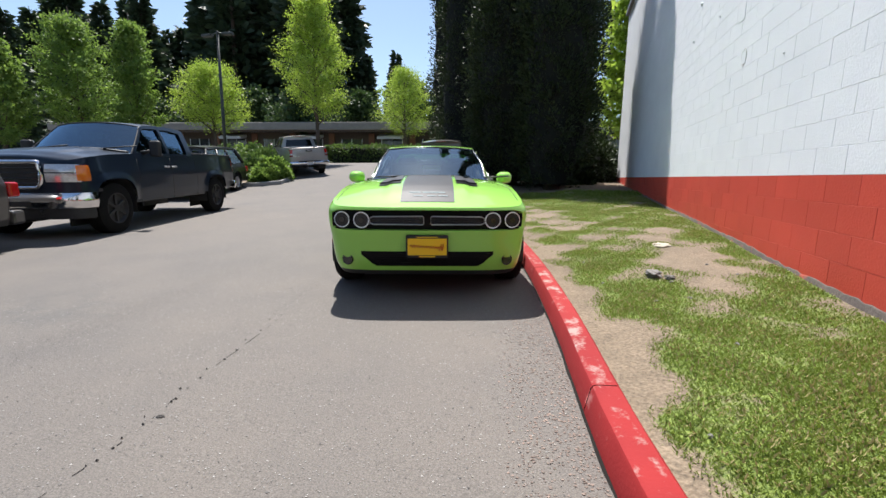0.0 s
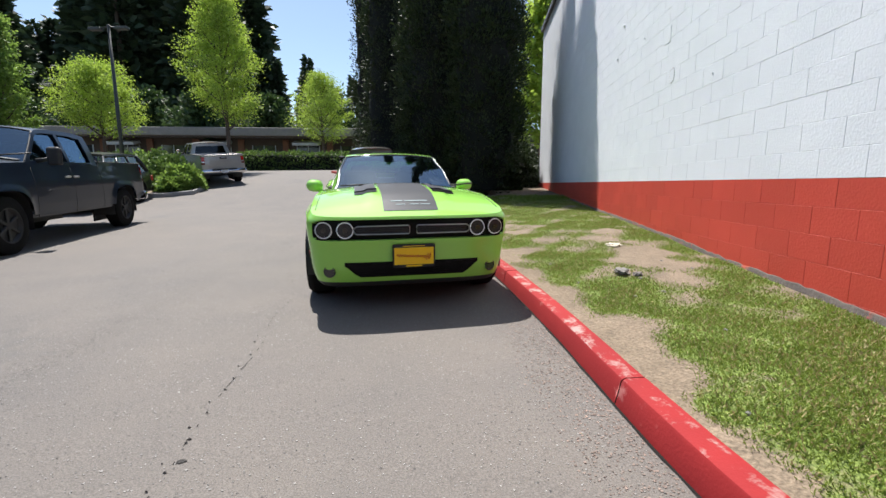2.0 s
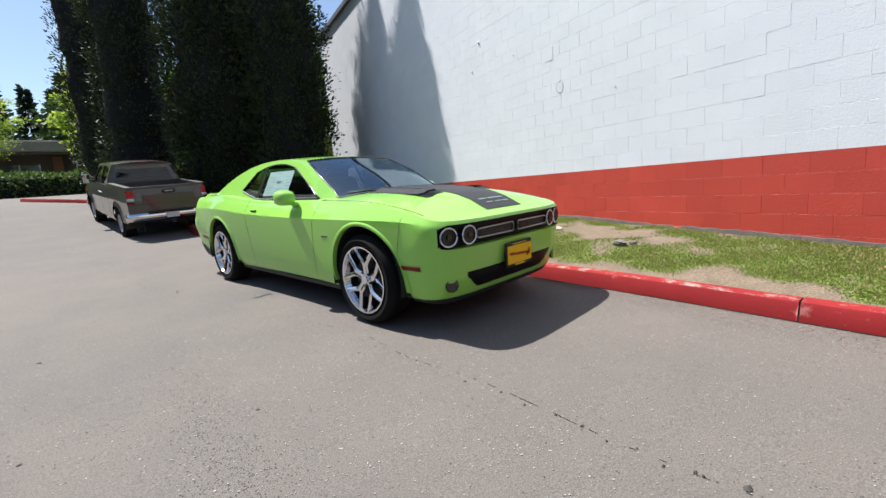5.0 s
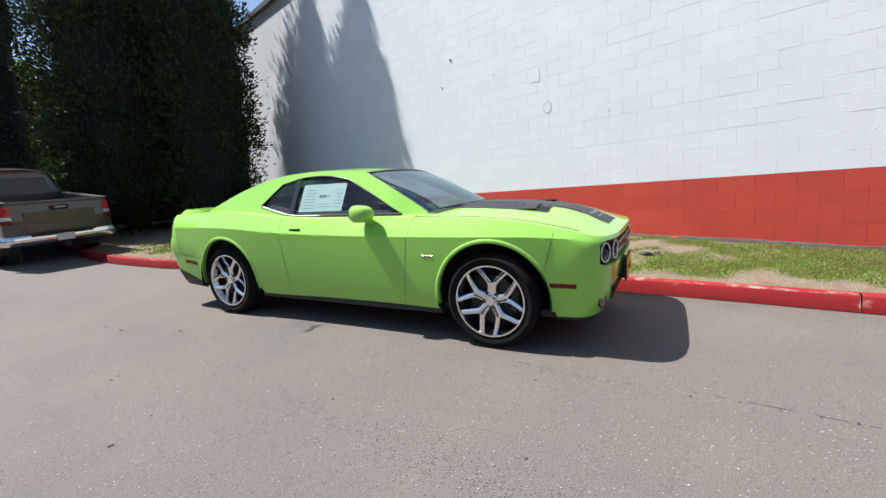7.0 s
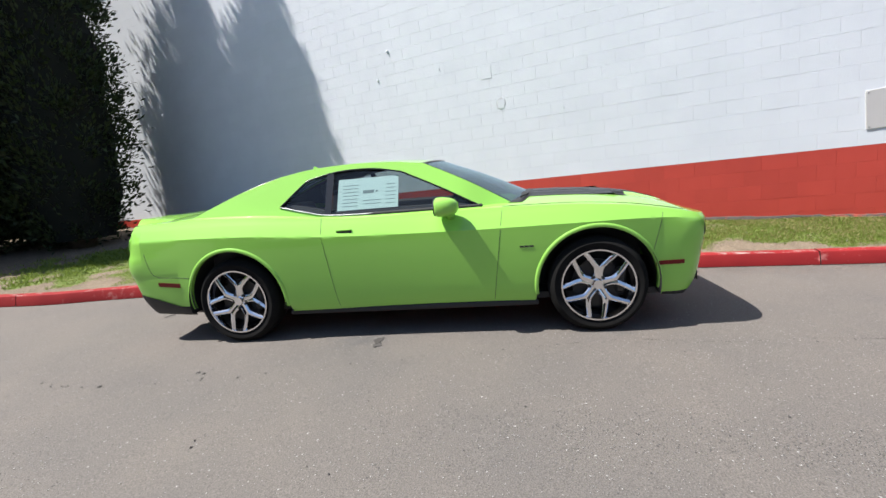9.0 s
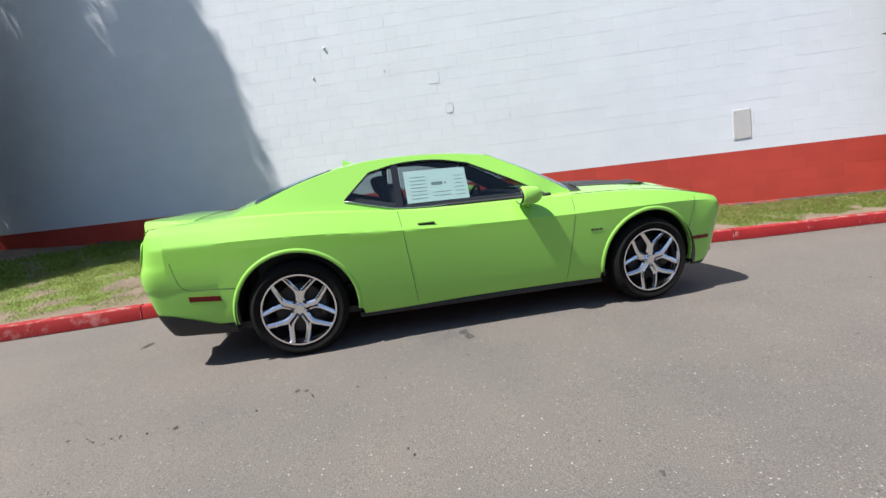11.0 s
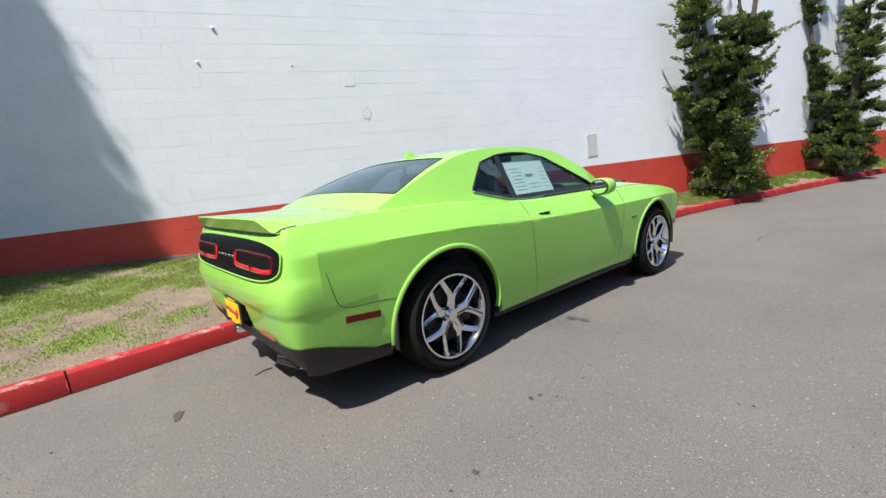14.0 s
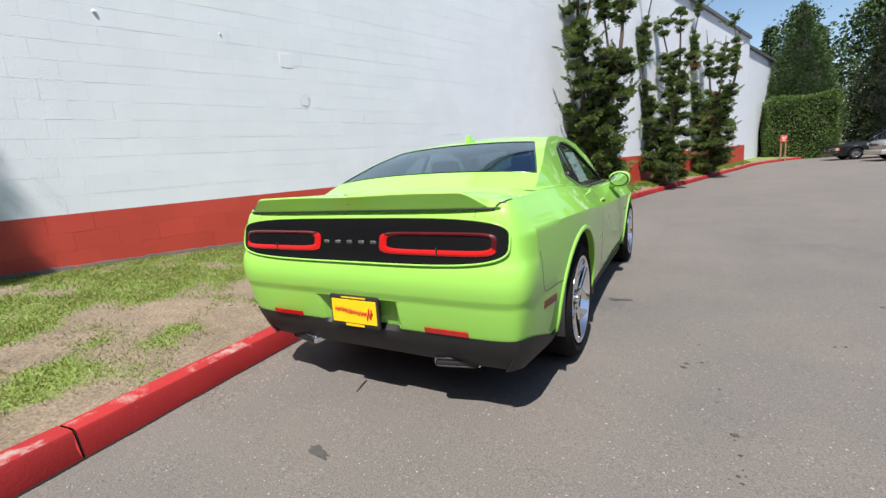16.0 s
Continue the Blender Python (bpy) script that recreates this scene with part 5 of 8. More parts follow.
rim = tail_patch("tail_panel", TAIL, 0.009, M_TAILBLACK, 1.0, "gloss black tail panel")
part("tail_surround", tube_mesh("tail_surround", rim, 0.005, 8, True), M_LIME, coupe)
for s in (1, -1):
    tl = new("tail_lamp")
    tl.parent = coupe
    band = []
    for a in np.linspace(0, 2 * math.pi, 65):
        ca, sa = (math.copysign(abs(v) ** 0.35, v) for v in (math.cos(a), math.sin(a)))
        row = []
        for k in (0.0, 0.35, 0.7, 1.0):
            hx, hz = 0.298 + (0.266 - 0.298) * k, 0.052 + (0.031 - 0.052) * k
            row.append((0.488 + 0.010 * k + hx * ca, 0.844 + 0.004 * k + hz * sa, 0.010 + 0.006 * math.sin(math.pi * k)))
        band.append(row)
    part("light_loop", grid_mesh("light_loop", [[on_tail(s * x, z, o) for x, z, o in r] for r in band], flip=s < 0), M_DARKREDLENS, tl, "glossy red lamp loop")
    bright = [r for r in band if r[0][1] < 0.838 or r[0][0] < 0.21]
    part("light_bar", grid_mesh("light_bar", [[on_tail(s * x, z, o + 0.003) for x, z, o in r] for r in bright], flip=s < 0), M_REDLENS, tl, "bright red lower stretch of the lamp")
    part("lamp_divider", boxed((s * 0.51, on_tail(0.51, 0.81)[1] - 0.018, 0.812), (0.007, 0.010, 0.034), 0.002), M_DARKMETAL, tl)
    rws = [[on_tail(s * x, z, 0.010) for x in np.linspace(0.40, 0.63, 8)] for z in (0.410, 0.436)]
    part("reflector", grid_mesh("reflector", rws, thick=0.004), M_REDLENS, coupe, "narrow red rear reflector")
    bm = bmesh.new()
    turned = Matrix.Translation((s * 0.50, -2.335, 0.234)) @ pose(0, 0, 0, 0, 0, s * 14)
    box(bm, (0, 0, 0), (0.245, 0.16, 0.058), 0.022, turned, 3)
    part("exhaust_tip", mesh_from(bm, "exhaust_tip"), M_CHROME, coupe)
    bm = bmesh.new()
    box(bm, (0, -0.078, 0), (0.218, 0.010, 0.038), 0.014, turned, 3)
    part("exhaust_mouth", bm, M_BLACKMATT, coupe)
for k in range(5):
    part("tail_badge", boxed((-0.15 + 0.075 * k, on_tail(0.0, 0.845)[1] - 0.010, 0.843), (0.034, 0.006, 0.016), 0.003), M_SATIN, coupe, "small bright maker's mark bar")
plate(Matrix.Translation((0, on_tail(0.40, 0.48)[1] - 0.016, 0.482)) @ pose(0, 0, 0, 0, 0, 180), 0.315, 0.178, M_YELLOW, 5)
part("plate_bracket", boxed((0, on_tail(0.40, 0.48)[1] + 0.016, 0.475), (0.24, 0.06, 0.10), 0.008), M_BLACKMATT, coupe)
part("trunk_lock", disc((0.0, -2.490, 1.036), 0.009, 0.012), M_BLACKMATT, coupe)


# ---- other parked vehicles ----
def plain_wheel(R, width, rim_mat):
    me_t = grid_mesh("tyre", [[(x, r * math.cos(a), r * math.sin(a)) for x, r in ((-width / 2, R * 0.62), (-width / 2, R * 0.9), (-width / 2 + 0.03, R), (width / 2 - 0.03, R), (width / 2, R * 0.9), (width / 2, R * 0.62))] for a in np.linspace(0, 2 * math.pi, 33)], angle=40)
    me_r = grid_mesh("rim", [[(x, r * math.cos(a), r * math.sin(a)) for x, r in ((width / 2 - 0.005, R * 0.64), (width / 2 - 0.005, R * 0.58), (width / 2 - 0.05, R * 0.52), (width / 2 - 0.06, 0.06), (width / 2 - 0.02, 0.055), (width / 2 - 0.02, 0.001))] for a in np.linspace(0, 2 * math.pi, 33)], angle=40)
    bm = bmesh.new()
    for k in range(6):
        box(bm, (width / 2 - 0.035, 0, R * 0.33), (0.03, 0.05, R * 0.5), 0.008, pose(0, 0, 0, k * 60, 0, 0))
    me_s = mesh_from(bm, "spokes")
    me_t.materials.append(M_RUBBER)
    me_r.materials.append(M_BLACKMATT if rim_mat is M_BLACKMATT else M_SATIN)
    me_s.materials.append(rim_mat)
    return (("tyre", me_t), ("rim", me_r), ("spoke_star", me_s))


def vehicle(name, label, m, spec, paint, rim_mat=None, glass_mat=None, group="parked vehicles"):
    """A parked vehicle: skin with real arches, bonnet, cabin with panes, lamps, bumpers and wheels; a pickup has an open bed.
    spec: L, W, H, belt, base, wb, R, nose (front overhang), cab (y,z of bonnet end, screen top, roof end, rear end), bed."""
    S = spec
    v = thing(name, label, "truck" if S.get("bed") else "car", m, group)
    hw, yf = S["W"] / 2, S["wb"] / 2 + S["nose"]
    yr = yf - S["L"]
    ar = S["R"] + 0.06
    ay = (-S["wb"] / 2, S["wb"] / 2)
    wid = lambda y: hw * (1 - 0.03 * step(abs(y), 1.6, 2.8))
    out = half_outline(wid, yr, yr + 0.25, yf - 0.4, yf, 6.0 if S.get("bed") else 4.0, 3.6, ay, ar)
    hood = S["hood"]
    cab = S["cab"]
    belt = S["belt"]
    top = lambda y: tab(y, [(yr, S.get("tail_z", belt)), (cab[3][0], S.get("tail_z", belt)), (cab[3][0] + 0.05, belt), (cab[0][0], belt), (cab[0][0] + 0.1, hood[0]), (yf - 0.25, hood[1]), (yf, hood[1] - 0.05)])

    def base(y):
        z = S["base"]
        for c in ay:
            if abs(y - c) < ar:
                z = max(z, S["R"] + math.sqrt(ar * ar - (y - c) ** 2))
        return z

    def inset(x, y, z):
        u = (z - S["base"]) / (belt - S["base"])
        return tab(u, [(0, 0.06), (0.12, 0.02), (0.5, 0.0), (0.72, 0.0), (0.8, 0.015), (1.0, 0.06)]) - 0.02 * sum(max(0, 1 - abs(math.hypot(y - c, z - S["R"]) - ar - 0.03) / 0.05) for c in ay)

    cols = shell_columns(out, inset, base, top, np.linspace(S["base"], max(belt, hood[0], S.get("tail_z", 0)), 22))
    for k, me in shell_parts(cols, lambda x, y, z: "front_fascia" if y > yf - 0.25 else ("tailgate" if y < yr + 0.1 and S.get("bed") else "body")).items():
        part(k, me, paint, v)
    e = [(c[-1][0], c[-1][1], c[-1][2]) for c in cols]
    kk = np.linspace(-1, 1, 15)
    rows = [[(p[0] * k, p[1], p[2] + (0.09 if S.get("bed") else 0.05) * (1 - abs(k) ** 3)) for k in kk] for p in e if p[1] >= cab[0][0] - 0.12]
    part("bonnet", grid_mesh("bonnet", rows, flip=True), paint, v)
    if S.get("bed"):
        y0, y1 = yr + 0.06, cab[3][0] - 0.05
        zt, zf = S["tail_z"], S["base"] + 0.35
        for s in (1, -1):
            part("bed_side", boxed((s * (hw - 0.12), (y0 + y1) / 2, (zt + zf) / 2), (0.12, y1 - y0, zt - zf), 0.02), paint, v)
        part("bed_floor", boxed((0, (y0 + y1) / 2, zf), (2 * hw - 0.2, y1 - y0, 0.05)), M_BLACKMATT, v)
        part("tailgate_rail", boxed((0, yr + 0.05, zt - 0.04), (2 * hw - 0.16, 0.07, 0.1), 0.02), paint, v)
        part("tailgate_handle", boxed((0, yr - 0.01, zt - 0.18), (0.28, 0.03, 0.09), 0.01), M_BLACKMATT, v)
    else:
        rows = [[(p[0] * k, p[1], p[2] + 0.03 * (1 - k * k)) for k in kk] for p in e if p[1] <= cab[3][0] + 0.1]
        if len(rows) > 1:
            part("boot_lid", grid_mesh("boot_lid", rows, flip=True), paint, v)
    # cabin: base and roof outlines joined by pillars and panes
    (ya, za), (yb, zb), (yc, zc), (yd, zd) = cab
    xb, xt = hw - 0.08, hw - 0.30 if not S.get("bed") else hw - 0.22
    rows = [[(xt * k, y, z + 0.05 * (1 - k * k)) for k in kk] for y, z in spline([(yb, zb), ((yb + yc) / 2, zb + 0.03), (yc, zc)], 6)]
    part("roof", grid_mesh("roof", rows, thick=0.06), paint, v)
    gm = glass_mat or M_GLASSDARK
    for nm, (y0, z0), (y1, z1), bulge in (("windscreen", cab[0], cab[1], 0.20), ("rear_pane", cab[3], cab[2], -0.04)):
        rows = [[((xb - 0.02) * (1 - u) * k + (xt - 0.01) * u * k, y0 + (y1 - y0) * u + bulge * (1 - k * k), z0 + (z1 - z0) * u + 0.045 * (1 - k * k)) for k in kk] for u in np.linspace(0, 1, 6)]
        part(nm, outward(grid_mesh(nm, rows), (0, (ya + yd) / 2, belt)), gm, v)
    for s in (1, -1):
        for (y0, z0), (y1, z1), r in ((cab[0], cab[1], 0.038), (cab[3], cab[2], 0.07)):
            part("pillar", tube_mesh("pillar", [(s * xb, y0, z0), (s * (xb + xt) / 2 + s * 0.01, (y0 + y1) / 2, (z0 + z1) / 2 + 0.01), (s * xt, y1, z1)], r, 8), paint, v)
        part("roof_rail", tube_mesh("roof_rail", [(s * xt, y, z) for y, z in spline([(yb, zb), ((yb + yc) / 2, zb + 0.03), (yc, zc)], 6)], 0.04, 8), paint, v)
        cuts = np.linspace(0, 1, S.get("panes", 2) + 1)
        for a, b in zip(cuts, cuts[1:]):
            lo = lambda u: (ya - 0.10 + (yd + 0.12 - ya + 0.10) * u, belt + 0.0)
            hi = lambda u: (yb - 0.03 + (yc + 0.06 - yb) * u, zb - 0.03)
            a2, b2 = a + 0.02, b - 0.02
            rows = [[(s * (xb + (xt - xb) * w + 0.005), lo(u)[0] + (hi(u)[0] - lo(u)[0]) * w, lo(u)[1] + (hi(u)[1] - lo(u)[1]) * w) for w in np.linspace(0, 1, 4)] for u in (a2, b2)]
            part("side_pane", outward(grid_mesh("side_pane", rows), (0, (ya + yd) / 2, belt)), gm, v)
            u = b
            if b < 0.99:
                part("door_post", tube_mesh("door_post", [(s * xb, lo(u)[0], belt), (s * xt, hi(u)[0], zb)], 0.035, 6), paint, v)
            yl = lo(u)[0]
            part("door_gap", tube_mesh("door_gap", [(s * (wid(yl) - inset(0, yl, z) - 0.002), yl, z) for z in np.linspace(S["base"] + 0.08, belt - 0.02, 8)], 0.006, 5), M_BLACKMATT, v)
            part("door_handle", boxed((s * (hw - 0.005), yl + 0.16, belt - 0.13), (0.03, 0.16, 0.035), 0.008), M_SATIN if S.get("chrome") else paint, v)
        bm = bmesh.new()
        box(bm, (s * (hw + 0.12), ya - 0.25, belt + 0.10), (0.18 if S.get("bed") else 0.14, 0.11, 0.24 if S.get("bed") else 0.14), 0.04, None, 2)
        part("door_mirror", bm, M_BLACKMATT if S.get("bed") else paint, v)
        for c in ay:
            rows = [[(s * x, c + ar * math.cos(a), S["R"] + ar * math.sin(a)) for x in (hw - 0.03, hw - 0.42)] for a in np.linspace(-0.3, math.pi + 0.3, 20)]
            part("wheel_housing", grid_mesh("wheel_housing", rows, flip=s > 0), M_BLACKMATT, v)
            if S.get("bed"):
                rows = [[(s * (hw - 0.015 + o), c + (ar + q) * math.cos(a), S["R"] + (ar + q) * math.sin(a)) for o, q in ((-0.03, -0.010), (0.018, -0.006), (0.022, 0.025), (0.012, 0.055), (-0.02, 0.08))] for a in np.linspace(-0.12, math.pi + 0.12, 26)]
                part("arch_flare", grid_mesh("arch_flare", rows, flip=s < 0, angle=50), paint, v)
        # lamps
        part("headlight", boxed((s * (hw - 0.24), yf - 0.155, hood[1] - 0.16), (0.40, 0.24, 0.24 if S.get("bed") else 0.16), 0.03, 2), M_LENSW, v, "clear headlamp with bright reflector")
        part("turn_lamp", boxed((s * (hw - 0.075), yf - 0.25, hood[1] - 0.16), (0.09, 0.30, 0.22 if S.get("bed") else 0.14), 0.02), M_AMBER, v, "amber turn lamp")
        part("tail_lamp", boxed((s * (hw - 0.07), yr + 0.05, S.get("tail_z", belt) - 0.25), (0.16, 0.14, 0.34 if S.get("bed") else 0.2), 0.025, 2), M_REDLENS, v, "red tail lamp")
    cm = M_CHROME if S.get("chrome") else paint
    part("front_bumper", boxed((0, yf - 0.05, S["base"] + 0.10), (2 * hw - 0.06, 0.26, 0.24), 0.05, 2), cm, v)
    part("rear_bumper", boxed((0, yr - 0.02, S["base"] + 0.10), (2 * hw - 0.10, 0.20, 0.20), 0.04, 2), cm, v)
    gr = new("grille")
    gr.parent = v
    gw, gzz, gh_ = (0.95, hood[1] - 0.17, 0.26) if S.get("bed") else (0.8, hood[1] - 0.2, 0.12)
    part("grille_back", boxed((0, yf - 0.025, gzz), (gw, 0.08, gh_), 0.02), M_BLACKMATT, gr)
    part("grille_surround", tube_mesh("grille_surround", [(x, yf + 0.02, gzz + z) for x, z in ((-gw / 2, gh_ / 2), (gw / 2, gh_ / 2), (gw / 2, -gh_ / 2), (-gw / 2, -gh_ / 2))], 0.028 if S.get("bed") else 0.012, 8, True), M_CHROME, gr)
    part("underbody", boxed((0, (yf + yr) / 2, S["base"] + 0.05), (2 * hw - 0.5, S["L"] - 0.5, 0.12)), M_BLACKMATT, v)
    part("cabin_dark", boxed((0, (ya + yd) / 2, belt - 0.12), (2 * hw - 0.3, abs(ya - yd) - 0.1, 0.06)), M_INTERIOR, v)
    for s in (1, -1):
        part("seat", boxed((s * 0.4, (ya + yd) / 2 + 0.1, belt + 0.10), (0.48, 0.14, 0.5), 0.06, 2), M_SEAT, v)
    part("plate", boxed((0, yr - 0.125, S["base"] + 0.13), (0.31, 0.01, 0.15), 0.004), M_PRINT, v)
    wp = plain_wheel(S["R"], 0.25, rim_mat or M_SATIN)
    for c in ay:
        for s in (1, -1):
            w = new("wheel")
            w.parent = v
            w.matrix_basis = pose(s * (hw - 0.145), c, S["R"], 0, 0, 0 if s > 0 else 180)
            for nm, me in wp:
                part(nm, me, None, w)
    return v


def skin_patch(name, out, inset, use, z0, z1, push, mtl, parent, side=0, n=6, label="", thick=0.012):
    """A raised patch over the plan points that use picks, between two heights; side 0 spans both halves."""
    nrm = normals(out)
    idx = [i for i in range(len(out)) if use(*out[i])]
    half = [(i, 1) for i in idx]
    seq = half if side > 0 else ([(i, -1) for i in idx] if side < 0 else ([(i, 1) for i in idx] + [(i, -1) for i in idx[::-1]] if idx[-1] == len(out) - 1 else [(i, -1) for i in idx[::-1]] + half))
    cols_ = []
    for i, sg in seq:
        x, y = out[i]
        a, b = (z0(x, y) if callable(z0) else z0), (z1(x, y) if callable(z1) else z1)
        col = []
        for q in np.linspace(0, 1, n):
            z = a + (b - a) * q
            k = inset(x, y, z) - push * (0.55 + 0.45 * math.sin(math.pi * min(1, max(0, q))))
            col.append((sg * max(x - nrm[i][0] * k, 0), y - nrm[i][1] * k, z))
        cols_.append(col)
    bm = bmesh.new()
    me = grid_mesh(name, cols_, angle=40)
    bm.from_mesh(me)
    bmesh.ops.recalc_face_normals(bm, faces=bm.faces)
    bmesh.ops.solidify(bm, geom=bm.faces[:], thickness=thick)
    bmesh.ops.recalc_face_normals(bm, faces=bm.faces)
    bm.to_mesh(me)
    bm.free()
    return part(name, sharp(me, 40), mtl, parent, label)


def pickup(label, m, paint, rim_mat, glass_mat, R=0.42, base=0.46, rear=(0.86, 0.72), lamp_mat=None):
    """An extended-cab pickup: flared skin, bonnet with a raised middle, cab with real window openings, open bed and tailgate."""
    v = thing("pickup_truck", label, "truck", m, "parked vehicles")
    hw, yf, yr, wb = 1.0, 2.70, -3.02, 3.70
    ar, ay = R + 0.085, (-wb / 2, wb / 2)
    wid = lambda y: hw * (1 - 0.035 * step(abs(y), 2.1, 2.9))
    out = half_outline(wid, yr, yr + 0.14, yf - 0.42, yf, 7.0, 3.4, ay, ar)
    top = lambda y: tab(y, [(yr, 1.42), (-0.93, 1.42), (-0.90, 1.345), (1.05, 1.345), (1.25, 1.365), (1.9, 1.335), (2.4, 1.28), (yf, 1.22)])

    def low(y):
        z = base + 0.10 * step(y, 2.35, 2.6) + 0.12 * step(-y, 2.6, 2.8)
        for c in ay:
            if abs(y - c) < ar:
                z = max(z, R + (ar ** 3 - abs(y - c) ** 3) ** (1 / 3) * 0.98)
        return z

    def inset(x, y, z):
        f = step(y, yf - 0.35, yf - 0.1)
        flare = sum(0.030 * max(0.0, 1 - max(0.0, (abs(y - c) ** 3 + max(0.0, z - R) ** 3) ** (1 / 3) - ar) / 0.10) for c in ay)
        side = tab(z, [(0.4, 0.05), (0.52, 0.015), (0.7, 0.0), (0.98, 0.0), (1.06, 0.006), (1.15, 0.022), (1.34, 0.05), (1.42, 0.06)]) - flare * (1 - f)
        return side * (1 - f) + f * tab(z, [(0.5, 0.05), (0.7, 0.0), (1.08, 0.0), (1.20, 0.04), (1.28, 0.09)])

    cols = shell_columns(out, inset, low, top, np.linspace(0.44, 1.43, 36))
    cut = lambda x, y, z: ("front_fascia" if y > yf - 0.22 else "tailgate" if y < yr + 0.06 and abs(x) < 0.80 else "bed_side_panel" if y < -0.92 else "front_fender" if y > 1.17 else "front_door" if y > 0.10 else "rear_door")
    for k, me in shell_parts(cols, lambda x, y, z: cut(x, y, z) + ("+" if x > 0 else "-")).items():
        part(k[:-1], me, paint, v)
    e = [(c[-1][0], c[-1][1], c[-1][2]) for c in cols]
    kk = [math.copysign(abs(k) ** 0.8, k) for k in np.linspace(-1, 1, 31)]
    bulge = lambda k, y: 0.085 * (1 - abs(k) ** 2.4) + 0.028 * step(0.62 - abs(k), 0, 0.10) * step(yf - 0.1 - y, 0, 0.5)
    rows = [[(p[0] * k, p[1], p[2] + bulge(k, p[1]) * min(1, (yf + 0.005 - p[1]) / 0.10) ** 0.5) for k in kk] for p in e if p[1] >= 1.14]
    part("bonnet", grid_mesh("bonnet", rows, flip=True, angle=30), paint, v)
    rows = [[(x, 1.19 + 0.19 * (1 - (x / 0.9) ** 2) + o, 1.375 + 0.075 * (1 - abs(x / 0.9) ** 2.4) + h) for x in np.linspace(-0.86, 0.86, 21)] for o, h in ((-0.03, 0.03), (0.09, 0.022))]
    part("cowl_panel", grid_mesh("cowl_panel", rows), M_BLACKMATT, v)
    for s in (1, -1):
        part("wiper", tube_mesh("wiper", [(s * 0.55 - 0.5 * k, 1.30 + 0.12 * (1 - (s * 0.55 - 0.5 * k) ** 2) - 0.03 * k, 1.455 + 0.05 * k) for k in (0, 0.5, 1)], 0.012, 5), M_BLACKMATT, v)

    # cab: sides with openings, roof, screens
    ZT = smooth_tab([(-0.80, 1.90), (-0.70, 1.925), (-0.3, 1.945), (0.2, 1.935), (0.62, 1.895), (0.80, 1.74), (1.0, 1.555), (1.22, 1.36)])
    cab_x = lambda y, z, push=0.0: 0.935 - 0.185 * max(0.0, (z - 1.34) / 0.56) ** 1.25 - 0.02 * step(y, 0.6, 1.2) + push
    W0 = lambda y: 1.39
    W1 = lambda y: min(ZT(y) - 0.062, 1.872) if y > 0 else 1.872 - 0.03 * step(-y, 0.3, 0.6)
    for s in (1, -1):
        for y0, y1, win in ((-0.86, -0.66, 0), (-0.66, 0.03, 1), (0.03, 0.12, 0), (0.12, 1.08, 1), (1.08, 1.22, 0)):
            ys = np.linspace(y0, y1, 14)
            zt = lambda y: ZT(max(y, -0.80))
            bands = ([(lambda y: 1.338, W0), (W1, zt)] if win else [(lambda y: 1.338, zt)])
            for lo, hi in bands:
                rows = [[(s * cab_x(y, z), y, z) for z in np.linspace(lo(y), max(hi(y), lo(y) + 0.001), 8)] for y in ys]
                part("cab_pillar" if not win else "window_frame", grid_mesh("window_frame", rows, flip=s < 0, thick=0.02 * -s), paint, v)
            if win:
                rows = [[(s * cab_x(y, z, -0.018), y, z) for z in np.linspace(W0(y) - 0.01, max(W1(y), W0(y)) + 0.01, 5)] for y in ys]
                part("side_pane", outward(grid_mesh("side_pane", rows), (0, 0.2, 1.3)), glass_mat, v)
        part("belt_trim", tube_mesh("belt_trim", [(s * cab_x(y, 1.385, 0.006), y, 1.38) for y in np.linspace(-0.66, 1.06, 12)], 0.010, 6), M_SATIN, v, "bright belt moulding")
    ks_ = np.linspace(-1, 1, 25)
    rows = []
    for y in np.linspace(-0.76, 0.64, 18):
        w, z = cab_x(y, ZT(y)), ZT(y)
        rows.append([(w * k, y + 0.10 * (1 - k * k) * step(y, 0.2, 0.64) - 0.02 * (1 - k * k) * step(-y, 0.5, 0.76), z + 0.065 * (1 - abs(k) ** 2.6)) for k in ks_])
    part("roof", grid_mesh("roof", rows, angle=50), paint, v)
    part("headliner", grid_mesh("headliner", [[(a * 0.96, b, c - 0.03) for a, b, c in r] for r in rows]), M_INTERIOR, v)
    ws_ = []
    for u in np.linspace(0, 1, 14):
        y, z = 1.22 + (0.64 - 1.22) * u, 1.36 + (1.888 - 1.36) * u
        w = cab_x(y, z) - 0.004
        ws_.append([(w * k, y + (0.19 - 0.09 * u) * (1 - k * k), z + (0.075 - 0.010 * u) * (1 - abs(k) ** 2.6)) for k in ks_])
    part("windscreen", outward(grid_mesh("windscreen", ws_), (0, 0.2, 1.3)), glass_mat, v)
    part("windscreen_seal", tube_mesh("windscreen_seal", [r[0] for r in ws_] + list(ws_[-1])[1:-1] + [r[-1] for r in ws_][::-1] + list(ws_[0])[1:-1][::-1], 0.014, 6, True), M_BLACKMATT, v)
    rear_ = lambda x, z: (x, -0.86 + 0.10 * step(z, 1.35, 1.9) - 0.03 * (1 - (x / 0.9) ** 2), z)
    wr = lambda z: cab_x(-0.8, z)
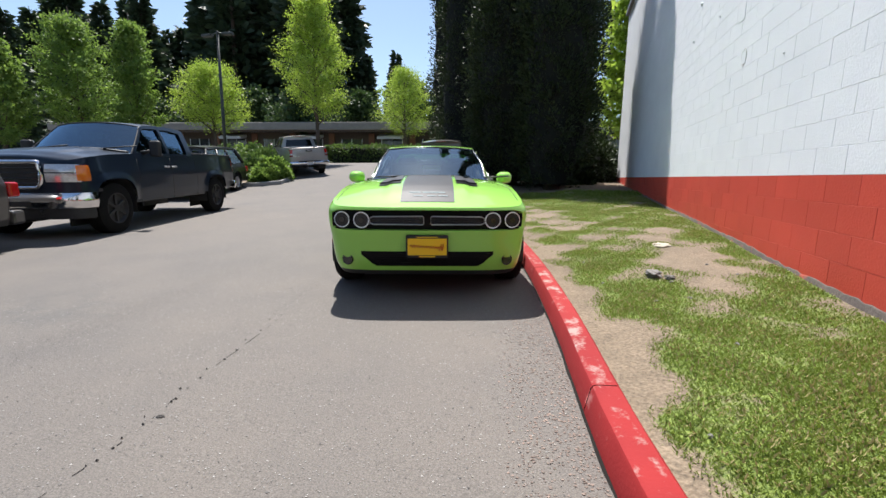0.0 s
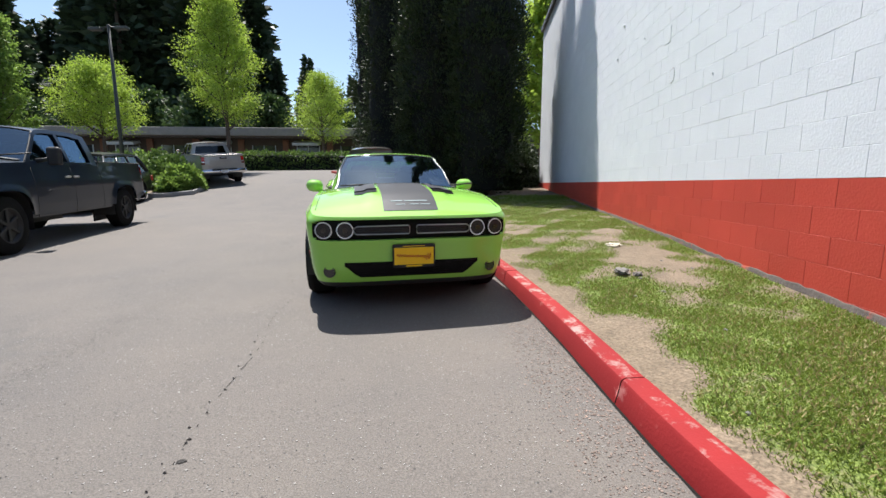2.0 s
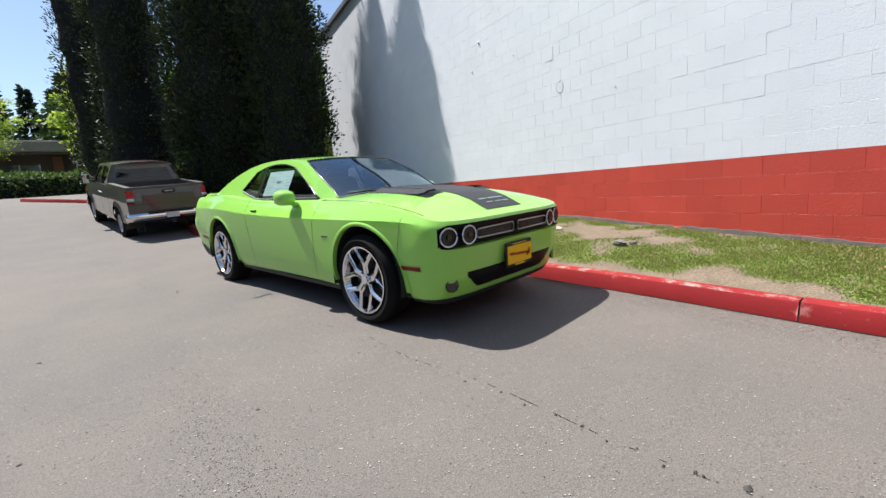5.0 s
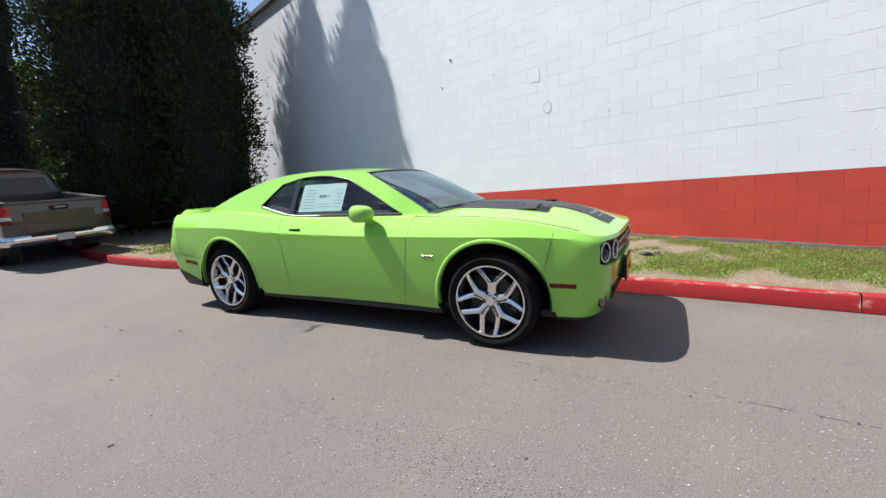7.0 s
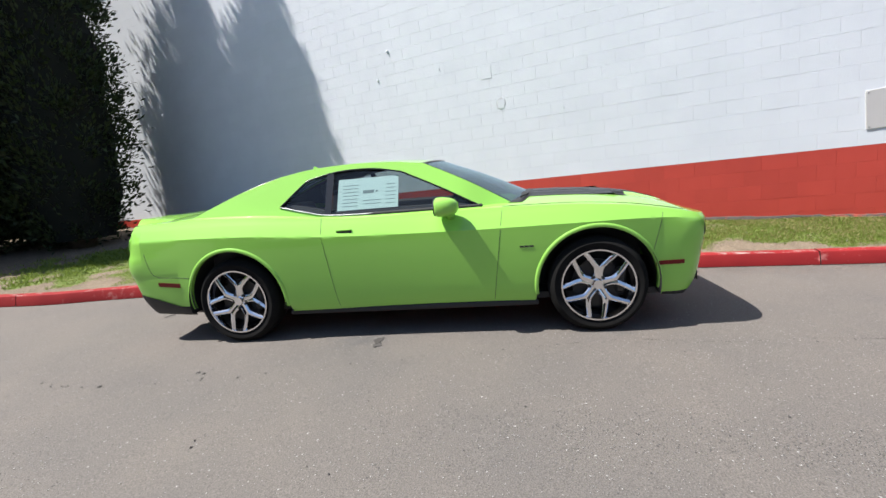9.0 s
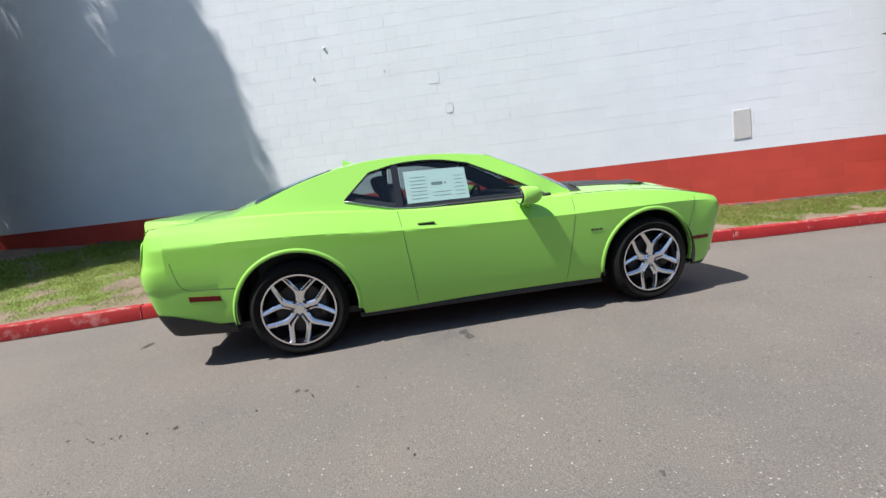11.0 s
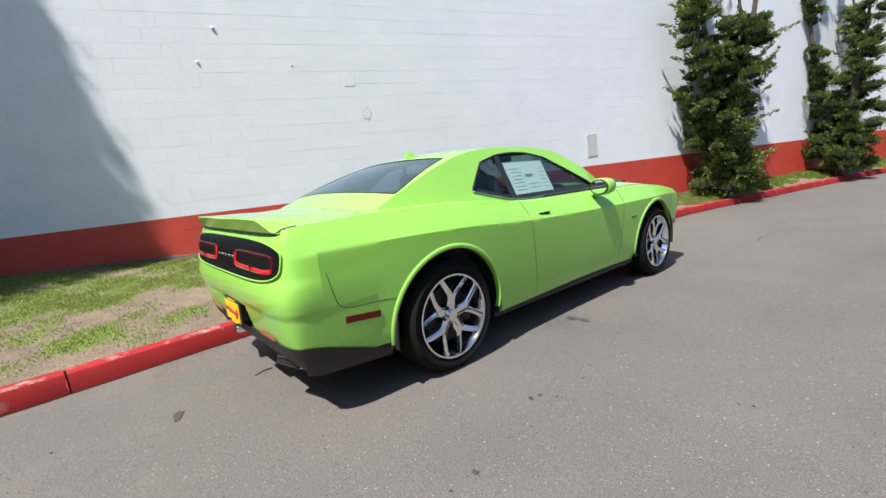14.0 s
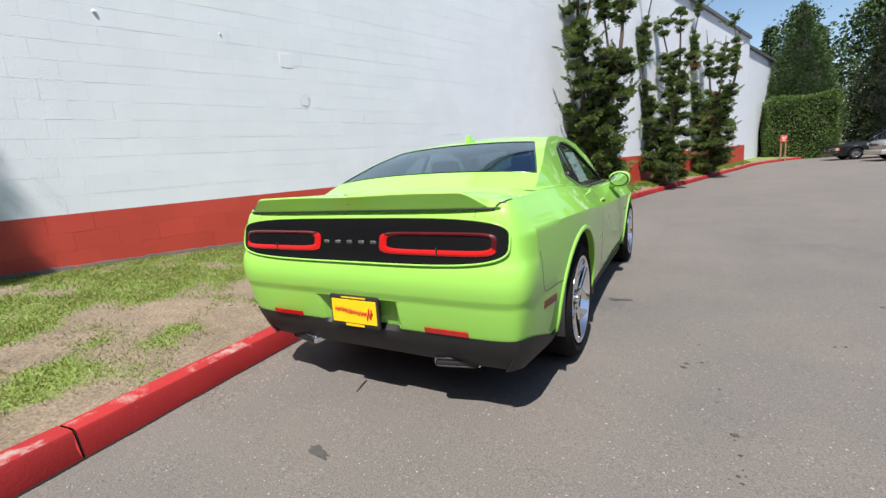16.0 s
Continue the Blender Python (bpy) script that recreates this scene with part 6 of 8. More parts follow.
    for x0, x1, z0, z1, nm in ((-1, 1, 0.9, 1.44, "cab_back"), (-1, 1, 1.80, 1.94, "cab_back"), (-1, -0.80, 1.44, 1.80, "cab_back"), (0.80, 1, 1.44, 1.80, "cab_back"), (-0.80, 0.80, 1.44, 1.80, "rear_pane")):
        rows = [[rear_(wr(max(z, 1.34)) * q, z) for q in np.linspace(x0, x1, 9)] for z in np.linspace(z0, z1, 6)]
        part(nm, grid_mesh(nm, rows, thick=0.0 if nm == "rear_pane" else 0.02), glass_mat if nm == "rear_pane" else paint, v)
    part("brake_light", boxed((0, -0.79, 1.955), (0.36, 0.03, 0.025), 0.006), M_DARKRED, v, "narrow high brake light")

    # bed
    y0, y1, zt, zf = yr + 0.10, -0.93, 1.42, 0.86
    for s in (1, -1):
        part("bed_wall", boxed((s * 0.84, (y0 + y1) / 2, (zt + zf) / 2), (0.07, y1 - y0, zt - zf), 0.01), paint, v)
        part("rail_cap", boxed((s * 0.875, (y0 + y1) / 2, zt + 0.004), (0.135, y1 - y0 + 0.08, 0.022), 0.008, 2), M_BLACKMATT, v)
    part("bed_floor", boxed((0, (y0 + y1) / 2, zf), (1.66, y1 - y0, 0.04)), M_BLACKMATT, v)
    part("bed_front", boxed((0, y1 + 0.02, (zt + zf) / 2), (1.7, 0.05, zt - zf), 0.01), paint, v)
    part("tailgate_rail", boxed((0, yr + 0.055, zt - 0.01), (1.62, 0.085, 0.06), 0.016, 2), paint, v)
    part("tailgate_recess", boxed((0, yr - 0.001, 1.10), (1.24, 0.012, 0.24), 0.004), paint, v)
    th = part("tailgate_handle", boxed((0, yr - 0.008, 1.285), (0.30, 0.03, 0.095), 0.02, 2), M_BLACKMATT, v)
    part("handle_lever", boxed((0, yr - 0.026, 1.29), (0.20, 0.014, 0.035), 0.006), M_SATIN, th)
    for s in (1, -1):
        lamp = new("tail_lamp")
        lamp.parent = v
        for z0, z1, mt in ((1.00, 1.08, M_DARKRED), (1.08, 1.15, M_LENSW), (1.15, 1.35, M_REDLENS)):
            skin_patch("lamp_lens", out, inset, lambda x, y: y < yr + 0.14 and x > 0.80, z0, z1, 0.012, mt, lamp, s)

    # nose
    for s in (1, -1):
        lamp = new("headlight")
        lamp.parent = v
        skin_patch("lens", out, inset, lambda x, y: y > yf - 0.19 and x > 0.52, 0.90, 1.17, 0.016, M_LENSW, lamp, s, label="clear headlamp with bright reflector")
        skin_patch("turn_lamp", out, inset, lambda x, y: yf - 0.30 < y < yf - 0.12 and x > 0.5, 0.915, 1.155, 0.018, M_AMBER, lamp, s, label="amber turn lamp")
        skin_patch("lamp_bar", out, inset, lambda x, y: y > yf - 0.14 and x > 0.54, 1.03, 1.05, 0.022, M_BLACKMATT, lamp, s)
        part("tow_hook", tube_mesh("tow_hook", [(s * 0.44, yf - 0.05, 0.47), (s * 0.44, yf + 0.05, 0.47), (s * 0.44, yf + 0.05, 0.41), (s * 0.44, yf - 0.05, 0.41)], 0.014, 6), M_BLACKMATT, v)
    gr = new("grille")
    gr.parent = v
    gp = lambda x, z, o: (x, float(np.interp(abs(x), [p[0] for p in out[::-1]][:26], [p[1] for p in out[::-1]][:26])) + o, z)
    rows = [[gp(x, z, 0.012) for x in np.linspace(-0.47, 0.47, 17)] for z in np.linspace(0.82, 1.19, 4)]
    part("grille_back", grid_mesh("grille_back", rows, thick=0.01), M_BLACKMATT, gr)
    ringp = [gp(x, 1.20, 0.03) for x in np.linspace(-0.49, 0.49, 9)] + [gp(0.495, z, 0.03) for z in (1.12, 1.0, 0.89)] + [gp(x, 0.815, 0.03) for x in np.linspace(0.44, -0.44, 9)] + [gp(-0.495, z, 0.03) for z in (0.89, 1.0, 1.12)]
    part("grille_surround", tube_mesh("grille_surround", ringp, 0.034, 8, True), M_CHROME, gr, "chrome grille surround")
    for k in range(4):
        part("grille_bar", tube_mesh("grille_bar", [gp(x, 0.88 + 0.078 * k, 0.026) for x in np.linspace(-0.46, 0.46, 9)], 0.010, 6), M_BLACKGLOSS, gr)
    chrome = skin_patch("front_bumper", out, lambda x, y, z: 0.0, lambda x, y: y > yf - 0.34, 0.50, 0.735, 0.060, M_CHROME, v, 0, 9, "chrome bumper", 0.03)
    skin_patch("air_dam", out, lambda x, y, z: 0.02, lambda x, y: y > yf - 0.34, 0.33, 0.50, 0.02, M_BLACKMATT, v, 0, 5)
    skin_patch("bumper_gap", out, lambda x, y, z: 0.012, lambda x, y: y > yf - 0.55, 0.735, 0.79, 0.012, M_BLACKMATT, v, 0, 4)
    for s in (1, -1):
        part("fog_lamp", disc((s * 0.62, gp(0.62, 0.5, 0.056)[1], 0.555), 0.055, 0.03, yaw=s * 20), M_BLACKGLOSS, chrome)
    part("bumper_opening", boxed((0, yf + 0.052, 0.575), (0.66, 0.02, 0.09), 0.01), M_BLACKMATT, chrome)
    skin_patch("rear_bumper", out, lambda x, y, z: 0.0, lambda x, y: y < yr + 0.16, 0.56, 0.755, 0.075, M_CHROME, v, 0, 7, "chrome step bumper", 0.03)
    part("bumper_step", boxed((0, yr - 0.07, 0.765), (1.1, 0.15, 0.02), 0.006), M_BLACKMATT, v)
    part("plate", boxed((0, yr - 0.085, 0.66), (0.31, 0.012, 0.15), 0.004), M_PRINT, v)
    part("hitch", boxed((0, yr - 0.02, 0.50), (0.09, 0.3, 0.09), 0.01), M_BLACKMATT, v)

    for s in (1, -1):
        for yl, za, zb in ((1.17, 0.50, 1.28), (0.085, 0.50, 1.30), (-0.915, 0.50, 1.39)):
            part("door_gap", tube_mesh("door_gap", [(s * (wid(yl) - inset(0, yl, z) - 0.002), yl, z) for z in np.linspace(za, zb, 9)], 0.006, 5), M_BLACKMATT, v)
        for yl in (0.25, -0.02):
            part("door_handle", boxed((s * 0.99, yl, 1.13), (0.03, 0.17, 0.032), 0.010, 2), M_SATIN, v, "bright door handle")
        mir = new("door_mirror")
        mir.parent = v
        part("mirror_shell", boxed((s * 1.16, 0.88, 1.47), (0.20, 0.11, 0.30), 0.045, 3), M_BLACKMATT, mir)
        part("mirror_glass", boxed((s * 1.16, 0.822, 1.47), (0.155, 0.006, 0.25), 0.003), M_MIRROR, mir)
        part("mirror_arm", tube_mesh("mirror_arm", [(s * 0.92, 0.93, 1.39), (s * 1.02, 0.91, 1.41), (s * 1.10, 0.89, 1.43)], [0.04, 0.032, 0.035], 8), M_BLACKMATT, mir)
        part("rocker", boxed((s * 0.90, 0.0, base - 0.01), (0.12, 2 * (wb / 2 - ar) - 0.02, 0.10), 0.03, 2), paint, v)
        for c in ay:
            rows = [[(s * x, c + (ar + 0.01) * math.copysign(abs(math.cos(a)) ** 0.67, math.cos(a)), R + (ar + 0.01) * 0.98 * max(math.sin(a), 0) ** 0.67 if math.sin(a) > 0 else R - 0.12) for x in (hw - 0.02, hw - 0.42)] for a in np.linspace(-0.3, math.pi + 0.3, 28)]
            part("wheel_housing", grid_mesh("wheel_housing", rows, flip=s > 0), M_BLACKMATT, v)
            part("inner_housing", boxed((s * 0.56, c, R + 0.12), (0.03, 2 * ar, 0.75)), M_BLACKMATT, v)
        part("seat", boxed((s * 0.4, 0.05, 1.30), (0.50, 0.16, 0.56), 0.07, 2), M_SEAT, v)
        part("headrest", boxed((s * 0.4, 0.0, 1.62), (0.28, 0.11, 0.18), 0.05, 2), M_SEAT, v)
    part("rear_bench", boxed((0, -0.62, 1.28), (1.4, 0.14, 0.5), 0.05, 2), M_SEAT, v)
    part("dashboard", boxed((0, 1.02, 1.22), (1.60, 0.34, 0.20), 0.05, 2), M_INTERIOR, v)
    part("cabin_floor", boxed((0, 0.2, 1.0), (1.72, 2.0, 0.05)), M_INTERIOR, v)
    part("underbody", boxed((0, -0.1, 0.53), (1.1, 5.2, 0.14), 0.03), M_BLACKMATT, v)
    for c in ay:
        part("axle", tube_mesh("axle", [(-0.75, c, R), (0.75, c, R)], 0.06, 8), M_BLACKMATT, v)
    wp = plain_wheel(R, 0.28, rim_mat)
    for c in ay:
        for s in (1, -1):
            w = new("wheel")
            w.parent = v
            w.matrix_basis = pose(s * (hw - 0.15), c, R, 0, 0, 0 if s > 0 else 180)
            for nm, me in wp:
                part(nm, me, None, w)
    return v


M_GLASSBLUE = glass("pickup glass", (0.14, 0.21, 0.25), spec=1.5, coated=(0.55, 0.80, 1.0))
M_GLASSPRIVACY = glass("dark privacy glass", (0.05, 0.055, 0.06), spec=0.5)
M_LENSW = mat("headlamp reflector", (0.75, 0.76, 0.76), (0.45, 0.45, 0.45), scale=40, rough=0.12, metal=0.5, coat=1.0)
SEDAN = dict(L=4.75, W=1.82, belt=0.93, H=1.45, base=0.24, wb=2.72, R=0.32, nose=0.92, hood=(0.93, 0.76), tail_z=0.98, panes=3,
             cab=((0.92, 0.93), (0.18, 1.40), (-0.85, 1.40), (-1.55, 0.98)))
SUV = dict(L=4.7, W=1.88, belt=1.08, H=1.75, base=0.34, wb=2.7, R=0.36, nose=0.9, hood=(1.08, 0.98), tail_z=1.08, panes=3,
           cab=((0.95, 1.08), (0.35, 1.66), (-1.95, 1.64), (-2.2, 1.08)))


def park(x, y, fx, fy, dz=0.0):
    """The pose of a vehicle at (x, y) that faces (fx, fy), on the sloping ground."""
    n = math.hypot(fx, fy)
    fx, fy = fx / n, fy / n
    slope = float(gz(y + 1.5) - gz(y - 1.5)) / 3
    return pose(x, y, float(gz(y)) + dz, 0, 0, math.degrees(math.atan2(-fx, fy))) @ pose(0, 0, 0, math.degrees(math.atan(slope * fy)), -math.degrees(math.atan(slope * -fx)), 0)


pickup("dark blue extended-cab pickup with chrome bumper and black wheels", park(-9.17, 7.82, 0.327, -0.945), M_BLUEPAINT, M_BLACKMATT, M_GLASSBLUE, 0.43, 0.54)
pickup("silver pickup seen from its tailgate beside a planted bed", park(-14.60, 21.9, -0.71, 0.70) @ Matrix.Diagonal((0.95, 0.97, 0.95, 1)), M_SILVERPAINT, M_SATIN, M_GLASSPRIVACY, 0.40)
pickup("grey pickup with chrome rear bumper parked under the dark trees", park(-4.85, 16.85, -0.30, 0.954) @ Matrix.Diagonal((0.92, 0.88, 0.92, 1)), M_GREYPAINT, M_SATIN, M_GLASSPRIVACY, 0.40)
vehicle("suv", "dark green suv with silver rear bumper on the drive", park(-7.6, 2.3, 0.316, -0.949), SUV, M_GREYPAINT)
vehicle("suv", "dark suv parked behind the blue pickup truck", park(-13.5, 13.9, 0.316, -0.949), SUV, M_BLACKPAINT)
vehicle("sedan", "black sedan parked near the tall hedge", park(-4.2, -24.8, 0.93, 0.37), SEDAN, M_BLACKPAINT)
vehicle("suv", "silver suv parked beside the black sedan", park(-6.1, -21.4, 0.93, 0.37), SUV, M_SILVERPAINT)


# ---- plants ----
def cards(P, D, size, rng, fold=0.25, aspect=0.45):
    """Leaf sprays: one folded diamond of four points at each place P, pointing along D. Returns verts and faces."""
    n = len(P)
    D = D / np.linalg.norm(D, axis=1, keepdims=True)
    R = rng.normal(size=(n, 3))
    S = np.cross(D, R)
    S /= np.linalg.norm(S, axis=1, keepdims=True) + 1e-9
    N = np.cross(S, D)
    sz = (size * rng.uniform(0.6, 1.35, n))[:, None]
    a = P
    b = P + D * sz * 0.5 + S * sz * aspect * 0.5 + N * sz * fold * 0.3
    c = P + D * sz
    d = P + D * sz * 0.5 - S * sz * aspect * 0.5 + N * sz * fold * 0.3
    V = np.stack([a, b, c, d], 1).reshape(-1, 3)
    return V, n


def card_mesh(name, V, mtl):
    n = len(V) // 4
    me = bpy.data.meshes.new(name)
    me.vertices.add(len(V))
    me.vertices.foreach_set("co", np.ascontiguousarray(V, np.float32).ravel())
    me.loops.add(4 * n)
    me.loops.foreach_set("vertex_index", np.arange(4 * n, dtype=np.int32))
    me.polygons.add(n)
    me.polygons.foreach_set("loop_start", np.arange(0, 4 * n, 4, dtype=np.int32))
    me.update(calc_edges=True)
    me.materials.append(mtl)
    return me


def lumpy(rng, k=7):
    """A smooth random function of direction and height, about -1 to 1."""
    A, B, C = rng.uniform(0, 6.3, k), rng.integers(1, 7, k), rng.uniform(0.4, 2.6, k)
    return lambda th, h: sum(np.sin(b * th + c * h * (1 + 0.3 * i) + a) for i, (a, b, c) in enumerate(zip(A, B, C))) / (k ** 0.5)


def column_tree(x, y, z, R, H, n, seed, size=0.11, skirt=0.25, taper=0.62, label="", group="dark evergreens by the wall", mtl=None, clumps=900, point=1.0):
    """A dense columnar evergreen: trunk, a near-black core that paints the crown's inner shade, and an uneven coat of
    feathery clumps, each of many small sprays.
    """
    rng = np.random.default_rng(seed)
    t = thing("evergreen_tree", label, "tree", pose(x, y, z), group)
    part("trunk", tube_mesh("trunk", [(0, 0, -0.2), (0.05, 0, H * 0.3), (0, 0.05, H * 0.8)], [0.28, 0.22, 0.05], 10), M_BARK, t)
    lf = lumpy(rng)
    prof = lambda u: np.minimum(1.0, 0.62 + u * 4.5) * np.clip((1 - u) / taper, 0.015, 1) ** point
    rad = lambda u, th: R * prof(u) * (1 + 0.09 * lf(th, u * H * 0.9) + 0.05 * np.sin(9 * th + 7 * u * H))
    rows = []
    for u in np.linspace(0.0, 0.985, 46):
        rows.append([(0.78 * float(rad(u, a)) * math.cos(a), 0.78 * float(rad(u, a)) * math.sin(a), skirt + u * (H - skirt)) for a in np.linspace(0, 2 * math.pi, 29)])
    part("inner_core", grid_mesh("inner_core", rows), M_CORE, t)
    # clump centres spread by the surface's area
    u = rng.uniform(0, 1, clumps * 6)
    u = u[rng.uniform(0, 1, len(u)) < 0.12 + 0.88 * prof(u)][:clumps]
    clumps = len(u)
    th = rng.uniform(0, 2 * math.pi, clumps)
    r = rad(u, th) * rng.uniform(0.84, 1.03, clumps)
    C = np.stack([r * np.cos(th), r * np.sin(th), skirt + u * (H - skirt)], 1)
    cs = (0.10 + 0.20 * prof(u)) * R / 1.5 * rng.uniform(0.6, 1.35, clumps)
    k = rng.integers(0, clumps, n)
    G = rng.normal(0, 0.55, (n, 3)) * [1, 1, 1.25]
    P = C[k] + G * cs[k][:, None]
    out_ = np.stack([np.cos(th[k]), np.sin(th[k]), np.full(n, 0.95)], 1)
    D = out_ * 0.8 + G * 0.75 + rng.normal(0, 0.35, (n, 3))
    V, _ = cards(P, D, size, rng, aspect=0.42)
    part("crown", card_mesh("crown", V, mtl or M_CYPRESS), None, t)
    return t


def leafy_tree(x, y, z, H, bottom, R, n, seed, mtl, size=0.30, label="", columnar=False, group="street trees"):
    """A young broadleaf: tapered trunk, limbs, and many small leaves in uneven clumps."""
    rng = np.random.default_rng(seed)
    t = thing("broadleaf_tree", label, "tree", pose(x, y, z), group)
    trunk = [(0, 0, -0.3), (0.04, 0.03, bottom * 0.6), (-0.05, 0.02, bottom + (H - bottom) * 0.35), (0, 0, H * 0.93)]
    part("trunk", tube_mesh("trunk", [tuple(p) for p in spline(trunk, 5)], list(np.linspace(0.13 + H * 0.006, 0.02, 16)), 8), M_BARK, t)
    C = []
    nl = 34
    lv, lf_ = [], []
    for i in range(nl):
        u = (i + 0.5) / nl
        a = i * 2.4 + rng.uniform(-0.4, 0.4)
        z0 = bottom * 0.9 + (H - bottom) * u * 0.82
        w = R * min(1.0, 0.6 + 2.0 * u) * (1 - u) ** 0.62 * rng.uniform(0.6, 1.15) + 0.12
        up = (0.75 if columnar else 0.42) * w + 0.3
        end = (w * math.cos(a), w * math.sin(a), z0 + up)
        V, F = tube([(0, 0, z0 - 0.1), (end[0] * 0.5, end[1] * 0.5, z0 + up * 0.4), end], [0.055 * (1 - u) + 0.02, 0.03, 0.012], 5)
        lf_ += [tuple(k + len(lv) for k in f) for f in F]
        lv += V
        for q in np.linspace(0.4, 1.05, 5):
            C.append((end[0] * q, end[1] * q, z0 + up * q, 0.24 * R * rng.uniform(0.5, 1.2) * (1.25 - 0.5 * q)))
    part("branchwork", mesh_of("branchwork", lv, lf_, True), M_BARK, t)
    C = np.array(C)
    k = rng.integers(0, len(C), n)
    G = rng.normal(0, 0.66, (n, 3)) * [1, 1, 0.55]
    P = C[k, :3] + G * C[k, 3:4]
    D = G + rng.normal(0, 0.8, (n, 3)) + [0, 0, 0.1]
    V, _ = cards(P, D, size, rng, aspect=0.75)
    part("crown", card_mesh("crown", V, mtl), None, t)
    return t


def fir_mesh(seed, H, R, n):
    rng = np.random.default_rng(seed)
    u = rng.beta(0.9, 1.15, n)
    th = rng.uniform(0, 2 * math.pi, n)
    layer = 0.66 + 0.34 * np.sin(u * H * 1.9 + 1.5 * np.sin(th * 2 + seed)) + 0.15 * np.sin(th * 5 + u * 17)
    r = R * (1 - u) ** 0.95 * layer * rng.uniform(0.2, 1.0, n) ** 0.6 + 0.08
    P = np.stack([r * np.cos(th), r * np.sin(th), 2.0 + u * (H - 2) - 0.12 * r], 1)
    D = np.stack([np.cos(th), np.sin(th), rng.uniform(-0.5, 0.35, n)], 1) + rng.normal(0, 0.25, (n, 3))
    V, _ = cards(P, D, 1.85, rng, aspect=0.5)
    return card_mesh("crown", V, M_FIR)


FIRS = [(fir_mesh(s, 40, 8.2, 2400), 40) for s in (1, 2, 3)]
FIR_TRUNK = tube_mesh("trunk", [(0, 0, -2), (0, 0, 20), (0, 0, 39)], [0.5, 0.33, 0.05], 8)
FIR_TRUNK.materials.append(M_BARK)


def fir(x, y, z, h, k, turn):
    t = thing("fir_tree", "tall dark conifer in the wood behind the car park", "tree", pose(x, y, z, 0, 0, turn) @ Matrix.Diagonal((h / 40 * 1.05, h / 40 * 1.05, h / 40, 1)), "wood behind")
    part("trunk", FIR_TRUNK, None, t)
    part("crown", FIRS[k % 3][0], None, t)


rf = random.Random(11)
for i in range(104):
    # a belt two deep along the far side, higher on the one hand
    a = i / 103
    x = -118 + 108 * a + rf.uniform(-2, 2)
    y = 62 + 34 * a + rf.uniform(-6, 9) + 6 * (i % 2)
    h = 29 + rf.uniform(-6, 6) if a < 0.36 else (41 + rf.uniform(-9, 6) if a < 0.66 else 19 + rf.uniform(-4, 4))
    if a > 0.66 and i % 3:
        continue
    fir(x, y, 3.2, h, i, rf.uniform(0, 360))
# mostly unseen row, added so that the coupe's side glass reflects dark trees
for i in range(14):
    fir(-92 + rf.uniform(-8, 8), -60 + i * 9.5 + rf.uniform(-3, 3), 0.3, 26 + rf.uniform(-6, 6), i, rf.uniform(0, 360))
for i in range(10):
    fir(-45 + i * 8 + rf.uniform(-3, 3), -88 + rf.uniform(-6, 6), 1.5, 15 + rf.uniform(-3, 4), i, rf.uniform(0, 360))

for i in range(8):
    leafy_tree(-72 + i * 8.0 + rf.uniform(-2, 2), 54 + i * 2.2 + rf.uniform(-2, 2), 3.0, 12.5 + rf.uniform(-2, 2), 0.8, 4.6, 5000, 110 + i, M_FARWOOD, 0.55, "grey-green rounded tree before the wood", group="far wood")

# the dark evergreens by the wall
for ex, ey, er, eh, en, eseed, etaper, epoint, elabel in (
        (-2.25, 17.00, 1.52, 10.6, 64000, 5, 0.45, 0.8, "huge dense dark evergreen near the block wall"),
        (-0.72, 15.40, 1.12, 13.6, 46000, 6, 0.56, 0.75, "pointed dense dark evergreen near the block wall"),
        (-0.60, 17.45, 1.24, 14.2, 52000, 7, 0.54, 1.0, "tallest dense dark evergreen near the block wall"),
        (-4.85, 20.30, 1.08, 15.0, 32000, 8, 0.30, 0.8, "tall narrow dark evergreen column behind a pickup"),
        (-6.30, 23.40, 1.02, 16.0, 24000, 9, 0.30, 0.8, "tall narrow dark evergreen column beside its twin")):
    column_tree(ex, ey, float(lawn_z(ex, ey)) - 0.1 if ey < 19 else float(gz(ey)), er, eh, int(en * 0.75), eseed, taper=etaper, point=epoint, label=elabel, clumps=int(60 * er * eh))

# dark shrubs in the shade between the evergreens and the wall's end
SHADE_SHRUBS = ((0.75, 18.9, 0.75, 1.5), (1.0, 20.2, 0.8, 1.9), (-0.3, 20.6, 0.9, 1.6), (0.2, 17.2, 0.5, 0.7))

# broadleaf trees of the car park
leafy_tree(-17.8, 29.0, 1.9, 12.9, 3.0, 2.7, 26000, 21, M_MAPLE, 0.115, "tall young tree with bright spring leaves", True)
leafy_tree(-16.4, 42.9, 2.6, 10.2, 2.6, 3.4, 17000, 22, M_MAPLE, 0.12, "small tree in pale yellow-green leaf")
leafy_tree(-27.2, 29.4, 2.0, 8.2, 2.4, 3.2, 19000, 23, M_MAPLE, 0.12, "round young tree in bright spring leaf")
leafy_tree(-37.2, 26.5, 1.8, 12.5, 2.0, 3.3, 17100, 24, M_MAPLE_DARK, 0.17, "broad green tree behind parked trucks")
leafy_tree(-31.0, 26.2, 1.8, 11.4, 1.2, 2.0, 14250, 25, M_MAPLE_DARK, 0.17, "columnar green tree behind parked trucks", True)
leafy_tree(-37.0, 21.3, 1.3, 9.6, 1.4, 2.0, 13300, 26, M_MAPLE_DARK, 0.17, "columnar green tree at the lot's edge", True)
leafy_tree(-44.0, 24.0, 1.6, 9.0, 1.8, 2.6, 11400, 27, M_MAPLE, 0.16, "bright green tree at the lot's edge")
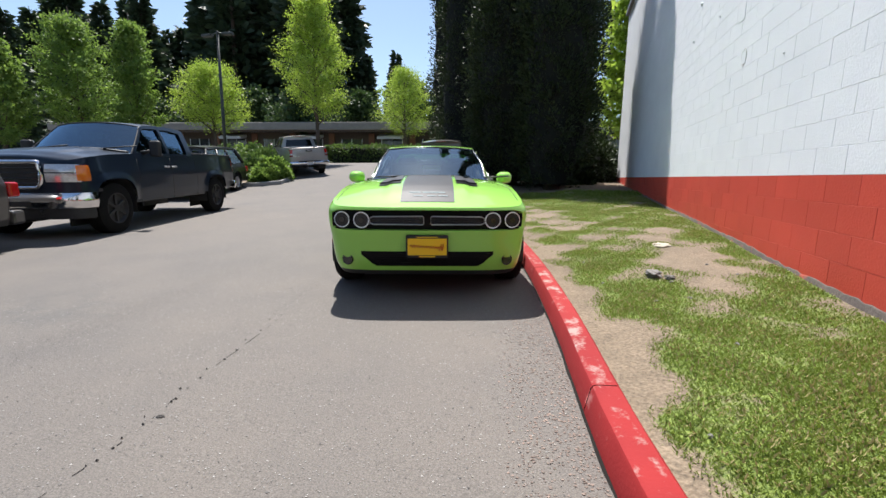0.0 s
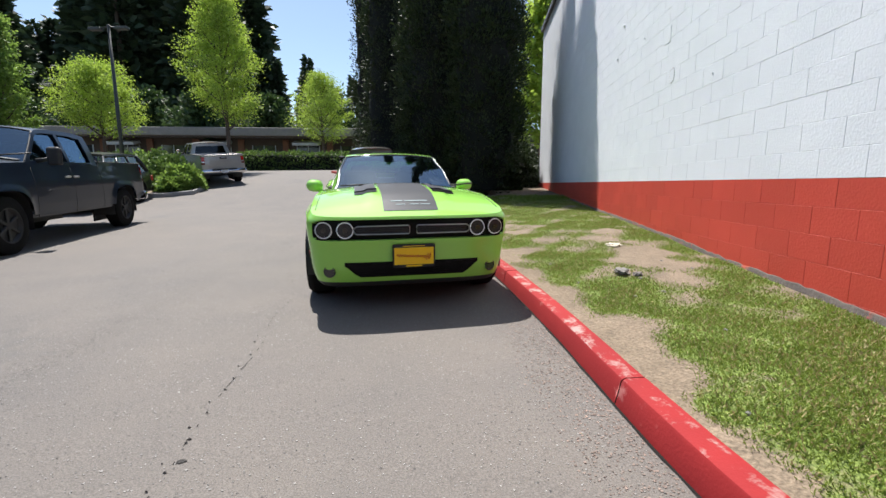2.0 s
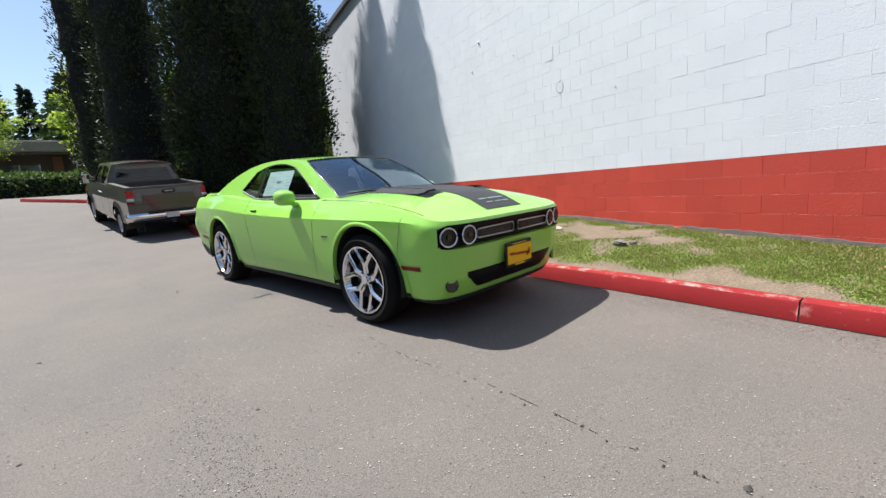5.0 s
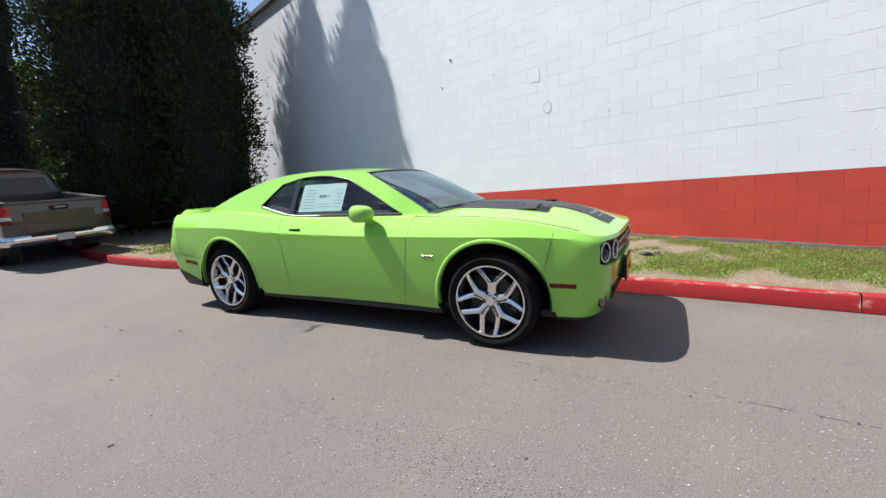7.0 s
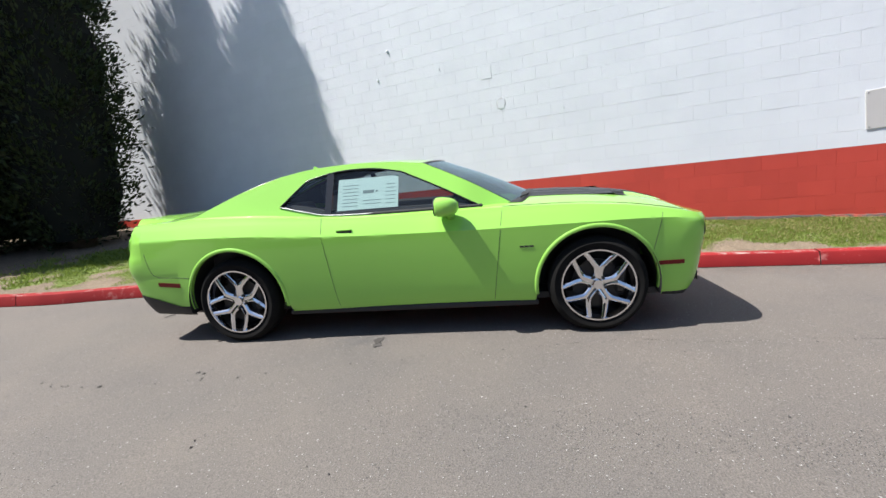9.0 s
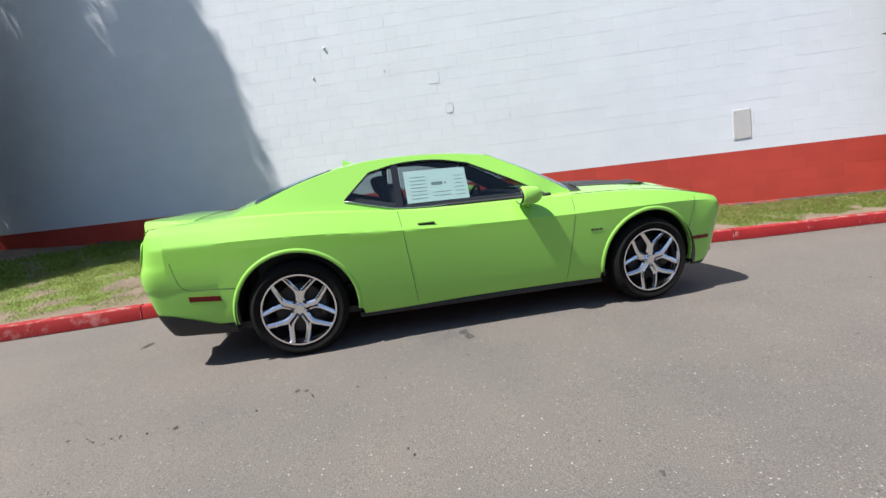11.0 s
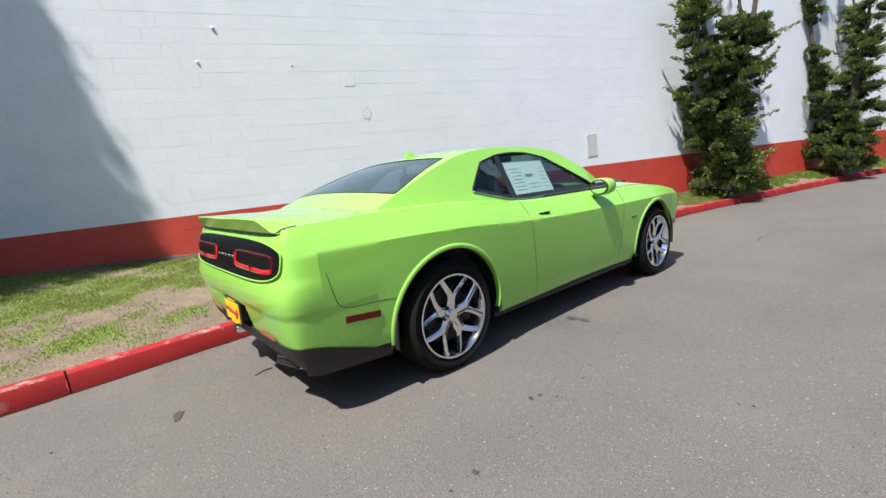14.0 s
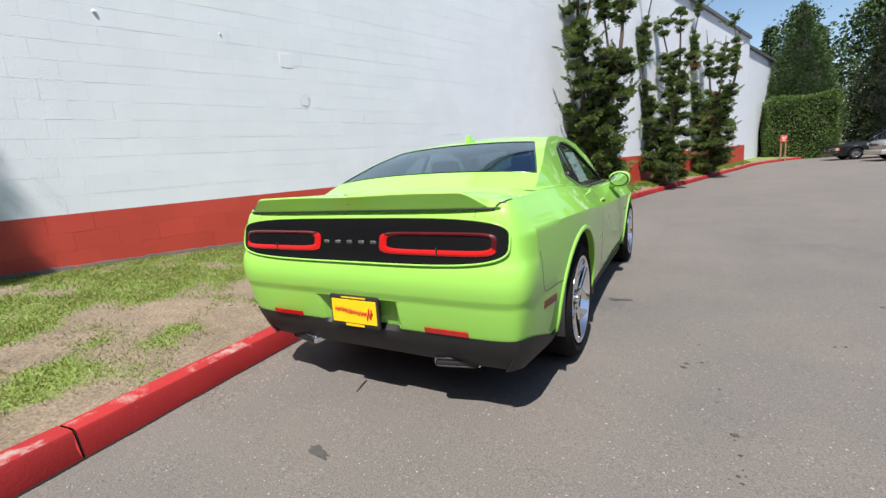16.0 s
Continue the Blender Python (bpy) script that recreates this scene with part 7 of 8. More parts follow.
leafy_tree(-33.5, 52.0, 3.0, 14.5, 1.5, 4.4, 8000, 28, M_FARWOOD, 0.5, "grey-green rounded tree before the wood")
leafy_tree(3.2, 31.0, 2.0, 13.0, 1.5, 2.7, 8000, 29, M_MAPLE, 0.34, "bright leafy tree past the wall's end")
leafy_tree(-9.0, 44.0, 2.7, 12.0, 1.5, 2.8, 6000, 30, M_MAPLE, 0.34, "bright leafy tree behind the evergreens")
leafy_tree(-3.0, 46.0, 2.7, 11.0, 1.2, 3.6, 6000, 31, M_MAPLE_DARK, 0.4, "green tree behind the evergreens")


def bush(x, y, z, r, h, n, seed, mtl, label, size=0.14, name="shrub", group="planted shrubs", box_=None):
    rng = np.random.default_rng(seed)
    t = thing(name, label, "shrub", pose(x, y, z, 0, 0, box_[2] if box_ else 0), group)
    if box_:
        P = rng.uniform(-1, 1, (n, 3))
        k = rng.integers(0, 3, n)
        P[np.arange(n), k] = np.sign(P[np.arange(n), k])
        N = np.zeros((n, 3))
        N[np.arange(n), k] = P[np.arange(n), k]
        P = P * [box_[0] / 2, box_[1] / 2, h / 2] + [0, 0, h / 2]
        lump = 0.12 * np.sin(P[:, 0] * 2.1 + seed) * np.sin(P[:, 1] * 1.7 + P[:, 2] * 2.3)
        P = P + N * (rng.normal(0, 0.06, n) + lump)[:, None]
        P[:, 2] = np.abs(P[:, 2])
        core = boxed((0, 0, h * 0.47), (box_[0] * 0.94, box_[1] * 0.88, h * 0.9), 0.1)
    else:
        N = rng.normal(size=(n, 3))
        N /= np.linalg.norm(N, axis=1, keepdims=True)
        N[:, 2] = np.abs(N[:, 2])
        w = 1 + 0.22 * np.sin(N[:, 0] * 5 + seed) * np.sin(N[:, 1] * 6 + N[:, 2] * 5)
        P = N * [r, r, h] * (w * rng.uniform(0.8, 1.05, n))[:, None]
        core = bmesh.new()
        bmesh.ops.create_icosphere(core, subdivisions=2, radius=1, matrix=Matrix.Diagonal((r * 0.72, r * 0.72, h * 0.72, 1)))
    # near-black core stands in for the shade between the leaves
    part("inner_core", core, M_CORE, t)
    V, _ = cards(P, N + rng.normal(0, 0.7, (n, 3)) + [0, 0, 0.3], size, rng, aspect=0.7)
    part("leaves", card_mesh("leaves", V, mtl), None, t)
    return t


for i, (x, y, r, h) in enumerate(((-13.4, 18.1, 0.8, 0.9), (-14.5, 19.0, 1.0, 1.15), (-15.7, 19.7, 1.1, 1.3), (-17.0, 20.4, 1.2, 1.2), (-15.0, 18.0, 0.8, 0.8), (-18.0, 20.9, 1.2, 1.3), (-13.3, 17.3, 0.5, 0.5))):
    bush(x, y, float(gz(y)) + 0.1, r, h, 2600, 40 + i, M_HEDGE if i % 3 else M_MAPLE_DARK, "leafy shrub in the kerbed planting bed")
bush(-13.0, 34.6, 2.2, 0, 1.25, 9000, 50, M_HEDGE, "long low clipped hedge before the far building", 0.2, "hedge", "hedges", (13.0, 1.3, 14))
bush(-25.5, 31.4, 2.0, 0, 1.2, 8000, 51, M_HEDGE, "long low clipped hedge before the far building", 0.2, "hedge", "hedges", (12.0, 1.3, 12))
bush(-3.0, 33.5, 2.2, 0, 1.3, 6000, 53, M_HEDGE, "long low clipped hedge before the far building", 0.2, "hedge", "hedges", (9.0, 1.3, -20))
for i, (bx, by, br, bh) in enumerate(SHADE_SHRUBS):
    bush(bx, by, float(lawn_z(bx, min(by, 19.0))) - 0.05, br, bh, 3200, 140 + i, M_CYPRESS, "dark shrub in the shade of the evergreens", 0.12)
# behind the drive's lower end
bush(0.1, -29.6, -0.1, 0, 4.1, 42000, 52, M_HEDGE, "tall clipped hedge at the end of the drive", 0.105, "hedge", "hedges", (3.7, 2.4, 20))
column_tree(0.5, -32.2, 0.0, 2.5, 10.6, 42000, 61, 0.15, 0.3, 0.75, "tall pointed evergreen behind the clipped hedge", "evergreens at the drive's end", M_FARWOOD)
column_tree(-4.4, -34.5, 0.0, 2.4, 10.2, 28000, 62, 0.15, 0.3, 0.7, "tall dark evergreen behind the parked sedan", "evergreens at the drive's end")
column_tree(-8.6, -35.5, 0.0, 2.5, 8.4, 22000, 63, 0.15, 0.3, 0.7, "tall dark evergreen behind the parked sedan", "evergreens at the drive's end")
for i in range(9):
    leafy_tree(9 - i * 6.0, -46 - 5 * math.sin(i * 2.1), 1.0, 13.0 + 2.5 * math.sin(i * 1.7), 1.0, 4.2, 6500, 70 + i, M_FARWOOD, 0.31, "broad green tree of the far wood", group="far wood")


def juniper(x, y, z, H, R, seed, label, dead=0.04, leaders=4, split=0.5):
    """A twisted upright juniper: leaders hung with solid cushions of short sprays round near-black hearts that paint
    the inner shade, ragged tips, some browned.
    """
    rng = np.random.default_rng(seed)
    t = thing("juniper_tree", label, "tree", pose(x, y, z), "junipers along the wall")
    live, dry, V0, F0, hearts = [], [], [], [], bmesh.new()
    for k in range(leaders):
        a = k * 2 * math.pi / leaders + rng.uniform(-0.5, 0.5)
        hi = H * (1.0 if k == 0 else rng.uniform(0.62, 0.95))
        lean = R * rng.uniform(0.30, 0.75)
        wave = rng.uniform(0, 6.28, 3)
        pts = [(0, 0, -0.1), (0.45 * lean * math.cos(a), 0.45 * lean * math.sin(a), hi * 0.3), (lean * math.cos(a + 0.4), lean * math.sin(a + 0.4), hi * 0.65), (lean * 0.85 * math.cos(a + 0.9), lean * 0.85 * math.sin(a + 0.9), hi)]
        c = spline(pts, 10)
        V, F = tube([tuple(p) for p in c], list(np.linspace(0.10, 0.012, len(c))), 6)
        F0 += [tuple(i + len(V0) for i in f) for f in F]
        V0 += V
        th = rng.uniform(0, 6.28)
        for j in range(int(hi / 0.10)):
            u = (j + rng.uniform(0, 1)) * 0.10 / hi
            if u < 0.035:
                continue
            p = np.array([np.interp(u, np.linspace(0, 1, len(c)), c[:, q]) for q in range(3)])
            hgt = p[2] / H
            th += 2.4 + rng.uniform(-0.6, 0.6)
            wide = R * (0.95 - 0.80 * hgt ** split) * (0.6 + 0.4 * step(hgt, 0.0, 0.10))
            reach = wide * rng.uniform(0.1, 1.0) * (0.75 + 0.45 * math.sin(2.6 * p[2] + wave[0]) * math.sin(th + wave[1]))
            r = (0.09 + 0.15 * (1 - hgt)) * rng.uniform(0.5, 1.45)
            if hgt > 0.5 and math.sin(3.1 * p[2] + wave[2]) > 0.55:
                continue
            q = p + np.array([math.cos(th) * reach, math.sin(th) * reach, 0.30 * reach])
            q[0] = min(max(q[0], -0.80), WALL_X - 0.12 - x)
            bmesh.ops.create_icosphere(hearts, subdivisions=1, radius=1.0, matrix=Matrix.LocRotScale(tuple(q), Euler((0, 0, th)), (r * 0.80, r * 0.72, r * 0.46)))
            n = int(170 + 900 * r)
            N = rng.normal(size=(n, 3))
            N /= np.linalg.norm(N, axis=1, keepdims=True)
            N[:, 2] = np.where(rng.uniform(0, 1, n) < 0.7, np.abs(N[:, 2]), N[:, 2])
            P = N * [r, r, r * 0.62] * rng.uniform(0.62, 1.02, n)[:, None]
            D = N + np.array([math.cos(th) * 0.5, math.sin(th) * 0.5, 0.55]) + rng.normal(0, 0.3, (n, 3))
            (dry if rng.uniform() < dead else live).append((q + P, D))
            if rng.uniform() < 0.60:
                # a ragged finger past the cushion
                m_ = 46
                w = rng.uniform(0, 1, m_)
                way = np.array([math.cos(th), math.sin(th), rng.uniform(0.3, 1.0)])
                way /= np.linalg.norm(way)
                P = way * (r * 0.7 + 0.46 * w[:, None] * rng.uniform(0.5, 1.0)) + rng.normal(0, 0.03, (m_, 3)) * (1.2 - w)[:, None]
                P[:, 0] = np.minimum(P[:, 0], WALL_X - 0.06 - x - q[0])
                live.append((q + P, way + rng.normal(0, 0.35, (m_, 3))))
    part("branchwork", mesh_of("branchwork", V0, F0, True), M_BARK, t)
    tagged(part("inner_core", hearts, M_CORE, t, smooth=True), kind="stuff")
    rr = np.random.default_rng(seed + 100)
    V, _ = cards(np.concatenate([p for p, _ in live]), np.concatenate([d for _, d in live]), 0.070, rr, aspect=0.42)
    part("foliage", card_mesh("foliage", V, M_JUNIPER), None, t)
    if dry:
        V, _ = cards(np.concatenate([p for p, _ in dry]), np.concatenate([d for _, d in dry]), 0.085, rr, aspect=0.3)
        part("browned_foliage", card_mesh("browned_foliage", V, M_DEADTWIG), None, t, "browned dead twigs")
    return t


juniper(0.92, -1.45, 0.18, 7.2, 1.28, 81, "twisted dark green juniper against the white wall", 0.0, 4)
juniper(1.0, -6.6, 0.12, 6.6, 1.28, 82, "forked dark green juniper against the white wall", 0.0, 3)
juniper(1.0, -12.0, 0.10, 7.0, 1.25, 84, "dark green juniper with browned tufts by the wall", 0.06, 4)

# grass blades on the lawn, thinned where the soil is bare
def blades(name, n, y0, y1, mtl, label, dry, h, seed):
    rng = np.random.default_rng(seed)
    y = rng.uniform(y0, y1, n)
    a = kerb_x(y) + 0.15
    x = a + (np.minimum(WALL_X - 0.02, a + 7) - a) * rng.uniform(0, 1, n)
    keep = rng.uniform(-1.6, 1.6, n) < turf(x, y) - (1.2 if dry else 0.2)
    x, y = x[keep], y[keep]
    z = lawn_z(x, y) - 0.004
    P = np.stack([x, y, z], 1)
    D = rng.normal(0, 0.75, (len(x), 3)) * [1, 1, 0.3] + [0, 0, 0.8]
    V, _ = cards(P, D, h, rng, aspect=0.2)
    me = card_mesh(name, V, mtl)
    tagged(new(name, me), label, "grass", kind="stuff")


blades("grass", 480000, -1.0, 12.5, M_GRASS, "short green grass growing in patches", False, 0.024, 91)
blades("grass", 60000, -22.0, -1.0, M_GRASS, "short green grass growing in patches", False, 0.075, 92)
blades("grass", 24000, 12.5, 15.2, M_GRASS, "short green grass growing in patches", False, 0.07, 93)
blades("dry_grass", 90000, -1.0, 12.5, M_DRYGRASS, "dry straw-coloured grass between the green", True, 0.032, 94)


# ---- far buildings, poles, signs ----
hall = thing("low_building", "long low brown building with flat roof behind the hedge", "building", pose(-26, 50.5, 3.25, 0, 0, 9))
part("wall", boxed((0, 3, 1.6), (78, 6, 3.2)), M_BROWNWALL, hall)
part("roof", boxed((0, 2.2, 3.65), (80, 9.5, 0.9), 0.05), M_ROOFING, hall)
part("roof_shadow_board", boxed((0, -2.2, 3.12), (79, 0.3, 0.18)), M_BROWNWALL, hall)
for i in range(15):
    x = -36 + i * 5.1
    w = new("shop_window")
    w.parent = hall
    part("pane", boxed((x, -0.02, 1.35), (2.6, 0.06, 1.9)), M_DARKOPEN, w)
    for s in (-1.3, 0, 1.3):
        part("frame", boxed((x + s, -0.06, 1.35), (0.09, 0.08, 2.0)), M_AWNING, w)
    if i % 2 == 0:
        bm = bmesh.new()
        box(bm, (0, 0, 0), (3.0, 1.4, 0.35), 0.03, Matrix.Translation((x, -0.8, 2.55)) @ pose(0, 0, 0, 12, 0, 0))
        part("awning", bm, M_AWNING, hall)
    part("pier", boxed((x + 2.55, -0.1, 1.5), (0.7, 0.35, 3.0), 0.02), M_BRICKPIER, hall)

hall2 = thing("white_building", "white windowless block building beyond the long wall", "building", pose(0, 0, 0))
part("wall", boxed((4.4, -29.0, 3.5), (4.4, 13.4, 7.2)), M_WHITE, hall2)
bm = bmesh.new()
box(bm, (4.4, -29.0, 7.2), (4.7, 13.6, 0.16), 0.01)
part("roof_edge", bm, M_COPING, hall2)
part("roof", boxed((WALL_X + 4.2, (WALL_A + WALL_B) / 2, WALL_TOP - 0.05), (7.7, WALL_B - WALL_A, 0.1)), M_COPING, wall)
part("end_wall", boxed((WALL_X + 4.2, WALL_A + 0.15, WALL_TOP / 2), (7.7, 0.296, WALL_TOP - 0.12)), M_WHITE, wall)
part("end_wall", boxed((WALL_X + 4.2, WALL_B - 0.15, WALL_TOP / 2), (7.7, 0.296, WALL_TOP - 0.12)), M_WHITE, wall)

lamp = thing("street_lamp", "slim dark street lamp pole in the car park", "lamp", pose(-16.7, 18.9, float(gz(18.9))))
part("base", boxed((0, 0, 0.3), (0.45, 0.45, 0.6), 0.03), M_KERBGREY, lamp)
part("pole", tube_mesh("pole", [(0, 0, 0.3), (0, 0, 3), (0, 0, 6.9)], [0.085, 0.075, 0.055], 10), M_POLE, lamp)
part("arm", tube_mesh("arm", [(-0.35, 0, 6.75), (0, 0, 6.85), (0.35, 0, 6.75)], 0.03, 8), M_POLE, lamp)
for s in (1, -1):
    part("lamp_head", boxed((s * 0.6, 0, 6.74), (0.55, 0.25, 0.12), 0.03, 2), M_POLE, lamp)

sign = thing("notice_sign", "red notice board on two timber posts", "sign", pose(0.35, -26.3, -0.1, 0, 0, 8))
for s in (1, -1):
    part("post", boxed((s * 0.12, 0, 0.85), (0.085, 0.085, 1.7), 0.008), M_SIGNWOOD, sign)
board = part("board", boxed((0, 0.065, 1.47), (0.36, 0.03, 0.44), 0.006), M_SIGNRED, sign)
for k in range(3):
    part("print_bar", boxed((0, 0.083, 1.58 - 0.11 * k), (0.25 - 0.05 * k, 0.004, 0.035)), M_PRINT, board)

# kerbed planting bed and the grass island behind the blue truck
def island(name, label, pts, h, kerb_mat, fill, lift=0.02):
    hold = thing(name, label, "planting bed", kind="structure")
    c = spline(pts + pts[:1], 8)[:-1]
    cc = c.mean(0)
    rows = [[(cc[0] + (p[0] - cc[0]) * k, cc[1] + (p[1] - cc[1]) * k, float(gz(cc[1] + (p[1] - cc[1]) * k)) + hh) for k, hh in ((1.0, -0.1), (1.0, h - 0.02), (0.995, h), (0.965, h), (0.96, h - 0.04))] for p in [*c, c[0]]]
    part("kerb", grid_mesh("kerb", rows, flip=True), kerb_mat, hold)
    rows = [[(cc[0] + (p[0] - cc[0]) * k, cc[1] + (p[1] - cc[1]) * k, float(gz(cc[1] + (p[1] - cc[1]) * k)) + h - 0.03 + lift * (1 - k)) for k in (0.962, 0.7, 0.4, 0.1, 0.0)] for p in [*c, c[0]]]
    part("soil", grid_mesh("soil", rows, flip=True), fill, hold)
    return hold


M_LAWNFAR = mat("mown grass", (0.16, 0.27, 0.05), (0.10, 0.18, 0.03), scale=12, rough=0.9, bump=0.02, bscale=60)
island("planting_bed", "grey-kerbed bed of shrubs in the car park", [(-12.3, 17.2), (-12.9, 18.8), (-14.6, 20.2), (-17.5, 21.8), (-19.5, 21.9), (-18.5, 19.6), (-16.0, 17.6), (-13.6, 16.4)], 0.16, M_KERBGREY, M_DIRT)
island("grass_island", "red-kerbed grass strip beside the parked trucks", [(-10.9, 2.0), (-11.6, 5.5), (-12.6, 9.5), (-13.2, 12.0), (-15.0, 12.4), (-15.2, 8.0), (-14.0, 3.0), (-12.4, 1.2)], 0.15, M_KERB, M_LAWNFAR)

# marks on the wall
patch = thing("wall_patch", "round patched hole ringed with chipped paint", "patch", pose(WALL_X - 0.002, 6.625, 2.52))
rp = random.Random(4)
part("ring", tube_mesh("ring", [(0, (0.075 + rp.uniform(-0.012, 0.012)) * math.cos(a), (0.085 + rp.uniform(-0.014, 0.014)) * math.sin(a)) for a in np.linspace(0, 6.28, 26)[:-1]], 0.0035, 5, True), M_PANEL, patch)
part("fill", boxed((0.001, 0, 0), (0.006, 0.13, 0.15), 0.002), M_WHITE_JOINT, patch)
patch = thing("wall_patch", "faint square patch in the white paint", "patch", pose(WALL_X - 0.002, 6.84, 3.06))
part("fill", boxed((0.001, 0, 0), (0.006, 0.19, 0.19), 0.002), M_WHITE_JOINT, patch)
for y, z, r in ((8.71, 3.81, 0.028), (8.99, 3.345, 0.022), (5.6, 2.3, 0.012), (7.7, 3.3, 0.014)):
    k = thing("wall_plug", "small painted plug standing out of the wall", "plug", pose(WALL_X, y, z))
    bm = bmesh.new()
    bmesh.ops.create_uvsphere(bm, u_segments=14, v_segments=8, radius=r)
    part("cap", bm, M_WHITE, k, smooth=True)
cov = thing("cover_plate", "flat grey cover plate screwed to the white wall", "cover plate", pose(WALL_X, 1.795, 1.635, -2.5, 0, 0))
part("plate", boxed((-0.004, 0, 0), (0.014, 0.275, 0.475), 0.004), M_PANEL, cov)
for y in (-0.11, 0.11):
    for z in (-0.21, 0.21):
        part("screw", boxed((-0.012, y, z), (0.006, 0.014, 0.014), 0.003), M_SATIN, cov)

# chipped footing along the wall's base
rows = []
for y in np.arange(WALL_A, 14, 0.07):
    f = float(wall_foot(y))
    h = 0.046 + 0.02 * noise.noise((y * 0.9, 0, 3)) + 0.018 * noise.noise((y * 9, 2, 3)) + 0.012 * noise.noise((y * 23, 4, 3))
    o = 0.006 + 0.004 * noise.noise((y * 14, 5, 1))
    rows.append([(WALL_X - o, y, f - 0.15), (WALL_X - o, y, f + h - 0.012), (WALL_X - o + 0.008, y, f + h), (WALL_X + 0.03, y, f + h + 0.002)])
me = grid_mesh("footing", rows, weld=False, angle=60)
part("footing", me, M_FOOTING, wall, "chipped bare concrete footing")

# the dark joint at the kerb's foot
rows = []
for s_ in np.arange(8.0, KERB_LEN[-1] - 8, 0.12):
    p, q = kerb_at(s_ - 0.02), kerb_at(s_ + 0.02)
    d = (q - p) / np.linalg.norm(q - p)
    c = kerb_at(s_)
    w = 0.014 + 0.008 * noise.noise((s_ * 5, 4, 4))
    rows.append([(c[0] + d[1] * o, c[1] - d[0] * o, float(gz(c[1])) + 0.006 * math.sin(0.9 * c[0]) * math.sin(0.7 * c[1]) + 0.004) for o in (-w, 0.004)])
part("foot_joint", grid_mesh("foot_joint", rows, weld=False, flip=True), M_CRACK, kerb, "dark dirt-filled joint at the kerb's foot")

# stones on the lawn
def rock(name, label, x, y, z, s, mtl, seed):
    bm = bmesh.new()
    bmesh.ops.create_icosphere(bm, subdivisions=3, radius=1.0)
    for v in bm.verts:
        d = 1 + 0.5 * noise.noise(v.co * 1.9 + Vector((seed, 0, 0))) + 0.3 * noise.noise(v.co * 4.5 + Vector((0, seed, 0)))
        v.co = (v.co.x * s[0] * d, v.co.y * s[1] * d, v.co.z * s[2] * d)
    me = mesh_from(bm, name, 22)
    me.materials.append(mtl)
    ob = new(name, me)
    ob.matrix_world = pose(x, y, z, 0, 0, seed * 40)
    return tagged(ob, label, "stone")


rock("rock", "rough grey rock lying in the grass", 0.58, 4.71, float(lawn_z(0.58, 4.71)) + 0.025, (0.075, 0.06, 0.03), M_ROCK, 3)
rock("rock", "small grey rock lying in the grass", 0.69, 4.63, float(lawn_z(0.69, 4.63)) + 0.012, (0.04, 0.035, 0.02), M_ROCK, 5)
rock("stone", "pale flat stone lying on bare soil", 0.88, 6.02, float(lawn_z(0.88, 6.02)) + 0.008, (0.10, 0.08, 0.022), M_FLATSTONE, 7)
for i in range(16):
    y = rp.uniform(1.5, 11)
    x = float(kerb_x(y)) + rp.uniform(0.3, 1.6)
    if x < WALL_X - 0.1:
        rock("pebble", "small grey pebble on bare soil", x, y, float(lawn_z(x, y)) + 0.002, (rp.uniform(0.010, 0.022),) * 2 + (0.008,), M_ROCK, 10 + i)

# cracks, tar spots and stains of the asphalt
rc = random.Random(9)


def ribbon(name, pts, w, mtl, label, cat, broken=0.0):
    """A crack or seam: an uneven thin strip lying on the asphalt, with gaps."""
    V, F = [], []
    c = spline(pts, 110)
    d = np.gradient(c, axis=0)
    n = np.stack([-d[:, 1], d[:, 0]], 1) / np.linalg.norm(d, axis=1, keepdims=True)
    run = False
    for i, p in enumerate(c):
        ww = w * (0.5 + 0.9 * abs(noise.noise((p[0] * 6, p[1] * 6, 1))))
        j = 0.008 * noise.noise((p[0] * 9, p[1] * 9, 7))
        p = p + n[i] * j
        on = noise.noise((p[0] * 19.0, p[1] * 19.0, 4)) > broken - 0.5
        for s in (1, -1):
            q = p + n[i] * ww * s
            V.append((q[0], q[1], float(gz(q[1])) + 0.006 * math.sin(0.9 * q[0]) * math.sin(0.7 * q[1]) + 0.003))
        if i and on and run:
            k = 2 * i
            F.append((k - 2, k - 1, k + 1, k))
        run = on
    me = mesh_of(name, V, F)
    me.materials.append(mtl)
    tagged(new(name, me), label, cat, kind="stuff")


ribbon("asphalt_crack", [(-1.88, 1.0), (-1.93, 1.85), (-1.98, 2.16), (-2.09, 2.55), (-2.24, 3.36), (-2.44, 3.95), (-2.55, 4.6), (-2.86, 5.25)], 0.0022, M_CRACK, "broken dark crack line along the asphalt", "crack", 0.60)


def blot(x, y, r, seed, mtl=M_OIL, ax=1.2, ay=0.85):
    V = [(x, y, float(gz(y)) + 0.005)]
    n = 22
    for i in range(n):
        a = 2 * math.pi * i / n
        q = r * (0.55 + 0.9 * abs(noise.noise((math.cos(a) * 1.7, math.sin(a) * 1.7, seed * 3.3))))
        px, py = x + q * ax * math.cos(a), y + q * ay * math.sin(a)
        V.append((px, py, float(gz(py)) + 0.006 * math.sin(0.9 * px) * math.sin(0.7 * py) + 0.004))
    me = mesh_of("asphalt_spot", V, [(0, 1 + i, 1 + (i + 1) % n) for i in range(n)])
    me.materials.append(mtl)
    tagged(new("asphalt_spot", me), "dark tar spot on the asphalt", "stain", "marks in the asphalt")


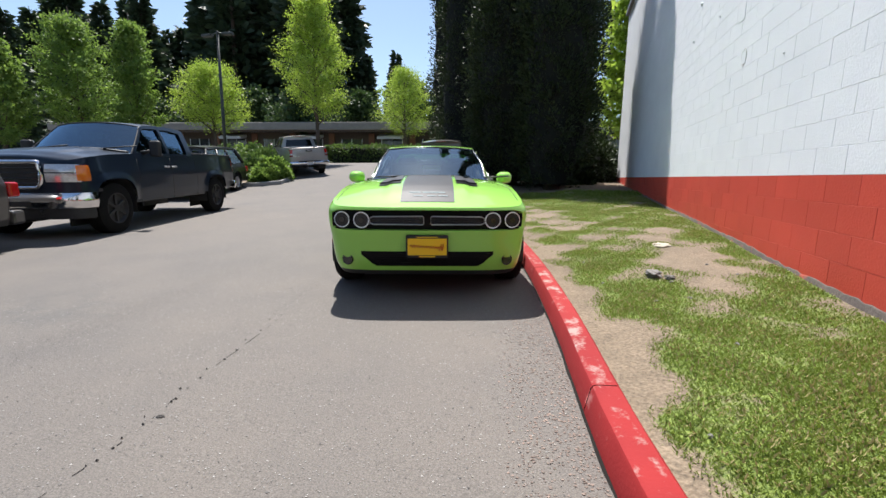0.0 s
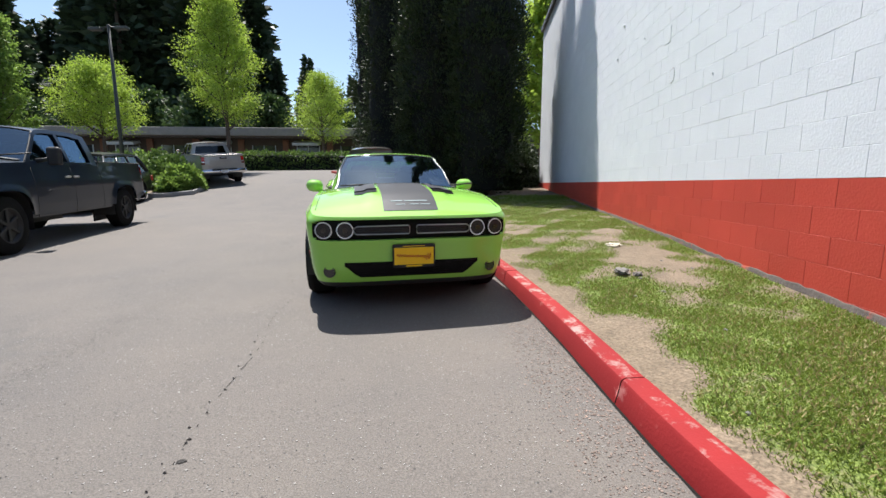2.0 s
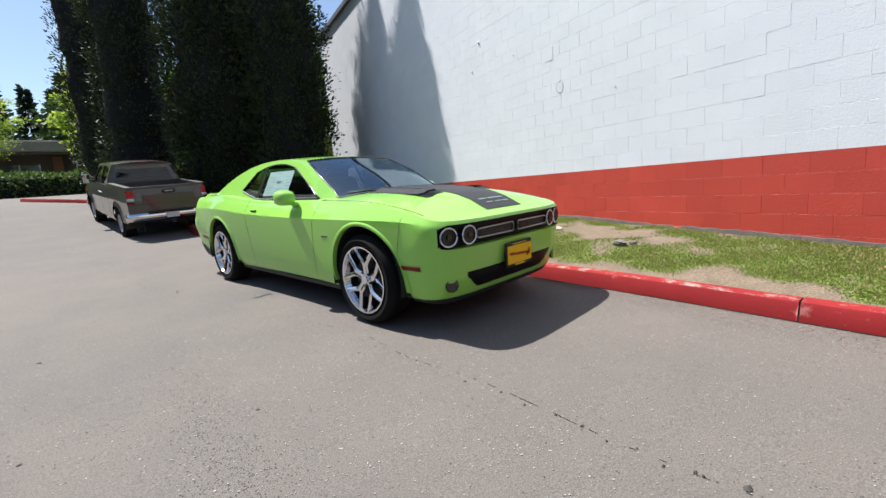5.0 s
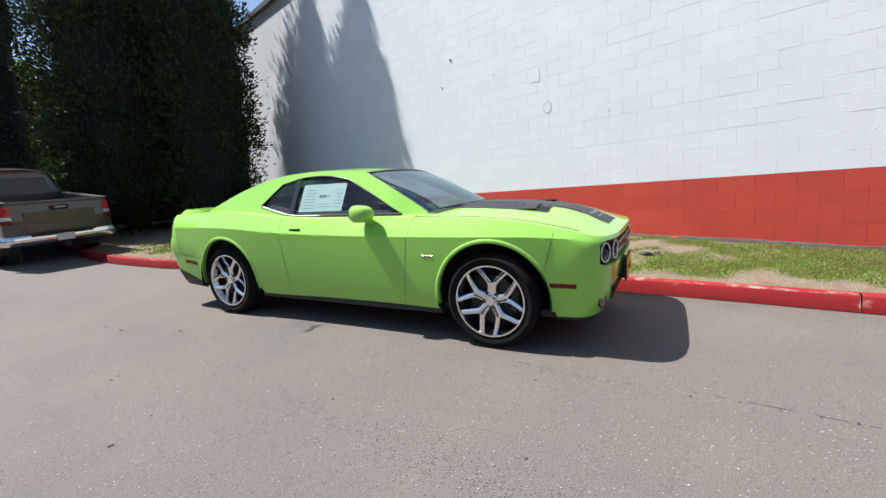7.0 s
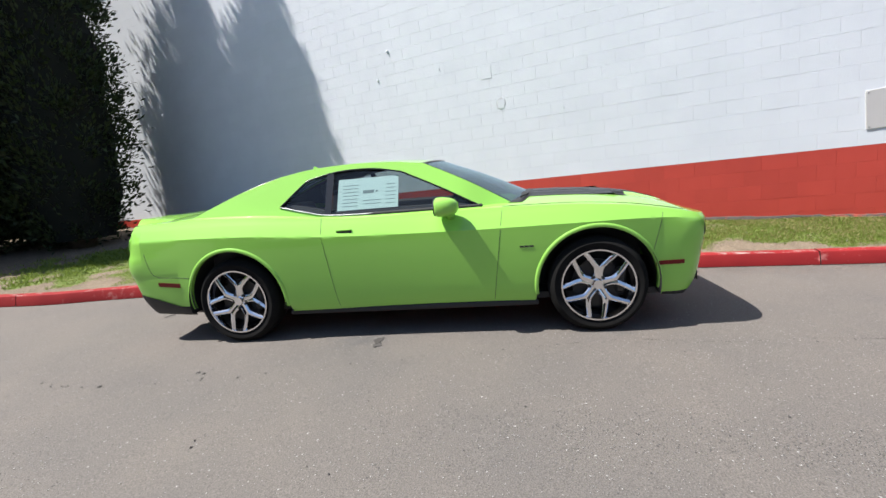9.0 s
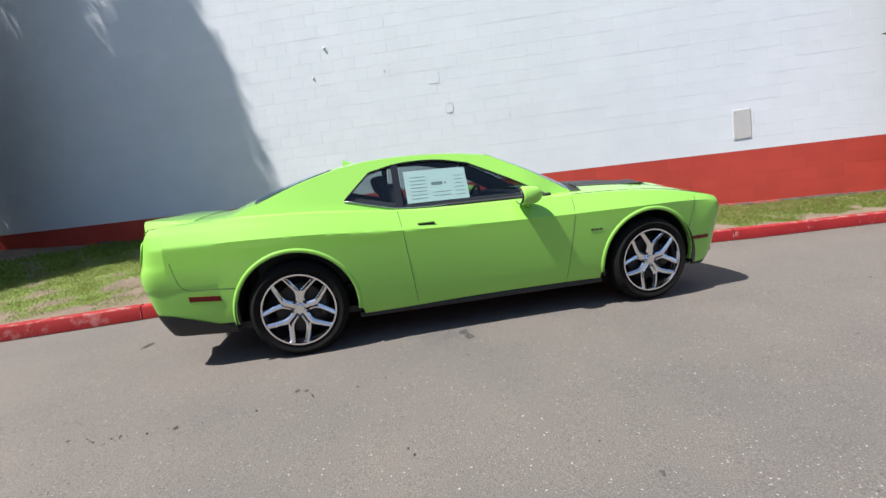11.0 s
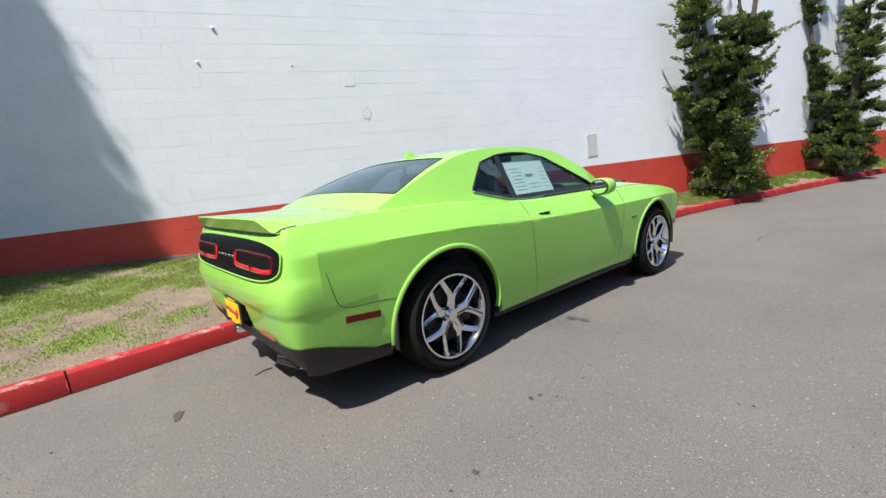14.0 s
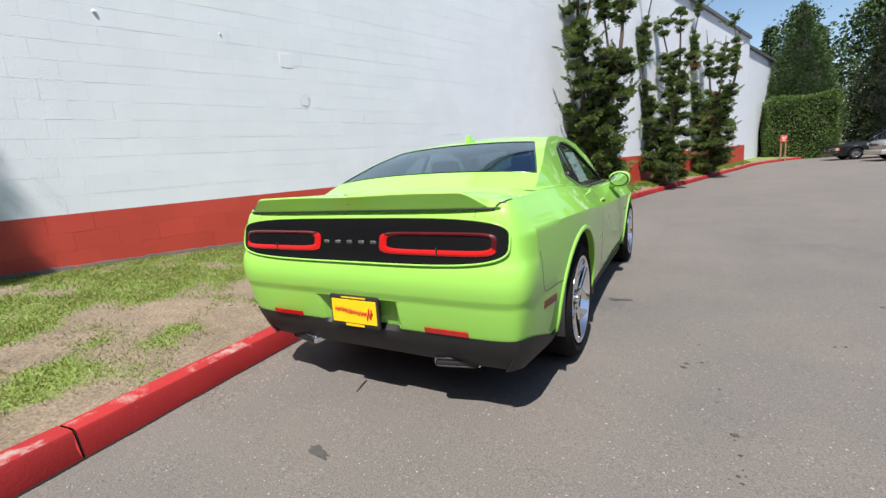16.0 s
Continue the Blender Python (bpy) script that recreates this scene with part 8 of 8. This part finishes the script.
for i, (x, y, r) in enumerate(((-3.83, 7.42, 0.020), (-3.83, 7.36, 0.016), (-4.2, 7.97, 0.020), (-4.63, 5.53, 0.016), (-1.96, 2.19, 0.02), (-3.57, 1.9, 0.02), (-3.3, 0.2, 0.03))):
    blot(x, y, r, i + 1)
for i, (x, y) in enumerate(spline([(-1.93, 1.85), (-2.09, 2.55), (-2.44, 3.95), (-3.0, 5.52), (-3.56, 6.61), (-4.21, 7.99), (-4.3, 8.49)], 9)):
    blot(x + rc.uniform(-0.03, 0.03), y + rc.uniform(-0.05, 0.05), rc.uniform(0.004, 0.011), 90 + i)
blot(-2.89, 9.235, 0.06, 4, M_OIL, 1.3, 0.6)
for i in range(40):
    blot(rc.uniform(-6.0, -2.6), rc.uniform(0.5, 10.5), rc.uniform(0.004, 0.011), 20 + i)
for x, y in ((-2.97, 6.41), (-3.06, 6.36)):
    blot(x, y, 0.05, 150 + int(x * 10), M_OIL)
st = tube_mesh("stick", [(-2.485, 8.70, 0.178), (-2.52, 8.755, 0.186), (-2.555, 8.815, 0.181)], 0.005, 5)
st.materials.append(M_BARK)
tagged(new("stick", st), "thin dark twig lying behind the car", "twig")

# pale stones of the worn asphalt surface
rng = np.random.default_rng(17)
n = 42000
ya = rng.uniform(-1.5, 11.5, n)
xa = kerb_x(ya) - 0.03 - rng.beta(1.0, 1.4, n) * 6.5
P = np.stack([xa, ya, gz(ya) + 0.006 * np.sin(0.9 * xa) * np.sin(0.7 * ya) + 0.0015], 1)
s = rng.uniform(0.0014, 0.0036, n)
a = rng.uniform(0, 6.28, n)
V = np.stack([P + np.stack([s * np.cos(a + k) * (1 + 0.3 * (k > 2)), s * np.sin(a + k), np.where(np.full(n, k) % 2 == 0, 0.0008, 0.0)], 1) for k in (0, 1.6, 3.1, 4.7)], 1).reshape(-1, 3)
tagged(new("aggregate", card_mesh("aggregate", V, M_STONE)), "pale stone chips in the worn asphalt", "stone chips", kind="stuff")



def chips(name, label, n, near, far, s0, s1, mtl, seed, y0=-1.5, y1=11.5):
    """Single stones in or on the asphalt at a distance from the kerb, near to far."""
    rng = np.random.default_rng(seed)
    ya = rng.uniform(y0, y1, n)
    xa = kerb_x(ya) - near - rng.beta(1.0, 1.6, n) * (far - near)
    P = np.stack([xa, ya, gz(ya) + 0.006 * np.sin(0.9 * xa) * np.sin(0.7 * ya) + 0.002], 1)
    s, a = rng.uniform(s0, s1, n), rng.uniform(0, 6.28, n)
    V = np.stack([P + np.stack([s * np.cos(a + k) * (1 + 0.3 * (k > 2)), s * np.sin(a + k), np.where(np.full(n, k) % 2 == 0, 0.25 * s, 0.0)], 1) for k in (0, 1.6, 3.1, 4.7)], 1).reshape(-1, 3)
    tagged(new(name, card_mesh(name, V, mtl)), label, "stone chips", kind="stuff")


chips("aggregate", "larger pale stones showing in the worn asphalt", 22000, 0.03, 7.0, 0.0016, 0.0048, M_PALESTONE, 18)
chips("aggregate", "largest pale stones showing in the worn asphalt", 1900, 1.6, 7.0, 0.0035, 0.0065, M_PALESTONE, 28)
chips("aggregate", "dark stones and tar specks in the asphalt", 6000, 0.03, 7.0, 0.002, 0.005, M_DARKSTONE, 19)
# the worn dark seam of two paving lanes, a band of exposed dark stones
rng = np.random.default_rng(29)
c = spline([(-3.0, 0.6), (-3.1, 1.2), (-3.38, 2.45), (-3.46, 3.11), (-3.58, 3.71), (-3.69, 4.52), (-3.89, 5.78)], 60)
k = rng.integers(0, len(c), 2600)
xa, ya = c[k, 0] + rng.normal(0, 0.10, len(k)), c[k, 1] + rng.normal(0, 0.06, len(k))
P = np.stack([xa, ya, gz(ya) + 0.006 * np.sin(0.9 * xa) * np.sin(0.7 * ya) + 0.002], 1)
r, a = rng.uniform(0.0015, 0.0045, len(k)), rng.uniform(0, 6.28, len(k))
V = np.stack([P + np.stack([r * np.cos(a + q), r * np.sin(a + q), np.full(len(k), 0.0)], 1) for q in (0, 1.6, 3.1, 4.7)], 1).reshape(-1, 3)
tagged(new("seam_stones", card_mesh("seam_stones", V, M_DARKSTONE)), "dark exposed stones along a worn paving seam", "stone chips", kind="stuff")
chips("kerb_grit", "brown grit washed against the kerb's foot", 9000, 0.02, 0.42, 0.002, 0.007, M_GRIT, 20, -1.5, 9.5)

# ---- the wall's blocks, last ----
def block_mesh(name, length, h=0.2, gap=0.0022, t=0.0015, c=0.0010):
    l, hh = length / 2 - gap / 2, h / 2 - gap / 2
    V, F = [], []
    for x, k in ((t, 0.0), (c, 0.0), (0.0, c)):
        for sy, sz in ((-1, -1), (1, -1), (1, 1), (-1, 1)):
            V.append((x, sy * (l - k), sz * (hh - k)))
    for a in (0, 4):
        for i in range(4):
            j = (i + 1) % 4
            F.append((a + i, a + j, a + 4 + j, a + 4 + i))
    F.append((8, 9, 10, 11))
    return [tuple(v) for v in V], [tuple(f) for f in F]


BV, BF = block_mesh("block", 0.4)
blk = {}
for key, m_ in (("white", M_WHITE), ("red", M_REDWALL)):
    blk[key] = mesh_of("block", BV, BF)
    blk[key].materials.append(m_)
rest = {"white": ([], []), "red": ([], [])}
rw = random.Random(6)
count = 0
for row in range(-6, 30):
    z = BAND + 0.2 * row + 0.1
    key = "white" if row >= 0 else "red"
    if z + 0.1 > WALL_TOP + 0.001:
        continue
    y = WALL_A + (0.2 if row % 2 else 0.0)
    while y + 0.4 <= WALL_B + 0.2:
        yc, ln = y + 0.2, 0.4
        dx = rw.uniform(-0.0007, 0.0007)
        if row >= -5 and z < 3.2 and 3.0 <= yc < 8.4 and count < 300:
            part("block", blk[key], None, wall, loc=pose(WALL_X + dx, yc, z))
            count += 1
        else:
            V, F = rest[key]
            k = len(V)
            V += [(WALL_X + dx + v[0], min(max(yc + v[1], WALL_A), WALL_B), z + v[2]) for v in BV]
            F += [tuple(i + k for i in f) for f in BF]
        y += 0.4
for key, m_ in (("white", M_WHITE_FAR), ("red", M_RED_FAR)):
    me = mesh_of("blocks", *rest[key])
    me.materials.append(m_)
    tagged(part("blocks", me, None, wall), kind="stuff")
